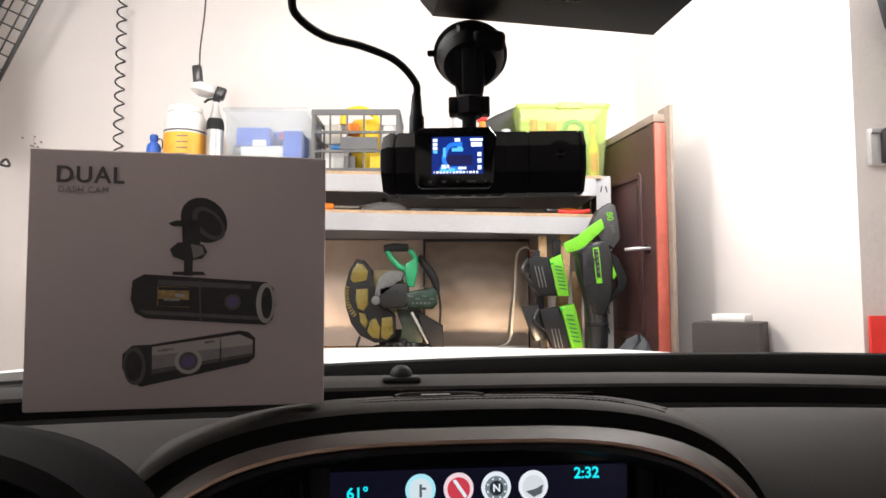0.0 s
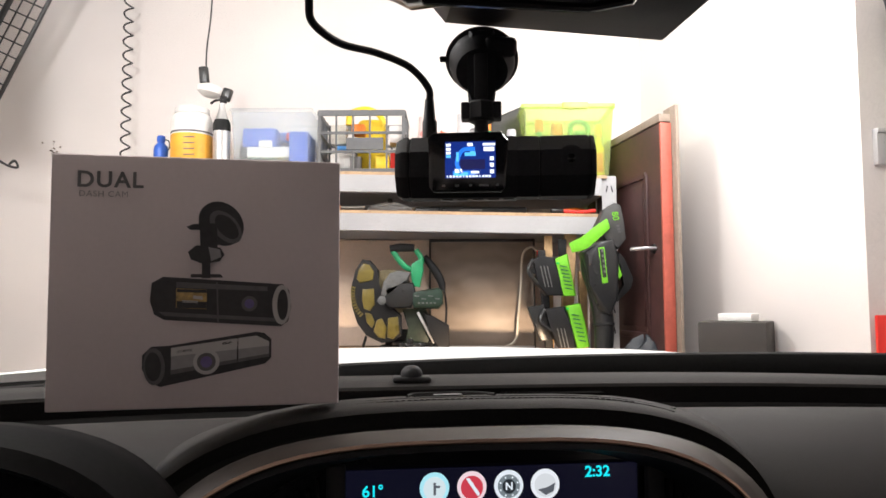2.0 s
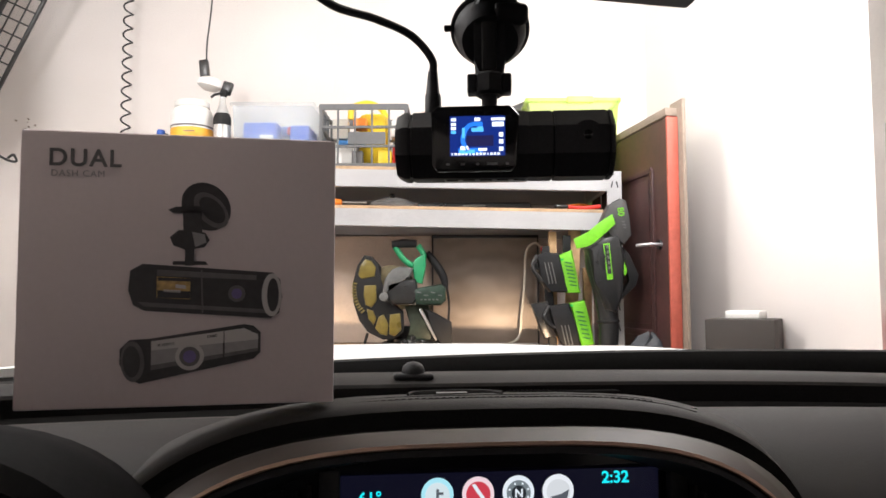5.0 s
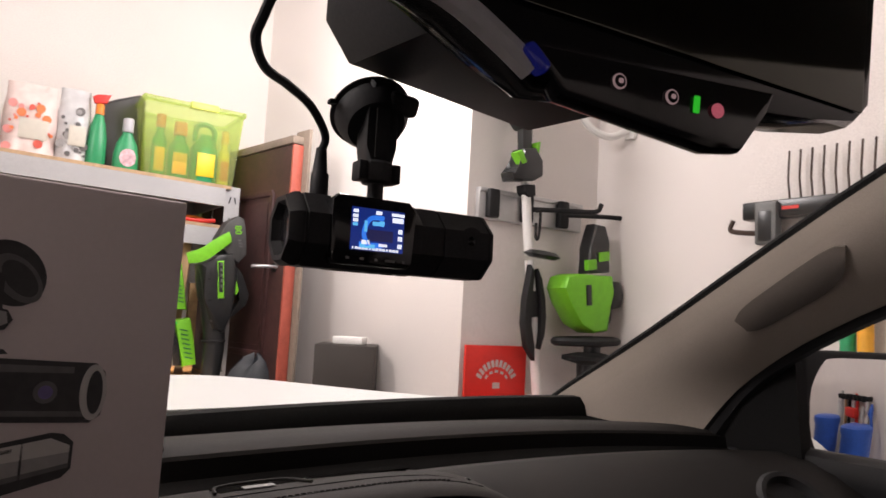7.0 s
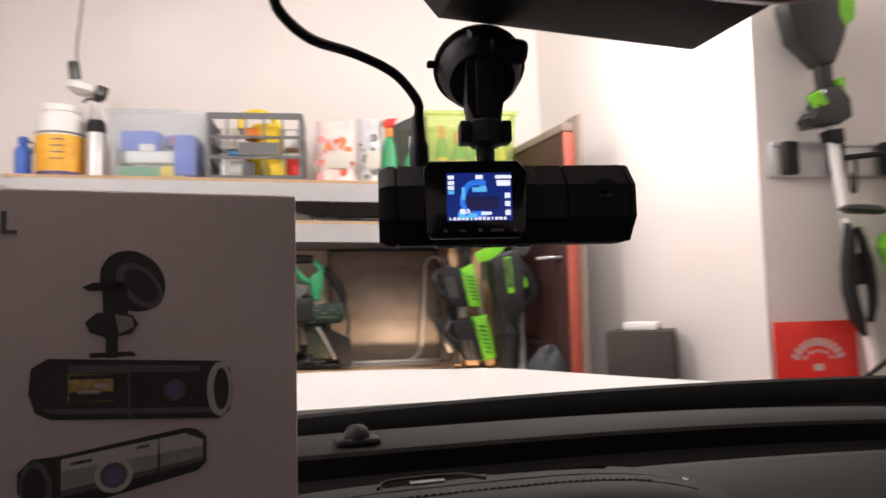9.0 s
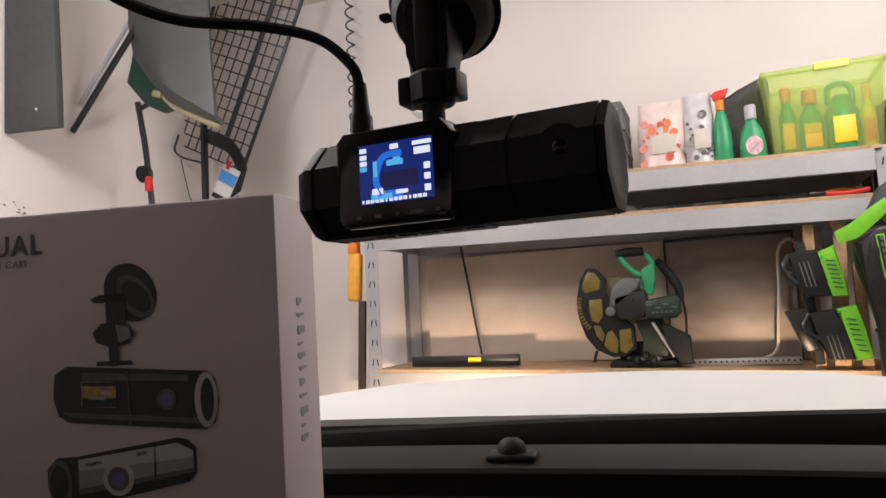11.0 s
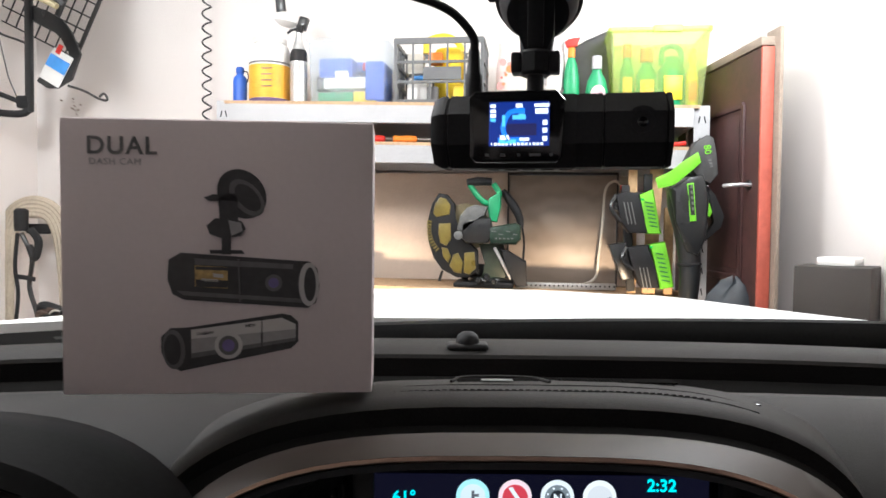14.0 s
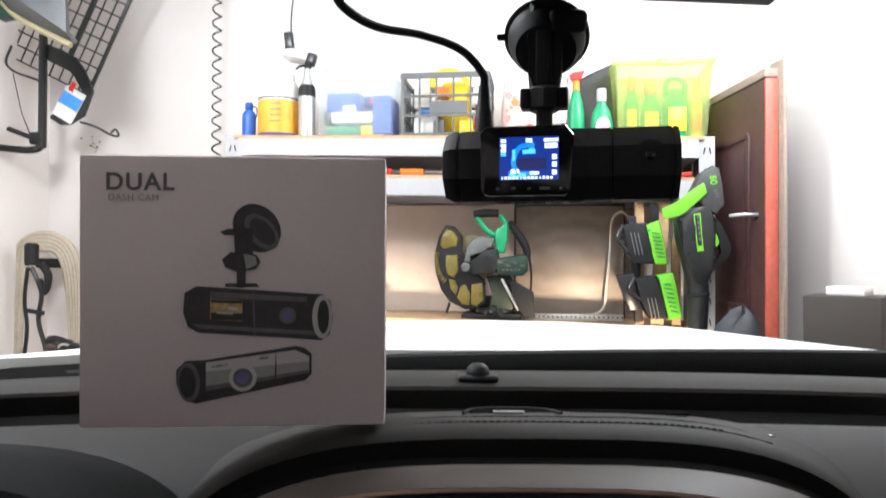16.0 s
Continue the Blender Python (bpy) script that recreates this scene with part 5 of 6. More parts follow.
def mitre_saw():
    """Battery mitre saw seen from its blade side: fan guard with windows, blade, grey cap, motor and D handle."""
    t = thing("mitre_saw", pose(-0.215, 3.11, lift(-0.215, DECKS[2])), "green and black battery mitre saw with a mustard blade guard", "saw")

    def slab(name, poly, depth, y, mt, bev=0.004, parent=t, label=""):
        return part(name, prism(poly, depth, pose(0, y, 0), bev=bev), mt, parent, label, smooth=True)

    part("base", box((0.03, 0.06, 0.012), (0.26, 0.20, 0.024), 0.008), BLACK2, t)
    part("turntable", lathe([(0.09, 0.024), (0.095, 0.03), (0.09, 0.04)], (0.05, 0.06, 0), n=28), GREYTOOL, t)
    part("fence", box((0.06, 0.13, 0.06), (0.28, 0.02, 0.07), 0.004), GREYTOOL, t)
    blade = part("blade", lathe([(0.105, -0.0015), (0.105, 0.0015)], (-0.052, 0.01, 0.262), (90, 0, 0), 40), mat("worn_blade", (0.20, 0.17, 0.10), 0.4, 0.6, grain=60, var=0.4, stain=14), t, "dull brown saw blade")
    guard = slab("guard", [(-0.169, 0.410), (-0.133, 0.404), (-0.097, 0.362), (-0.097, 0.294), (-0.081, 0.253), (-0.051, 0.214), (0.003, 0.163), (0.006, 0.075), (-0.030, 0.048), (-0.083, 0.042), (-0.151, 0.075), (-0.190, 0.128), (-0.214, 0.204), (-0.217, 0.287), (-0.199, 0.362)], 0.05, -0.005, BLACK2, 0.006, label="black fan guard with mustard windows")
    for poly in ([(-0.163, 0.392), (-0.136, 0.386), (-0.115, 0.356), (-0.121, 0.317), (-0.178, 0.305), (-0.193, 0.323), (-0.184, 0.365)], [(-0.166, 0.277), (-0.115, 0.280), (-0.112, 0.211), (-0.133, 0.181), (-0.160, 0.193), (-0.169, 0.234)], [(-0.154, 0.175), (-0.127, 0.169), (-0.112, 0.133), (-0.124, 0.106), (-0.148, 0.133)], [(-0.103, 0.142), (-0.081, 0.151), (-0.060, 0.109), (-0.066, 0.060), (-0.097, 0.066), (-0.118, 0.093)], [(-0.054, 0.151), (-0.009, 0.157), (-0.003, 0.084), (-0.033, 0.057), (-0.057, 0.066)]):
        slab("window", poly, 0.014, -0.028, MUSTARD, 0.005, guard, "mustard plastic window")
    for k in range(11):
        a = radians(168 + 5.6 * k)
        part("rib", box((-0.075 + 0.135 * math.cos(a), -0.006, 0.258 + 0.135 * math.sin(a)), (0.020, 0.060, 0.008), 0.002, (0, -math.degrees(a), 0)), MUSTARD, guard, smooth=False)
    slab("upper_guard", [(-0.084, 0.250), (-0.072, 0.308), (-0.042, 0.347), (-0.006, 0.359), (0.048, 0.350), (0.030, 0.308), (-0.018, 0.290), (-0.051, 0.241)], 0.07, -0.035, TOOLMID, 0.008, label="scuffed grey upper guard")
    slab("gear_case", [(-0.069, 0.287), (-0.015, 0.302), (0.060, 0.305), (0.072, 0.235), (0.048, 0.196), (-0.042, 0.193), (-0.069, 0.223)], 0.08, -0.03, GREYTOOL, 0.012, label="dark gear case")
    part("arbor", lathe([(0.012, 0), (0.019, 0.006), (0.019, 0.014), (0.012, 0.018)], (-0.076, -0.072, 0.228), (90, 0, 0), 18), TOOLMID, t)
    motor = slab("motor", [(0.045, 0.262), (0.169, 0.284), (0.190, 0.268), (0.190, 0.211), (0.169, 0.190), (0.060, 0.193)], 0.085, -0.03, mat("motor_green", (0.012, 0.034, 0.021), 0.35, grain=60, var=0.35, stain=14), 0.016, label="dark green motor housing")
    for k in range(4):
        part("vent_slit", box((0.075 + 0.030 * k, -0.0735, 0.246 - 0.012 * (k % 2)), (0.020, 0.002, 0.005), 0.001, (0, 6, 0)), TOOLMID, motor, smooth=False)
    for k in range(5):
        part("writing_bar", box((0.085 + 0.017 * k, -0.0735, 0.216), (0.010, 0.002, 0.007)), TOOLMID, motor, smooth=False)
    grip = smoothline([(-0.033, 0.446), (0.003, 0.395), (0.039, 0.368), (0.078, 0.374), (0.093, 0.410), (0.069, 0.452)], 4)
    handle = part("handle", tube([(q[0], -0.02, q[1]) for q in grip], 0.013, 10), GREEN, t, "green D-shaped handle")
    slab("handle_post", [(0.051, 0.389), (0.100, 0.419), (0.103, 0.362), (0.087, 0.284), (0.054, 0.290), (0.045, 0.344)], 0.04, -0.02, GREEN, 0.008, handle)
    part("handle_grip", tube([(-0.046, -0.02, 0.456), (0.0, -0.02, 0.462), (0.062, -0.02, 0.460)], [0.017, 0.0195, 0.017], 12), BLACK2, handle, "black rubber grip")
    arm = smoothline([(0.106, 0.425), (0.130, 0.392), (0.160, 0.350), (0.181, 0.308), (0.187, 0.265)], 4)
    part("arm", tube([(q[0], 0.02, q[1]) for q in arm], [0.013 + 0.006 * math.sin(math.pi * k / 16) for k in range(17)], 10), BLACK2, t, "black pivot arm")
    slab("frame", [(0.003, 0.190), (0.112, 0.193), (0.139, 0.106), (0.118, 0.018), (0.060, 0.009), (0.012, 0.030), (0.042, 0.106)], 0.05, 0.03, mat("olive_frame", (0.03, 0.045, 0.028), 0.5, grain=60, var=0.35, stain=12), 0.008, label="dark olive frame")
    part("strut", box((0.113, -0.02, 0.108), (0.013, 0.02, 0.155), 0.003, (0, -28, 0)), ALU, t, "bare metal strut")
    slab("battery", [(0.100, 0.175), (0.139, 0.160), (0.214, 0.118), (0.217, 0.012), (0.169, 0.009), (0.127, 0.093)], 0.075, -0.01, BLACK2, 0.008, label="black battery pack")
    part("cable", tube(smoothline([(0.19, -0.02, 0.29), (0.203, -0.03, 0.20), (0.20, -0.03, 0.10), (0.212, -0.02, 0.05)], 5), 0.005, 6), BLACK2, t)
    part("rest_foot", tube([(-0.152, -0.01, 0.07), (-0.166, -0.012, 0.024)], 0.006, 8), BLACK2, t)
    for x, z in ((0.01, 0.035), (0.045, 0.05), (0.075, 0.03)):
        part("knob", lathe([(0.012, 0), (0.015, 0.006), (0.010, 0.024)], (x, -0.05, z), (90, 0, 0), 12), GREYTOOL, t)


def clamp(x, y, z, lean, mt, label):
    t = thing("wood_clamp", pose(x, y, z, 0, lean, 0), label, "clamp")
    part("bar", box((0, 0, 0.0), (0.035, 0.03, 0.44), 0.006), mt, t)
    part("jaw", box((0.03, 0, 0.17), (0.08, 0.03, 0.035), 0.008), mt, t)
    part("screw", tube([(0.05, 0, 0.17), (0.05, 0, 0.09)], 0.006, 8), ALU, t)


def cordless_pair():
    """Two battery garden tools laid one over the other on the shelf's end, with lime battery doors."""
    for poly, body, lamp_at, extra in (([(-0.058, 0.336), (-0.003, 0.359), (0.014, 0.259), (0.031, 0.181), (-0.023, 0.181), (-0.038, 0.244)], [(-0.147, 0.336), (-0.112, 0.351), (-0.055, 0.342), (-0.035, 0.242), (-0.020, 0.184), (-0.092, 0.184), (-0.130, 0.230)], [(-0.046, 0.318)], [(-0.164, 0.288), (-0.141, 0.316), (-0.112, 0.302), (-0.130, 0.265)]),
                              ([(-0.015, 0.138), (0.046, 0.151), (0.063, 0.075), (0.083, -0.029), (0.031, -0.039), (0.011, 0.046)], [(-0.101, 0.127), (-0.017, 0.138), (0.011, 0.043), (0.031, -0.035), (-0.043, -0.035), (-0.078, 0.037)], [(-0.009, 0.129)], [(-0.173, 0.135), (-0.104, 0.147), (-0.072, 0.000), (-0.118, -0.006)])):
        t = thing("cordless_tool", pose(0.50, 2.95, 1.13), "lime green and black cordless garden tool hanging over the shelf end", "power tool", "cordless tools on the shelf end")
        door = part("battery_door", prism(poly, 0.075, pose(0, 0, 0), bev=0.008), LIME, t, "lime green battery door")
        (ax, az), (bx, bz) = poly[0], poly[4]
        for k in range(7):
            f = 0.2 + 0.1 * k
            part("slot", box((ax + 0.030 + (bx - ax) * f * 0.98, -0.0385, az + (bz - az) * f), (0.030, 0.003, 0.0045), 0.0, (0, 10, 0)), SAWGREEN, door, smooth=False)
        part("housing", prism(body, 0.085, pose(0, 0.004, 0), bev=0.010), BLACK, t, "black battery housing")
        part("rear_block", prism(extra, 0.06, pose(0, 0.01, 0), bev=0.006), GREYTOOL, t)
        part("grip_bar", tube(smoothline([(body[0][0], -0.03, body[0][1]), (body[0][0] - 0.02, -0.04, body[0][1] - 0.05), (body[-1][0], -0.03, body[-1][1])], 5), 0.009, 8), GREYTOOL, t)
        part("charge_lamp", box((lamp_at[0][0], -0.041, lamp_at[0][1]), (0.011, 0.004, 0.007)), glow("charge_green", (0.02, 0.7, 0.1), 1.0), t, "tiny lit green lamp")
        for k in range(3):
            part("housing_rib", box((body[2][0] - 0.025 - 0.014 * k, -0.040, (body[2][1] + body[4][1]) / 2), (0.004, 0.004, 0.09), 0.001, (0, -12, 0)), TOOLMID, t, smooth=False)


def pine_battens():
    for x0, x1, z0, z1, ln in ((0.418, 0.452, 1.05, 1.575, 0), (0.478, 0.530, 1.05, 1.59, 3), (0.565, 0.60, 1.05, 1.42, 0)):
        t = thing("timber_batten", pose((x0 + x1) / 2, 3.05, z0, 0, ln, 0), "short pine batten standing on end behind the tools", "timber", "pine battens")
        part("batten", box((0, 0, (z1 - z0) / 2), (x1 - x0, 0.03, z1 - z0), 0.002), PINE, t)
    t = thing("hook_plate", pose(0.462, 3.02, 1.50), "small black steel hook plate on a batten", "hook")
    part("plate", box((0.03, 0, 0.02), (0.035, 0.012, 0.075), 0.003), BLACK2, t)
    part("red_tab", box((-0.065, 0, 0.0), (0.03, 0.02, 0.02), 0.004), RED, t)


def leaf_blower():
    t = thing("leaf_blower", pose(0.552, 2.88, 1.134), "dark grey leaf blower standing upright with a lime trim and strap", "leaf blower")

    def slab(name, poly, depth, y, mt, bev=0.006, parent=t, label=""):
        return part(name, prism(poly, depth, pose(0, y, 0), bev=bev), mt, parent, label)

    tip = [(0.062, 0, -0.26), (0.078, 0, -0.06), (0.082, 0, 0.06), (0.066, 0, 0.18), (0.052, 0, 0.28), (0.05, 0, 0.37)]
    part("tube", tube(smoothline(tip, 4), [0.034 + 0.0009 * k for k in range(13)] + [0.046, 0.050, 0.054, 0.058, 0.060, 0.060, 0.058, 0.054], 20), GREYTOOL, t, "tapered dark tube")
    part("tube_lip", lathe([(0.041, 0), (0.046, 0.003), (0.046, 0.010), (0.041, 0.013)], (0.080, 0, 0.055), (0, -3, 0), 20), BLACK2, t)
    slab("motor", [(-0.011, 0.356), (0.059, 0.400), (0.118, 0.412), (0.143, 0.322), (0.134, 0.168), (0.104, 0.095), (0.059, 0.106), (0.017, 0.227)], 0.11, 0.0, GREYTOOL, 0.022, label="dark motor housing")
    head = slab("head", [(0.050, 0.462), (0.084, 0.532), (0.129, 0.560), (0.154, 0.549), (0.162, 0.490), (0.174, 0.409), (0.143, 0.370), (0.101, 0.389), (0.070, 0.426)], 0.085, 0.0, DARKGREY, 0.014, label="dark control head")
    slab("handle", [(0.140, 0.367), (0.171, 0.333), (0.207, 0.249), (0.196, 0.207), (0.137, 0.151), (0.126, 0.162), (0.174, 0.224), (0.146, 0.308)], 0.035, 0.01, BLACK2, 0.006)
    slab("trim", [(0.123, 0.308), (0.140, 0.311), (0.154, 0.263), (0.146, 0.244), (0.129, 0.255)], 0.05, -0.01, LIME, 0.004, label="lime trim piece")
    badge = slab("badge", [(0.053, 0.372), (0.078, 0.375), (0.090, 0.230), (0.067, 0.227)], 0.004, -0.057, LIME, 0.001, label="lime badge strip")
    slab("badge_face", [(0.057, 0.367), (0.074, 0.368), (0.084, 0.252), (0.069, 0.251)], 0.002, -0.0595, GREYTOOL, 0.0, badge)
    for k in range(5):
        part("writing_bar", box((0.0685 + 0.002 * k, -0.0612, 0.360 - 0.021 * k), (0.008, 0.001, 0.012), 0.0, (0, -5, 0)), TOOLMID, badge, smooth=False)
    lettering("80", 0.036, LIME, head, pose(0.128, -0.044, 0.502, 90, 82, 0), "lettering", 0.0006, 0.0004)
    for k in range(3):
        part("writing_bar", box((0.138 + 0.003 * k, -0.0438, 0.462 - 0.012 * k), (0.012, 0.001, 0.006)), TOOLMID, head, smooth=False)
    rows = []
    mid = smoothline([(-0.058, -0.05, 0.372), (-0.005, -0.066, 0.392), (0.040, -0.070, 0.428), (0.098, -0.052, 0.472)], 5)
    for k, p in enumerate(mid):
        wd = 0.016 + 0.010 * math.sin(math.pi * (0.12 + 0.76 * k / 15))
        rows.append([(p.x - 0.30 * wd, p.y, p.z + wd), (p.x, p.y - 0.005, p.z), (p.x + 0.30 * wd, p.y, p.z - wd)])
    part("strap", thick(loft(rows), 0.004), LIME, t, "lime webbing strap")
    for z in (0.30, 0.22, 0.14):
        part("seam_screw", lathe([(0.005, 0), (0.004, 0.003)], (0.028 + (0.30 - z) * 0.12, -0.056, z), (90, 0, 0), 8), BLACK2, t)


backing_boards(), mitre_saw()
clamp(0.415, 3.02, lift(0.4, 1.285), -4, BLACK2, "black bar clamp standing on the shelf")
cordless_pair(), pine_battens()
leaf_blower()
cord = thing("white_cord", pose(0.36, 3.30, lift(0.36, DECKS[2])), "white extension cord hanging against the grey panel", "cord")
part("cord", tube(smoothline([(0.06, 0, 0.47), (0.03, 0, 0.49), (-0.01, 0, 0.45), (-0.02, 0, 0.30), (-0.035, 0, 0.15), (-0.05, 0, 0.05), (-0.12, 0, 0.012)], 6), 0.006, 8), CREAM, cord)
cord = thing("black_cord", pose(-0.99, 3.34, lift(-1.0, DECKS[2])), "thin dark cord hanging behind the shelves", "cord")
part("cord", tube(smoothline([(-0.03, 0, 0.55), (0.0, 0, 0.35), (0.02, 0, 0.2), (0.05, 0, 0.01)], 5), 0.006, 6), RUST, cord)


def metal_rail(x, w, y, mt, label):
    t = thing("metal_rail", spot_at(x, y, 2), label, "rail")
    part("bar", box((0, 0, 0.014), (w, 0.04, 0.028), 0.004), mt, t)
    for k in range(int(w / 0.02)):
        part("hole", box((-w / 2 + 0.012 + 0.02 * k, -0.0205, 0.016), (0.007, 0.001, 0.007)), BLACK2, t, smooth=False)
    return t


metal_rail(0.17, 0.44, 3.2, ALU, "perforated aluminium rail lying on the lower shelf")
r = thing("spirit_level", spot_at(-0.95, 3.12, 2), "dark spirit level lying on the lower shelf", "level")
part("bar", box((0, 0, 0.025), (0.5, 0.03, 0.05), 0.004), GREYTOOL, r)
part("vial", box((0.05, -0.016, 0.03), (0.06, 0.004, 0.02), 0.002), YELLOW, r)

# ---- things round the corner of the shelves ----
def leaning_door():
    """Old door leaf stored upright, with the parts of its frame beside it."""
    a = math.degrees(math.atan2(3.10 - 2.69, 0.775 - 0.845))
    m = pose(0.845, 2.69, 0, 0, 0, a)
    t = thing("wooden_door", m, "dark mahogany panelled door with a red edge, standing open", "door")
    w, h = 0.80, 1.985
    part("leaf", box((w / 2 + 0.003, 0, h / 2), (w, 0.038, h), 0.003), MAHOGANY, t, "dark mahogany leaf")
    part("edge", box((-0.002, 0.0, h / 2), (0.012, 0.044, h - 0.002), 0.001), REDEDGE, t, "red painted edge")
    for z0, z1 in ((1.15, 1.80), (0.2, 1.0)):
        for s in (-1, 1):
            bm = bmesh.new()
            for c, sz in (((w / 2, 0, z0), (w - 0.26, 0.012, 0.025)), ((w / 2, 0, z1), (w - 0.26, 0.012, 0.025)), ((0.13, 0, (z0 + z1) / 2), (0.025, 0.012, z1 - z0)), ((w - 0.13, 0, (z0 + z1) / 2), (0.025, 0.012, z1 - z0))):
                box((c[0], s * 0.022, c[2]), sz, 0.004, bm=bm)
            part("moulding", bm, MAHOGANY, t)
            part("field", box((w / 2, s * 0.019, (z0 + z1) / 2), (w - 0.32, 0.008, z1 - z0 - 0.07), 0.003), MAHOGANY, t)
    for s in (-1, 1):
        hd = part("handle", tube([(0.06, s * 0.02, 1.497), (0.055, s * 0.06, 1.497), (0.07, s * 0.09, 1.496), (0.10, s * 0.105, 1.495)], 0.007, 10), SILVER, t, "satin lever handle")
        part("rose", lathe([(0.02, 0), (0.018, 0.008)], (0.075, s * 0.019, 1.497), (-90 * s, 0, 0), 16), BLACK2, t)
    f = thing("door_frame", m, "raw timber door frame lining leaning beside the door", "door frame")
    part("jamb", box((0.01, -0.032, 1.025), (0.10, 0.014, 2.05), 0.003), JAMB, f, "pale raw timber jamb")
    part("jamb", box((0.06, -0.056, 0.99), (0.09, 0.020, 1.97), 0.003), JAMB, f)
    part("head", box((0.42, -0.012, 2.006), (0.84, 0.07, 0.032), 0.003), JAMB, f)


leaning_door()


def speaker():
    t = thing("cabinet_box", pose(0.92, 2.36, 0.0, 0, 0, 0), "charcoal brown box cabinet on a plain stand", "box")
    b = part("body", box((0.075, 0.075, 1.085), (0.215, 0.20, 0.27), 0.004, (0, 0, -32)), CHARCOAL, t)
    part("stand", box((0.075, 0.075, 0.475), (0.13, 0.13, 0.95), 0.01, (0, 0, -38)), CHARCOAL, t)
    part("cable", tube(smoothline([(0.01, 0.06, 1.09), (-0.03, 0.05, 1.08), (-0.06, 0.06, 1.04), (-0.08, 0.08, 0.9), (-0.05, 0.1, 0.5)], 5), 0.007, 8), BLACK2, t)
    c = thing("small_carton", pose(1.00, 2.43, 1.221, 0, 0, -38), "small pale carton lying on the charcoal box", "carton")
    part("carton", box((0, 0, 0.013), (0.11, 0.10, 0.026), 0.003), WHITE, c)


speaker()

cv = thing("dark_cover", pose(0.76, 2.80, 0.0), "dark blue-grey tarpaulin slumped over a low bin", "cover")
part("cloth", loft([[(0.13 * k * math.cos(a) + 0.02, 0.08 * k * math.sin(a), z + 0.02 * math.sin(3 * a + 5 * z)) for a in (2 * math.pi * i / 20 for i in range(20))] for k, z in ((1.15, 0.0), (1.1, 0.8), (1.0, 0.98), (0.75, 1.07), (0.4, 1.12), (0.05, 1.14))], close=True), mat("tarpaulin", (0.022, 0.027, 0.034), 0.55, grain=40, var=0.3, bump=0.003, stain=10), cv)

# ---- the pier: tool rail, trimmer, blower, poster ----
PY = 2.03


def tool_rail():
    t = thing("tool_rail", pose(1.49, PY, 1.74), "grey steel wall rail with black tool clips", "tool rail")
    part("rail", box((0, -0.012, 0), (0.49, 0.024, 0.108), 0.003), ALU, t)
    part("lip", box((0, -0.027, 0.045), (0.49, 0.008, 0.014), 0.002), ALU, t)
    for x in (-0.195, -0.04, 0.135):
        c = part("clip", box((x, -0.035, 0.0), (0.045, 0.03, 0.10), 0.006), BLACK2, t, "black clip")
    for x, l in ((0.0, 0.20), (0.16, 0.24)):
        part("hook", tube(smoothline([(x - 0.02, -0.04, 0.0), (x + l * 0.5, -0.10, 0.005), (x + l, -0.14, 0.01), (x + l + 0.02, -0.15, 0.04)], 4), 0.009, 8), BLACK2, t, "black steel hook")


tool_rail()


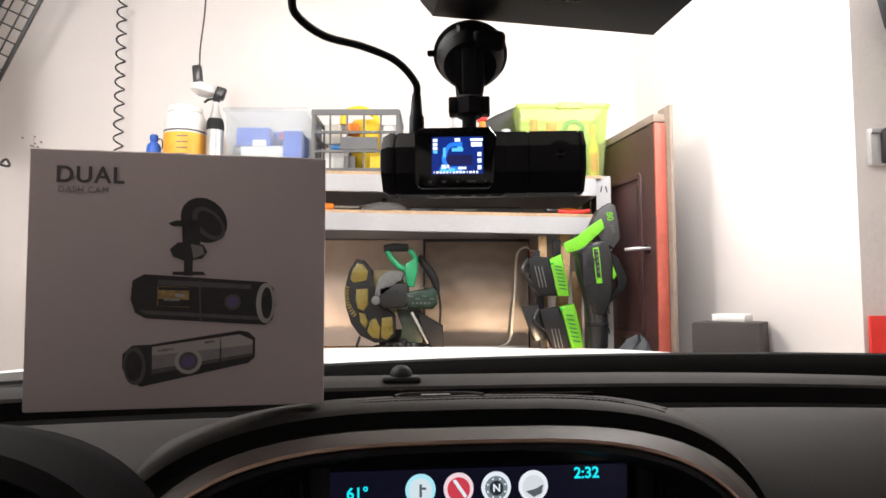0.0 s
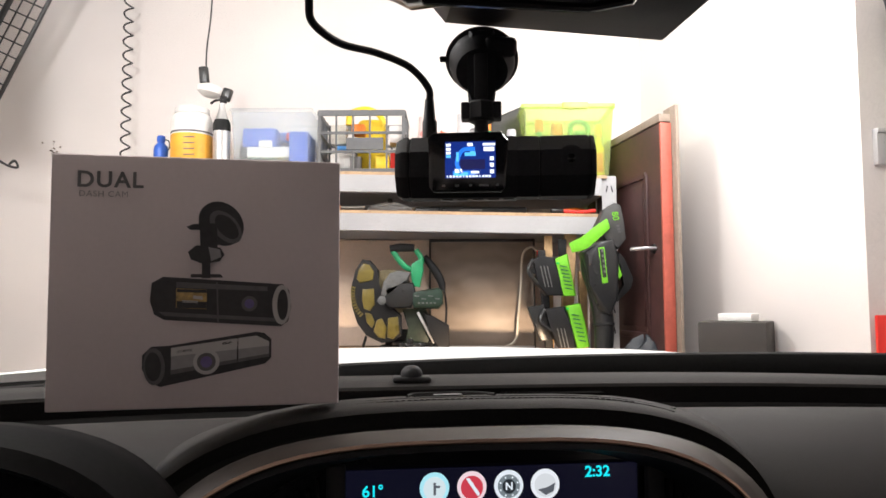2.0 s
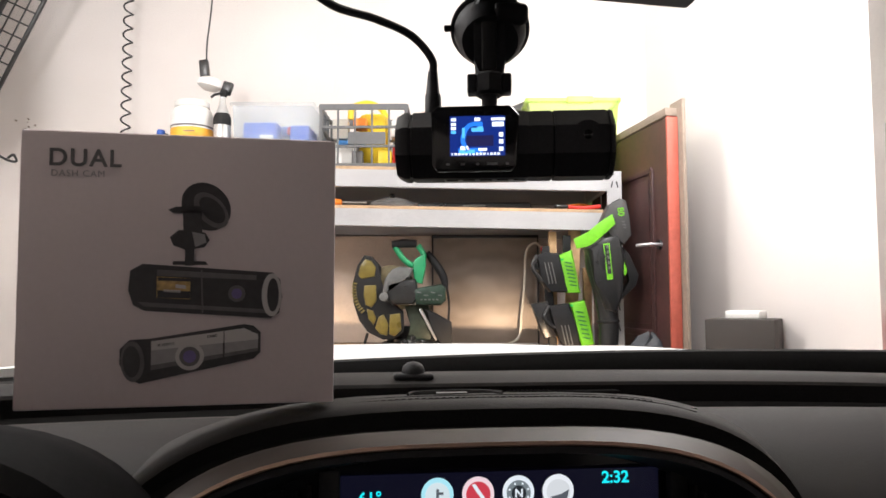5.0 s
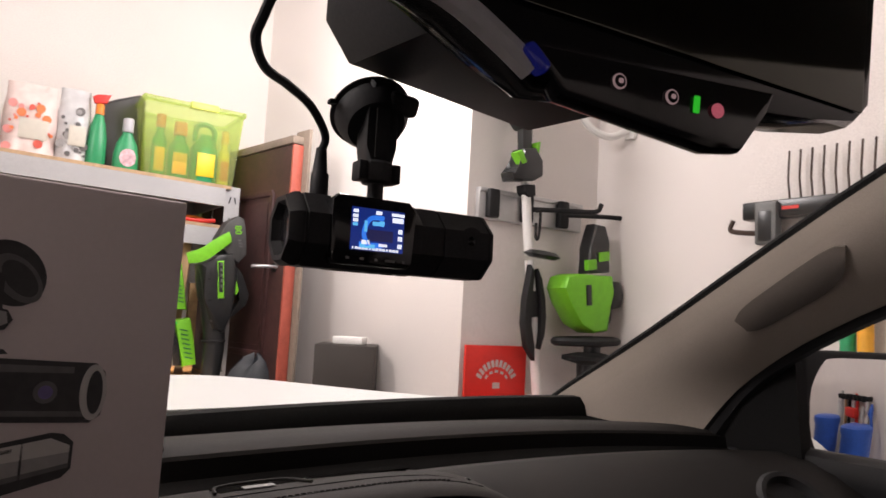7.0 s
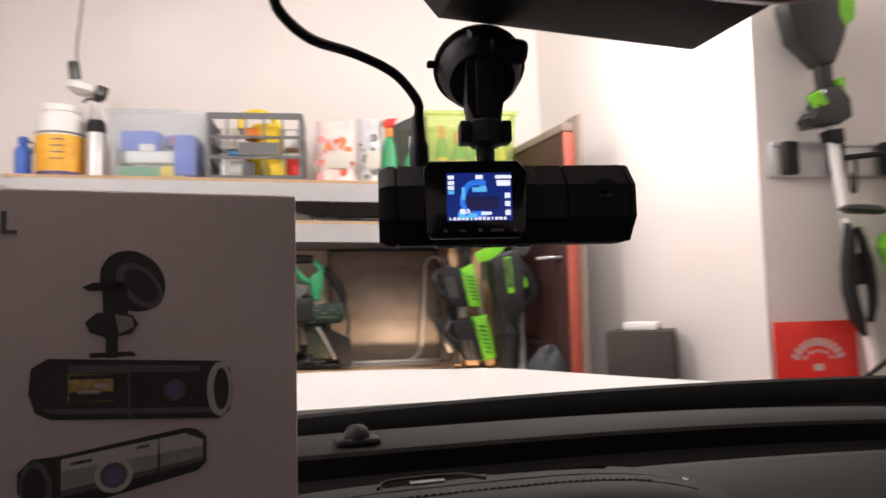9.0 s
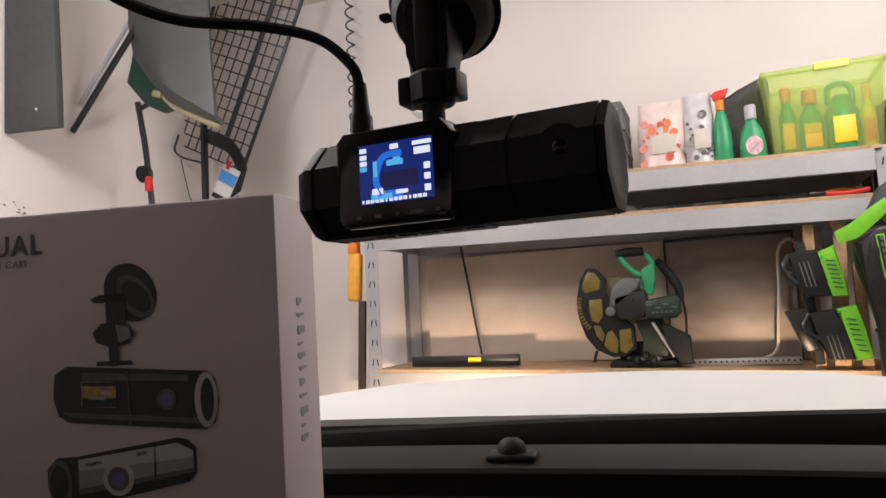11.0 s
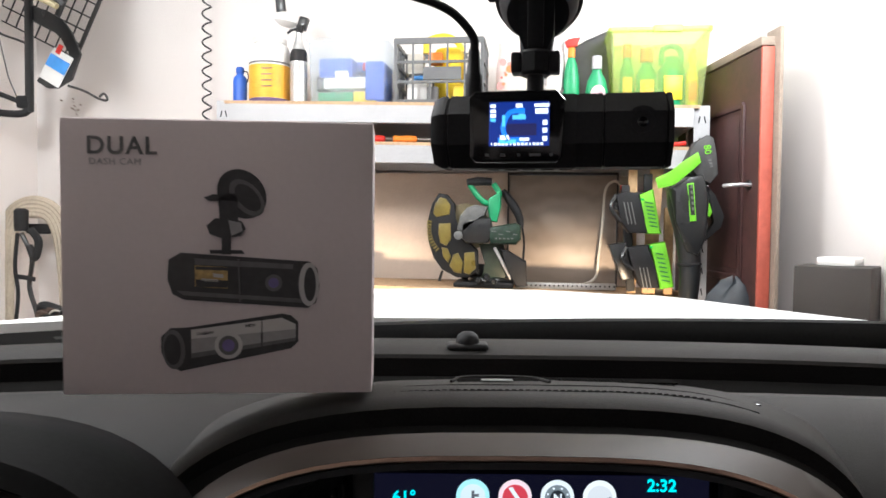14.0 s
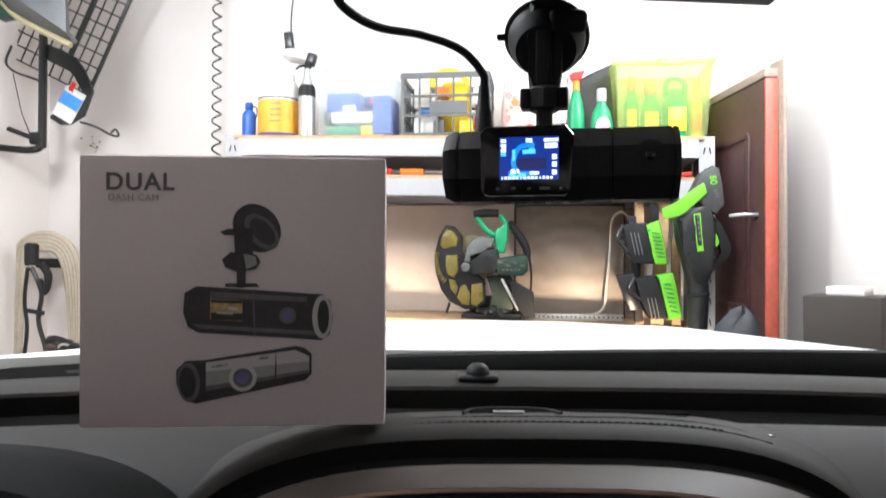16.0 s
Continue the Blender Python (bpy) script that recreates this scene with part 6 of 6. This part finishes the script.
def string_trimmer():
    t = thing("string_trimmer", pose(1.40, 1.95, 1.0), "string trimmer with a white shaft and lime trim, hung upright", "trimmer")

    def slab(name, poly, depth, y, mt, bev=0.005, parent=t, label=""):
        return part(name, prism(poly, depth, pose(0, y, 0), bev=bev), mt, parent, label)

    slab("trigger_house", [(-0.143, 1.194), (0.074, 1.247), (0.058, 1.130), (0.040, 1.086), (0.011, 1.014), (-0.037, 1.004), (-0.118, 1.080)], 0.07, 0.0, GREYTOOL, 0.012, label="dark trigger housing")
    slab("lime_trim", [(0.033, 1.226), (0.089, 1.228), (0.081, 1.146), (0.047, 1.118), (0.028, 1.157)], 0.05, -0.012, LIME, 0.006, label="lime trim")
    slab("shaft_top", [(-0.037, 1.010), (0.011, 1.019), (0.012, 0.937), (-0.030, 0.929)], 0.036, 0.0, GREYTOOL, 0.008, label="black upper shaft")
    slab("coupler", [(-0.049, 0.931), (0.014, 0.945), (0.048, 0.904), (0.051, 0.849), (0.013, 0.827), (-0.084, 0.815), (-0.095, 0.843), (-0.052, 0.868)], 0.07, -0.005, GREYTOOL, 0.012, label="dark coupling block")
    slab("lime_trim", [(-0.079, 0.911), (-0.055, 0.924), (-0.032, 0.884), (-0.050, 0.875)], 0.04, -0.025, LIME, 0.003, label="lime trim")
    slab("lime_trim", [(0.019, 0.965), (0.036, 0.971), (0.030, 0.916), (0.020, 0.926)], 0.04, -0.012, LIME, 0.002, label="lime trim")
    for line, r in (([(0.000, 0.830), (0.030, 0.568)], 0.0165), ([(0.033, 0.552), (0.060, 0.361), (0.093, 0.085), (0.115, -0.084)], 0.0165)):
        part("shaft", tube([(x, 0, z) for x, z in line], r, 12), WHITE, t, "white tubular shaft")
    slab("collar", [(-0.022, 0.810), (0.026, 0.817), (0.031, 0.778), (0.003, 0.768), (-0.018, 0.784)], 0.05, 0.0, BLACK2, 0.005)
    slab("grip_sleeve", [(0.024, 0.444), (0.064, 0.447), (0.071, 0.355), (0.032, 0.353)], 0.044, 0.0, BLACK2, 0.008, label="dark grip sleeve")
    plate = [(-0.040, 0.564), (0.074, 0.597), (0.188, 0.582), (0.074, 0.549)]
    part("shoulder_pad", lathe([(0.055, -0.012), (0.076, 0.0), (0.055, 0.013), (0.02, 0.016)], ((plate[0][0] + plate[2][0]) / 2, -0.02, (plate[1][1] + plate[3][1]) / 2), (6, 3, 0), 28, squash=0.7), GREYTOOL, t, "dark oval plate")
    slab("side_grip", [(0.017, 0.535), (0.035, 0.509), (0.026, 0.413), (0.022, 0.327), (0.045, 0.249), (0.050, 0.205), (0.011, 0.251), (-0.008, 0.335), (-0.002, 0.411)], 0.03, -0.02, BLACK2, 0.005, label="black curved handle")
    slab("side_grip", [(0.049, 0.523), (0.068, 0.490), (0.086, 0.416), (0.094, 0.357), (0.088, 0.295), (0.074, 0.244), (0.065, 0.249), (0.075, 0.340), (0.066, 0.415)], 0.03, -0.02, BLACK2, 0.004, label="black curved handle")
    part("control_wire", tube(smoothline([(x, -0.02, z) for x, z in [(0.040, 0.722), (0.057, 0.727), (0.059, 0.685), (0.053, 0.630), (0.041, 0.633), (0.041, 0.683)]], 4), 0.005, 6), BLACK2, t)


string_trimmer()


def hung_blower():
    t = thing("blower_head", pose(1.70, 1.90, 1.45), "lime green trimmer motor head hanging from a hook", "power tool")

    def slab(name, poly, depth, y, mt, bev=0.006, parent=t, label=""):
        return part(name, prism(poly, depth, pose(0, y, 0), bev=bev), mt, parent, label)

    slab("neck", [(-0.024, 0.254), (0.028, 0.251), (0.053, 0.196), (0.057, 0.083), (-0.057, 0.069), (-0.046, 0.164)], 0.06, 0.0, GREYTOOL, 0.012, label="dark neck")
    slab("neck_trim", [(-0.007, 0.150), (0.044, 0.159), (0.045, 0.125), (-0.006, 0.116)], 0.02, -0.026, LIME, 0.003)
    slab("neck_trim", [(-0.069, 0.117), (-0.022, 0.124), (-0.017, 0.088), (-0.064, 0.080)], 0.02, -0.026, LIME, 0.004)
    cowl = slab("cowl", [(-0.171, 0.052), (-0.133, 0.064), (0.051, 0.069), (0.050, 0.010), (0.033, -0.132), (-0.036, -0.141), (-0.099, -0.115), (-0.158, -0.044), (-0.186, 0.010)], 0.11, 0.0, LIME, 0.018, label="lime green cowl")
    slab("badge", [(-0.092, 0.027), (-0.068, 0.029), (-0.062, -0.043), (-0.086, -0.045)], 0.004, -0.057, GREYTOOL, 0.001, cowl)
    slab("motor", [(0.055, 0.053), (0.111, 0.052), (0.129, 0.001), (0.118, -0.043), (0.065, -0.055)], 0.09, 0.01, GREYTOOL, 0.012, label="dark motor")
    slab("side", [(0.032, -0.032), (0.075, -0.043), (0.073, -0.093), (0.039, -0.135), (0.014, -0.135)], 0.08, 0.01, GREYTOOL, 0.010)


hung_blower()


def garden_edger():
    t = thing("edger", pose(1.70, 1.88, 1.0), "dark ring-guarded trimmer head on a grey pole", "garden tool")
    (x0, z0), (x1, z1), (x2, z2), (x3, z3) = [(-0.197, 0.280), (0.106, 0.287), (-0.140, 0.220), (0.086, 0.222)]
    pole = [(-0.019, 0.214), (0.009, -0.338)]
    part("pole", tube([(pole[0][0], 0.03, pole[0][1]), (pole[1][0], 0.03, -1.0)], 0.03, 12), GREYTOOL, t)
    mid, r = (x0 + x1) / 2, (x1 - x0) / 2
    ring = [(mid + (r - 0.014) * math.cos(a), 0.07 * math.sin(a), z0 + 0.004 * math.cos(a)) for a in (2 * math.pi * i / 28 for i in range(29))]
    part("ring_guard", tube(ring, 0.015, 8), BLACK2, t, "black ring guard")
    part("hub", lathe([(0.03, -0.016), (0.055, -0.010), (0.055, 0.012), (0.03, 0.018)], (mid + 0.035, 0, z0 - 0.004), n=24, squash=0.9), BLACK2, t)
    part("lower_disc", lathe([(0.04, -0.022), ((x3 - x2) / 2, -0.006), ((x3 - x2) / 2, 0.008), (0.05, 0.02)], ((x2 + x3) / 2, 0, z2), n=28, squash=0.7), BLACK2, t, "black lower disc")
    part("neck", tube([(mid + 0.03, 0.0, z2), (mid + 0.03, 0.0, z0)], 0.03, 12), GREYTOOL, t)


garden_edger()


def red_poster():
    t = thing("red_sign", pose(1.345, PY - 0.03, 1.06), "bright red sign board with white arched writing bars", "sign")
    b = part("board", box((0, 0, 0.095), (0.265, 0.012, 0.19), 0.002), RED, t)
    for k in range(11):
        a = radians(150 - 12 * k)
        part("writing_bar", box((0.085 * math.cos(a), -0.0068, 0.045 + 0.085 * math.sin(a)), (0.012, 0.001, 0.024), 0, (0, 90 - math.degrees(a), 0)), INKLIGHT, b)
        if k % 2:
            part("writing_bar", box((0.058 * math.cos(a), -0.0068, 0.045 + 0.058 * math.sin(a)), (0.014, 0.001, 0.009), 0, (0, 90 - math.degrees(a), 0)), INKLIGHT, b)
    part("writing_bar", box((0, -0.0068, 0.055), (0.03, 0.001, 0.02)), INKLIGHT, b)
    c = thing("red_case", pose(1.345, PY - 0.14, 0.0), "tall red cabinet under the sign", "cabinet")
    part("body", box((0, 0.0, 0.52), (0.27, 0.20, 1.04), 0.01), RED, c)


red_poster()


def white_hooks():
    t = thing("wall_hook", pose(1.83, 1.86, 2.12), "white plastic bicycle hook fixed to the wall", "hook")
    part("plate", box((0.0, 0, 0), (0.02, 0.05, 0.16), 0.006), WHITE, t)
    part("arm", tube(smoothline([(-0.01, 0.0, -0.04), (-0.08, 0.02, -0.08), (-0.15, 0.05, -0.06), (-0.18, 0.08, 0.0), (-0.15, 0.10, 0.05)], 5), 0.014, 8), WHITE, t)
    t2 = thing("wall_hook", pose(1.83, 1.70, 2.12), "white plastic cord cleat fixed to the wall", "hook")
    part("plate", box((-0.01, 0, 0.02), (0.02, 0.06, 0.18), 0.006), WHITE, t2)
    part("arm", box((-0.03, 0, -0.05), (0.04, 0.08, 0.05), 0.012), WHITE, t2)


white_hooks()


def fork_rack():
    """Garden rake head on a wall bracket: a row of thin tines above a steel bar."""
    t = thing("garden_rake", pose(1.80, 1.20, 1.70), "steel rake head with thin upright tines, hung on the wall", "rake")
    part("bar", box((0, -0.12, 0.012), (0.045, 0.56, 0.055), 0.006), GREYTOOL, t, "dark steel bar")
    for k in range(15):
        part("tine", tube([(0, 0.02 - 0.034 * k, 0.04), (-0.006, 0.022 - 0.0342 * k, 0.10), (0.0, 0.022 - 0.0345 * k, 0.185)], 0.0032, 6), RUST, t, "thin brown tine")
    br = part("bracket", box((-0.02, 0.075, -0.03), (0.036, 0.07, 0.13), 0.008), TOOLMID, t, "grey bracket")
    part("bracket_hole", box((-0.0385, 0.075, -0.04), (0.002, 0.042, 0.09), 0.0008), GREYTOOL, br)
    part("red_mark", box((-0.0235, 0.005, 0.012), (0.002, 0.05, 0.01)), RED, t)
    part("hook", tube(smoothline([(-0.02, 0.09, -0.06), (-0.03, 0.15, -0.055), (-0.035, 0.19, -0.045), (-0.035, 0.18, -0.015)], 4), 0.008, 6), RUST, t)


fork_rack()


def handle_pole(x, y, h, mt, mt2, label):
    t = thing("garden_stake", pose(x, y, 0), label, "stake")
    part("pole", tube([(0, 0, 0), (0, 0, h)], 0.02, 10), mt, t)
    part("sleeve", tube([(0, 0, h * 0.93), (0, 0, h + 0.002)], 0.022, 10), mt2, t)


handle_pole(1.78, 1.045, 1.62, GREEN, GREEN, "green garden stake leaning on the wall")
handle_pole(1.78, 1.0, 1.60, LABELOR, ORANGE, "orange tool handle leaning on the wall")
# tools along the east wall behind the car
for y, z, c, lab in ((-0.56, 1.16, BLUE, "blue handled broom"), (-0.64, 1.20, WHITE, "white handled mop"), (-0.72, 1.14, ALU, "grey handled hoe"), (-0.79, 1.22, RED, "red handled rake"), (-0.86, 1.18, WHITE, "white handled brush"), (-0.93, 1.21, BLACK2, "black handled spade"), (-1.0, 1.17, PINE, "wooden handled fork"), (-1.08, 1.23, ALU, "grey handled shovel"), (-1.16, 1.15, WHITE, "white handled squeegee")):
    b = thing("broom", pose(1.74, y, 0), lab + " standing against the wall", "broom")
    part("pole", tube([(0, 0, 0.1), (0.05, 0, z)], 0.016, 8), c, b)
    part("head", box((0, 0, 0.05), (0.08, 0.06, 0.10), 0.02), BLACK2, b)
rk = thing("tool_rack", pose(1.80, -0.85, 1.19), "black wall rail holding brooms and garden tools", "tool rack")
part("rail", box((0, 0, 0), (0.05, 0.5, 0.03), 0.006), BLACK2, rk)
for k in range(7):
    part("clip", box((-0.04, -0.21 + 0.07 * k, 0), (0.05, 0.025, 0.04), 0.006), BLACK, rk)
part("red_holder", box((-0.05, 0.02, -0.10), (0.06, 0.16, 0.06), 0.01), RED, rk, "red plastic holder")
for y, c in ((-0.98, BLUE), (-0.46, BLUE)):
    b = thing("barrel", pose(1.58, y, 0), "blue plastic bin standing against the wall", "bin")
    part("body", lathe([(0.08, 0), (0.09, 0.02), (0.11, 1.0), (0.12, 1.02), (0.12, 1.05), (0.10, 1.06)], n=24), c, b)

# ---- the north-west corner ----
def coiled_lead():
    t = thing("coiled_air_hose", pose(-1.60, 3.40, 1.75), "dark coiled air hose hanging from the ceiling", "hose")
    pts = []
    n = 23
    for i in range(n * 10 + 1):
        a = 2 * math.pi * i / 10
        f = i / (n * 10)
        z = 0.09 * f / 0.26 if f < 0.26 else 0.09 + 1.21 * (f - 0.26) / 0.74
        pts.append((0.022 * math.cos(a), 0.022 * math.sin(a), z))
    part("coil", tube(pts, 0.0045, 6), GREYTOOL, t)
    part("fitting", tube([(0.02, 0, 0.0), (0.02, 0, -0.03), (0.10, -0.02, 0.02)], 0.008, 8), GREYTOOL, t)


coiled_lead()


def wire_rack():
    """Sloping wire panel with a stout frame."""
    top, foot = Vector((-1.80, 3.2, 2.90)), Vector((-2.19, 3.2, 2.08))
    t = thing("wire_panel", pose(-2.0, 3.2, 2.0), "black welded wire panel hung aslant in the corner", "wire panel")
    o = Vector((-2.0, 3.2, 2.0))
    along = (top - foot).normalized()
    across = Vector((-along.z, 0.12, along.x)).normalized()
    L, W = 1.15, 0.62
    P = lambda a, b: foot + along * a + across * b - o
    part("edge_bar", tube([P(0, 0), P(L, 0)], 0.010, 8), WIRE, t, "stout black edge bar")
    part("edge_bar", tube([P(0.12, 0.19), P(L, 0.19)], 0.014, 8), WIRE, t, "stout black edge bar")
    part("edge_bar", tube([P(0.05, W), P(L, W)], 0.010, 8), WIRE, t)
    for k in range(17):
        part("cross_wire", tube([P(0.05 + 0.068 * k, 0), P(0.05 + 0.068 * k, W)], 0.0042, 5), WIRE, t)
    for k in range(1, 10):
        part("long_wire", tube([P(0.05, 0.065 * k), P(L, 0.065 * k)], 0.0042, 5), WIRE, t)


wire_rack()


def wall_bracket():
    t = thing("bike_bracket", pose(-2.38, 3.16, 1.87), "black folding wall bracket with stickers, holding a coil hook", "bracket")
    part("upright", box((0.0, 0, 0.27), (0.034, 0.03, 0.56), 0.008), GREYTOOL, t)
    part("arm", tube(smoothline([(0.0, 0, 0.04), (-0.01, 0, 0.0), (-0.06, -0.02, -0.02), (-0.28, -0.05, 0.0)], 5), 0.018, 8), BLACK2, t)
    part("arm", tube([(-0.02, 0, 0.03), (-0.16, -0.03, 0.085)], 0.012, 8), BLACK2, t)
    part("knuckle", box((-0.03, 0, 0.04), (0.06, 0.04, 0.06), 0.01), BLACK2, t)
    part("gusset", prism([(0.012, 0.50), (0.012, 0.43), (0.13, 0.375), (0.165, 0.345), (0.21, 0.265), (0.185, 0.20), (0.125, 0.145), (0.06, 0.17), (0.035, 0.14), (0.09, 0.105), (0.14, 0.105), (0.215, 0.145), (0.262, 0.265), (0.215, 0.37), (0.17, 0.43), (0.09, 0.475)], 0.02, pose(0, 0.01, 0), bev=0.003), GREYTOOL, t, "dark steel gusset")
    st = part("sticker", box((0.145, -0.006, 0.20), (0.115, 0.008, 0.16), 0.004, (0, 30, 0)), WHITE, t, "white plastic pouch")
    part("sticker_band", box((0.155, -0.0115, 0.215), (0.112, 0.004, 0.062), 0.001, (0, 30, 0)), BLUELIGHT, t, "bright blue band")
    part("sticker_red", box((0.165, -0.0115, 0.285), (0.025, 0.004, 0.045), 0.001, (0, 30, 0)), RED, t)
    part("hook_rod", tube(smoothline([(0.20, 0, 0.115), (0.28, 0, 0.09), (0.36, 0, 0.05), (0.40, 0, 0.045), (0.385, 0, 0.075), (0.36, 0, 0.06)], 4), 0.006, 6), WIRE, t)
    part("pull_wire", tube([(-0.16, 0, 0.36), (-0.11, 0, 0.16), (-0.06, 0, 0.05)], 0.003, 5), WIRE, t)
    part("loop_wire", tube(smoothline([(-0.17, 0, 0.50), (-0.20, 0, 0.42), (-0.15, 0, 0.37), (-0.04, 0, 0.33), (0.02, 0, 0.30)], 5), 0.006, 6), WIRE, t)


wall_bracket()


def hanging_bins():
    """Two big grey moulded panels hung from the ceiling."""
    t = thing("wheelbarrow_tray", pose(-2.15, 2.6, 2.2), "dark grey plastic barrow tray hung from the ceiling", "tray")
    rows = [[(-0.16, -0.02, 0.80), (-0.05, -0.06, 0.80), (0.12, -0.06, 0.80), (0.30, -0.02, 0.80)], [(-0.15, -0.03, 0.52), (-0.05, -0.08, 0.50), (0.13, -0.09, 0.42), (0.305, -0.03, 0.36)], [(-0.12, -0.03, 0.36), (0.0, -0.07, 0.26), (0.15, -0.08, 0.14), (0.315, -0.02, 0.02)], [(-0.10, 0.04, 0.27), (0.03, 0.02, 0.14), (0.17, 0.02, 0.06), (0.31, 0.04, -0.01)]]
    part("shell", thick(loft(rows), 0.02), GREYBAG, t, "grey moulded shell")
    part("rim", tube(smoothline([(-0.06, 0.05, 0.22), (0.06, 0.03, 0.11), (0.18, 0.02, 0.045), (0.30, 0.03, -0.015)], 5), 0.013, 8), OLIVE, t, "olive worn rim")
    part("green_side", prism([(-0.17, 0.62), (-0.185, 0.37), (-0.235, 0.28), (-0.13, 0.16), (-0.03, 0.107), (0.045, 0.115), (-0.05, 0.24), (-0.06, 0.62)], 0.05, pose(0, 0.06, 0), bev=0.012), DKGREEN, t, "dark green end panel")
    part("latch", box((-0.035, 0.02, 0.185), (0.05, 0.02, 0.03), 0.006, (0, 20, 0)), OLIVE, t)
    part("leg", tube([(-0.23, 0.1, 0.20), (-0.20, 0.11, 0.0), (-0.17, 0.12, -0.30)], 0.014, 8), GREYTOOL, t)
    part("leg_stay", tube([(-0.10, 0.08, 0.19), (-0.23, 0.1, 0.16)], 0.012, 8), GREYTOOL, t)
    part("foot_wheel", lathe([(0.02, -0.02), (0.04, -0.015), (0.04, 0.015), (0.02, 0.02)], (-0.195, 0.10, -0.15), (0, 90, 0), 16), BLACK2, t)
    part("foot_guard", box((-0.17, 0.10, -0.20), (0.03, 0.03, 0.07), 0.008), RED, t)
    part("hanger", tube([(0.0, 0.0, 0.72), (0.0, 0.05, 0.88)], 0.012, 6), WIRE, t)
    b = thing("hanging_sheet", pose(-2.42, 2.2, 2.15), "black plastic sheet hung from the ceiling", "sheet")
    part("sheet", prism([(-0.17, 0.02), (0.14, 0.0), (0.13, 0.2), (0.10, 0.85), (-0.17, 0.85)], 0.03, bev=0.005), DARKGREY, b)
    part("rivet", lathe([(0.006, 0), (0.004, 0.004)], (0.02, -0.016, 0.09), (90, 0, 0), 8), WHITE, b)
    part("hanger", tube([(0.0, 0.0, 0.84), (0.0, 0.0, 0.95)], 0.01, 6), WIRE, b)
    p = thing("steel_strut", pose(-2.3, 2.5, 2.50), "dark steel strut running aslant behind the tray", "strut")
    part("bar", tube([(0.12, 0.06, 0.26), (-0.27, 0.0, -0.26)], 0.014, 8), GREYTOOL, p)
    part("bar", tube([(0.02, 0.08, 0.26), (-0.28, 0.05, -0.12)], 0.010, 8), STRIP, p)


hanging_bins()


def hose_coil():
    t = thing("hose_coil", pose(-2.45, 3.28, 0), "tan rubber hose hung in loops with a black nozzle", "hose")
    for k in range(5):
        w, h = 0.13 + 0.02 * k, 0.02 * k
        pts = smoothline([(-w, -0.02 * k, 0.35), (-w - 0.01, -0.01 * k, 0.9), (-w * 0.8, 0, 1.30 + h * 0.5), (0, 0, 1.37 + h), (w * 0.8, 0, 1.30 + h * 0.5), (w + 0.02, -0.01 * k, 0.95), (w + 0.03, -0.02 * k, 0.35)], 6)
        part("loop", tube(pts, 0.017, 8), HOSE, t, "tan hose loop")
    part("hanger", box((0.0, 0.06, 1.30), (0.16, 0.06, 0.05), 0.01), BLACK2, t)
    part("nozzle", lathe([(0.028, 0), (0.032, 0.02), (0.032, 0.10), (0.02, 0.11)], (0.02, -0.12, 1.29), n=16), BLACK2, t, "black nozzle")
    part("trigger", tube(smoothline([(0.07, -0.12, 1.30), (0.11, -0.12, 1.24), (0.09, -0.12, 1.16), (0.06, -0.12, 1.22)], 5), 0.018, 8), BLACK2, t)
    part("strap", tube(smoothline([(0.02, -0.12, 1.28), (0.075, -0.12, 1.16), (0.06, -0.12, 1.02), (0.10, -0.12, 0.88), (0.08, -0.12, 0.78)], 5), 0.011, 6), GREYTOOL, t)
    part("strap", tube(smoothline([(0.00, -0.12, 1.28), (-0.015, -0.12, 1.12), (0.0, -0.12, 0.98), (-0.02, -0.12, 0.80)], 5), 0.009, 6), BLACK2, t)
    part("buckle", box((0.04, -0.125, 1.065), (0.11, 0.012, 0.022), 0.004, (0, 8, 0)), BLACK2, t)
    s = thing("bundle", pose(-2.12, 3.12, 0.0), "dark bundled cover with pale straps lying on a stool", "bundle")
    part("stool", box((0, 0, 0.42), (0.24, 0.2, 0.84), 0.01), GREYTOOL, s)
    rng = random.Random(11)
    for k in range(9):
        x0, z0 = rng.uniform(-0.10, 0.08), 0.86 + rng.uniform(0.0, 0.07)
        part("fold", tube(smoothline([(x0 - 0.05, -0.05, z0 - 0.02), (x0, -0.08 - 0.004 * k, z0 + 0.02), (x0 + 0.06, -0.05, z0 - 0.01)], 5), 0.016 + 0.006 * rng.random(), 8), (GREYTOOL, RUST, BLACK2)[k % 3], s)
    part("strap", tube(smoothline([(-0.09, -0.09, 0.88), (-0.03, -0.11, 0.93), (0.05, -0.10, 0.90)], 5), 0.005, 6), CREAM, s, "pale cord")


hose_coil()


def yellow_sprayer():
    t = thing("hand_saw", pose(-1.425, 3.02, 0.95), "orange handled pruning pole hung beside the shelving", "garden tool")
    part("handle", box((0, 0, 0.56), (0.06, 0.05, 0.22), 0.014, (0, 4, 0), seg=3), LABELOR, t, "orange handle")
    part("grip", box((0.0, 0, 0.70), (0.05, 0.045, 0.08), 0.012), ORANGE, t)
    part("blade", box((0.02, 0.0, 0.22), (0.035, 0.02, 0.46), 0.005, (0, 3, 0)), RUST, t)
    part("foot", box((0.02, 0, 0.03), (0.06, 0.03, 0.05), 0.008), RED, t)


yellow_sprayer()
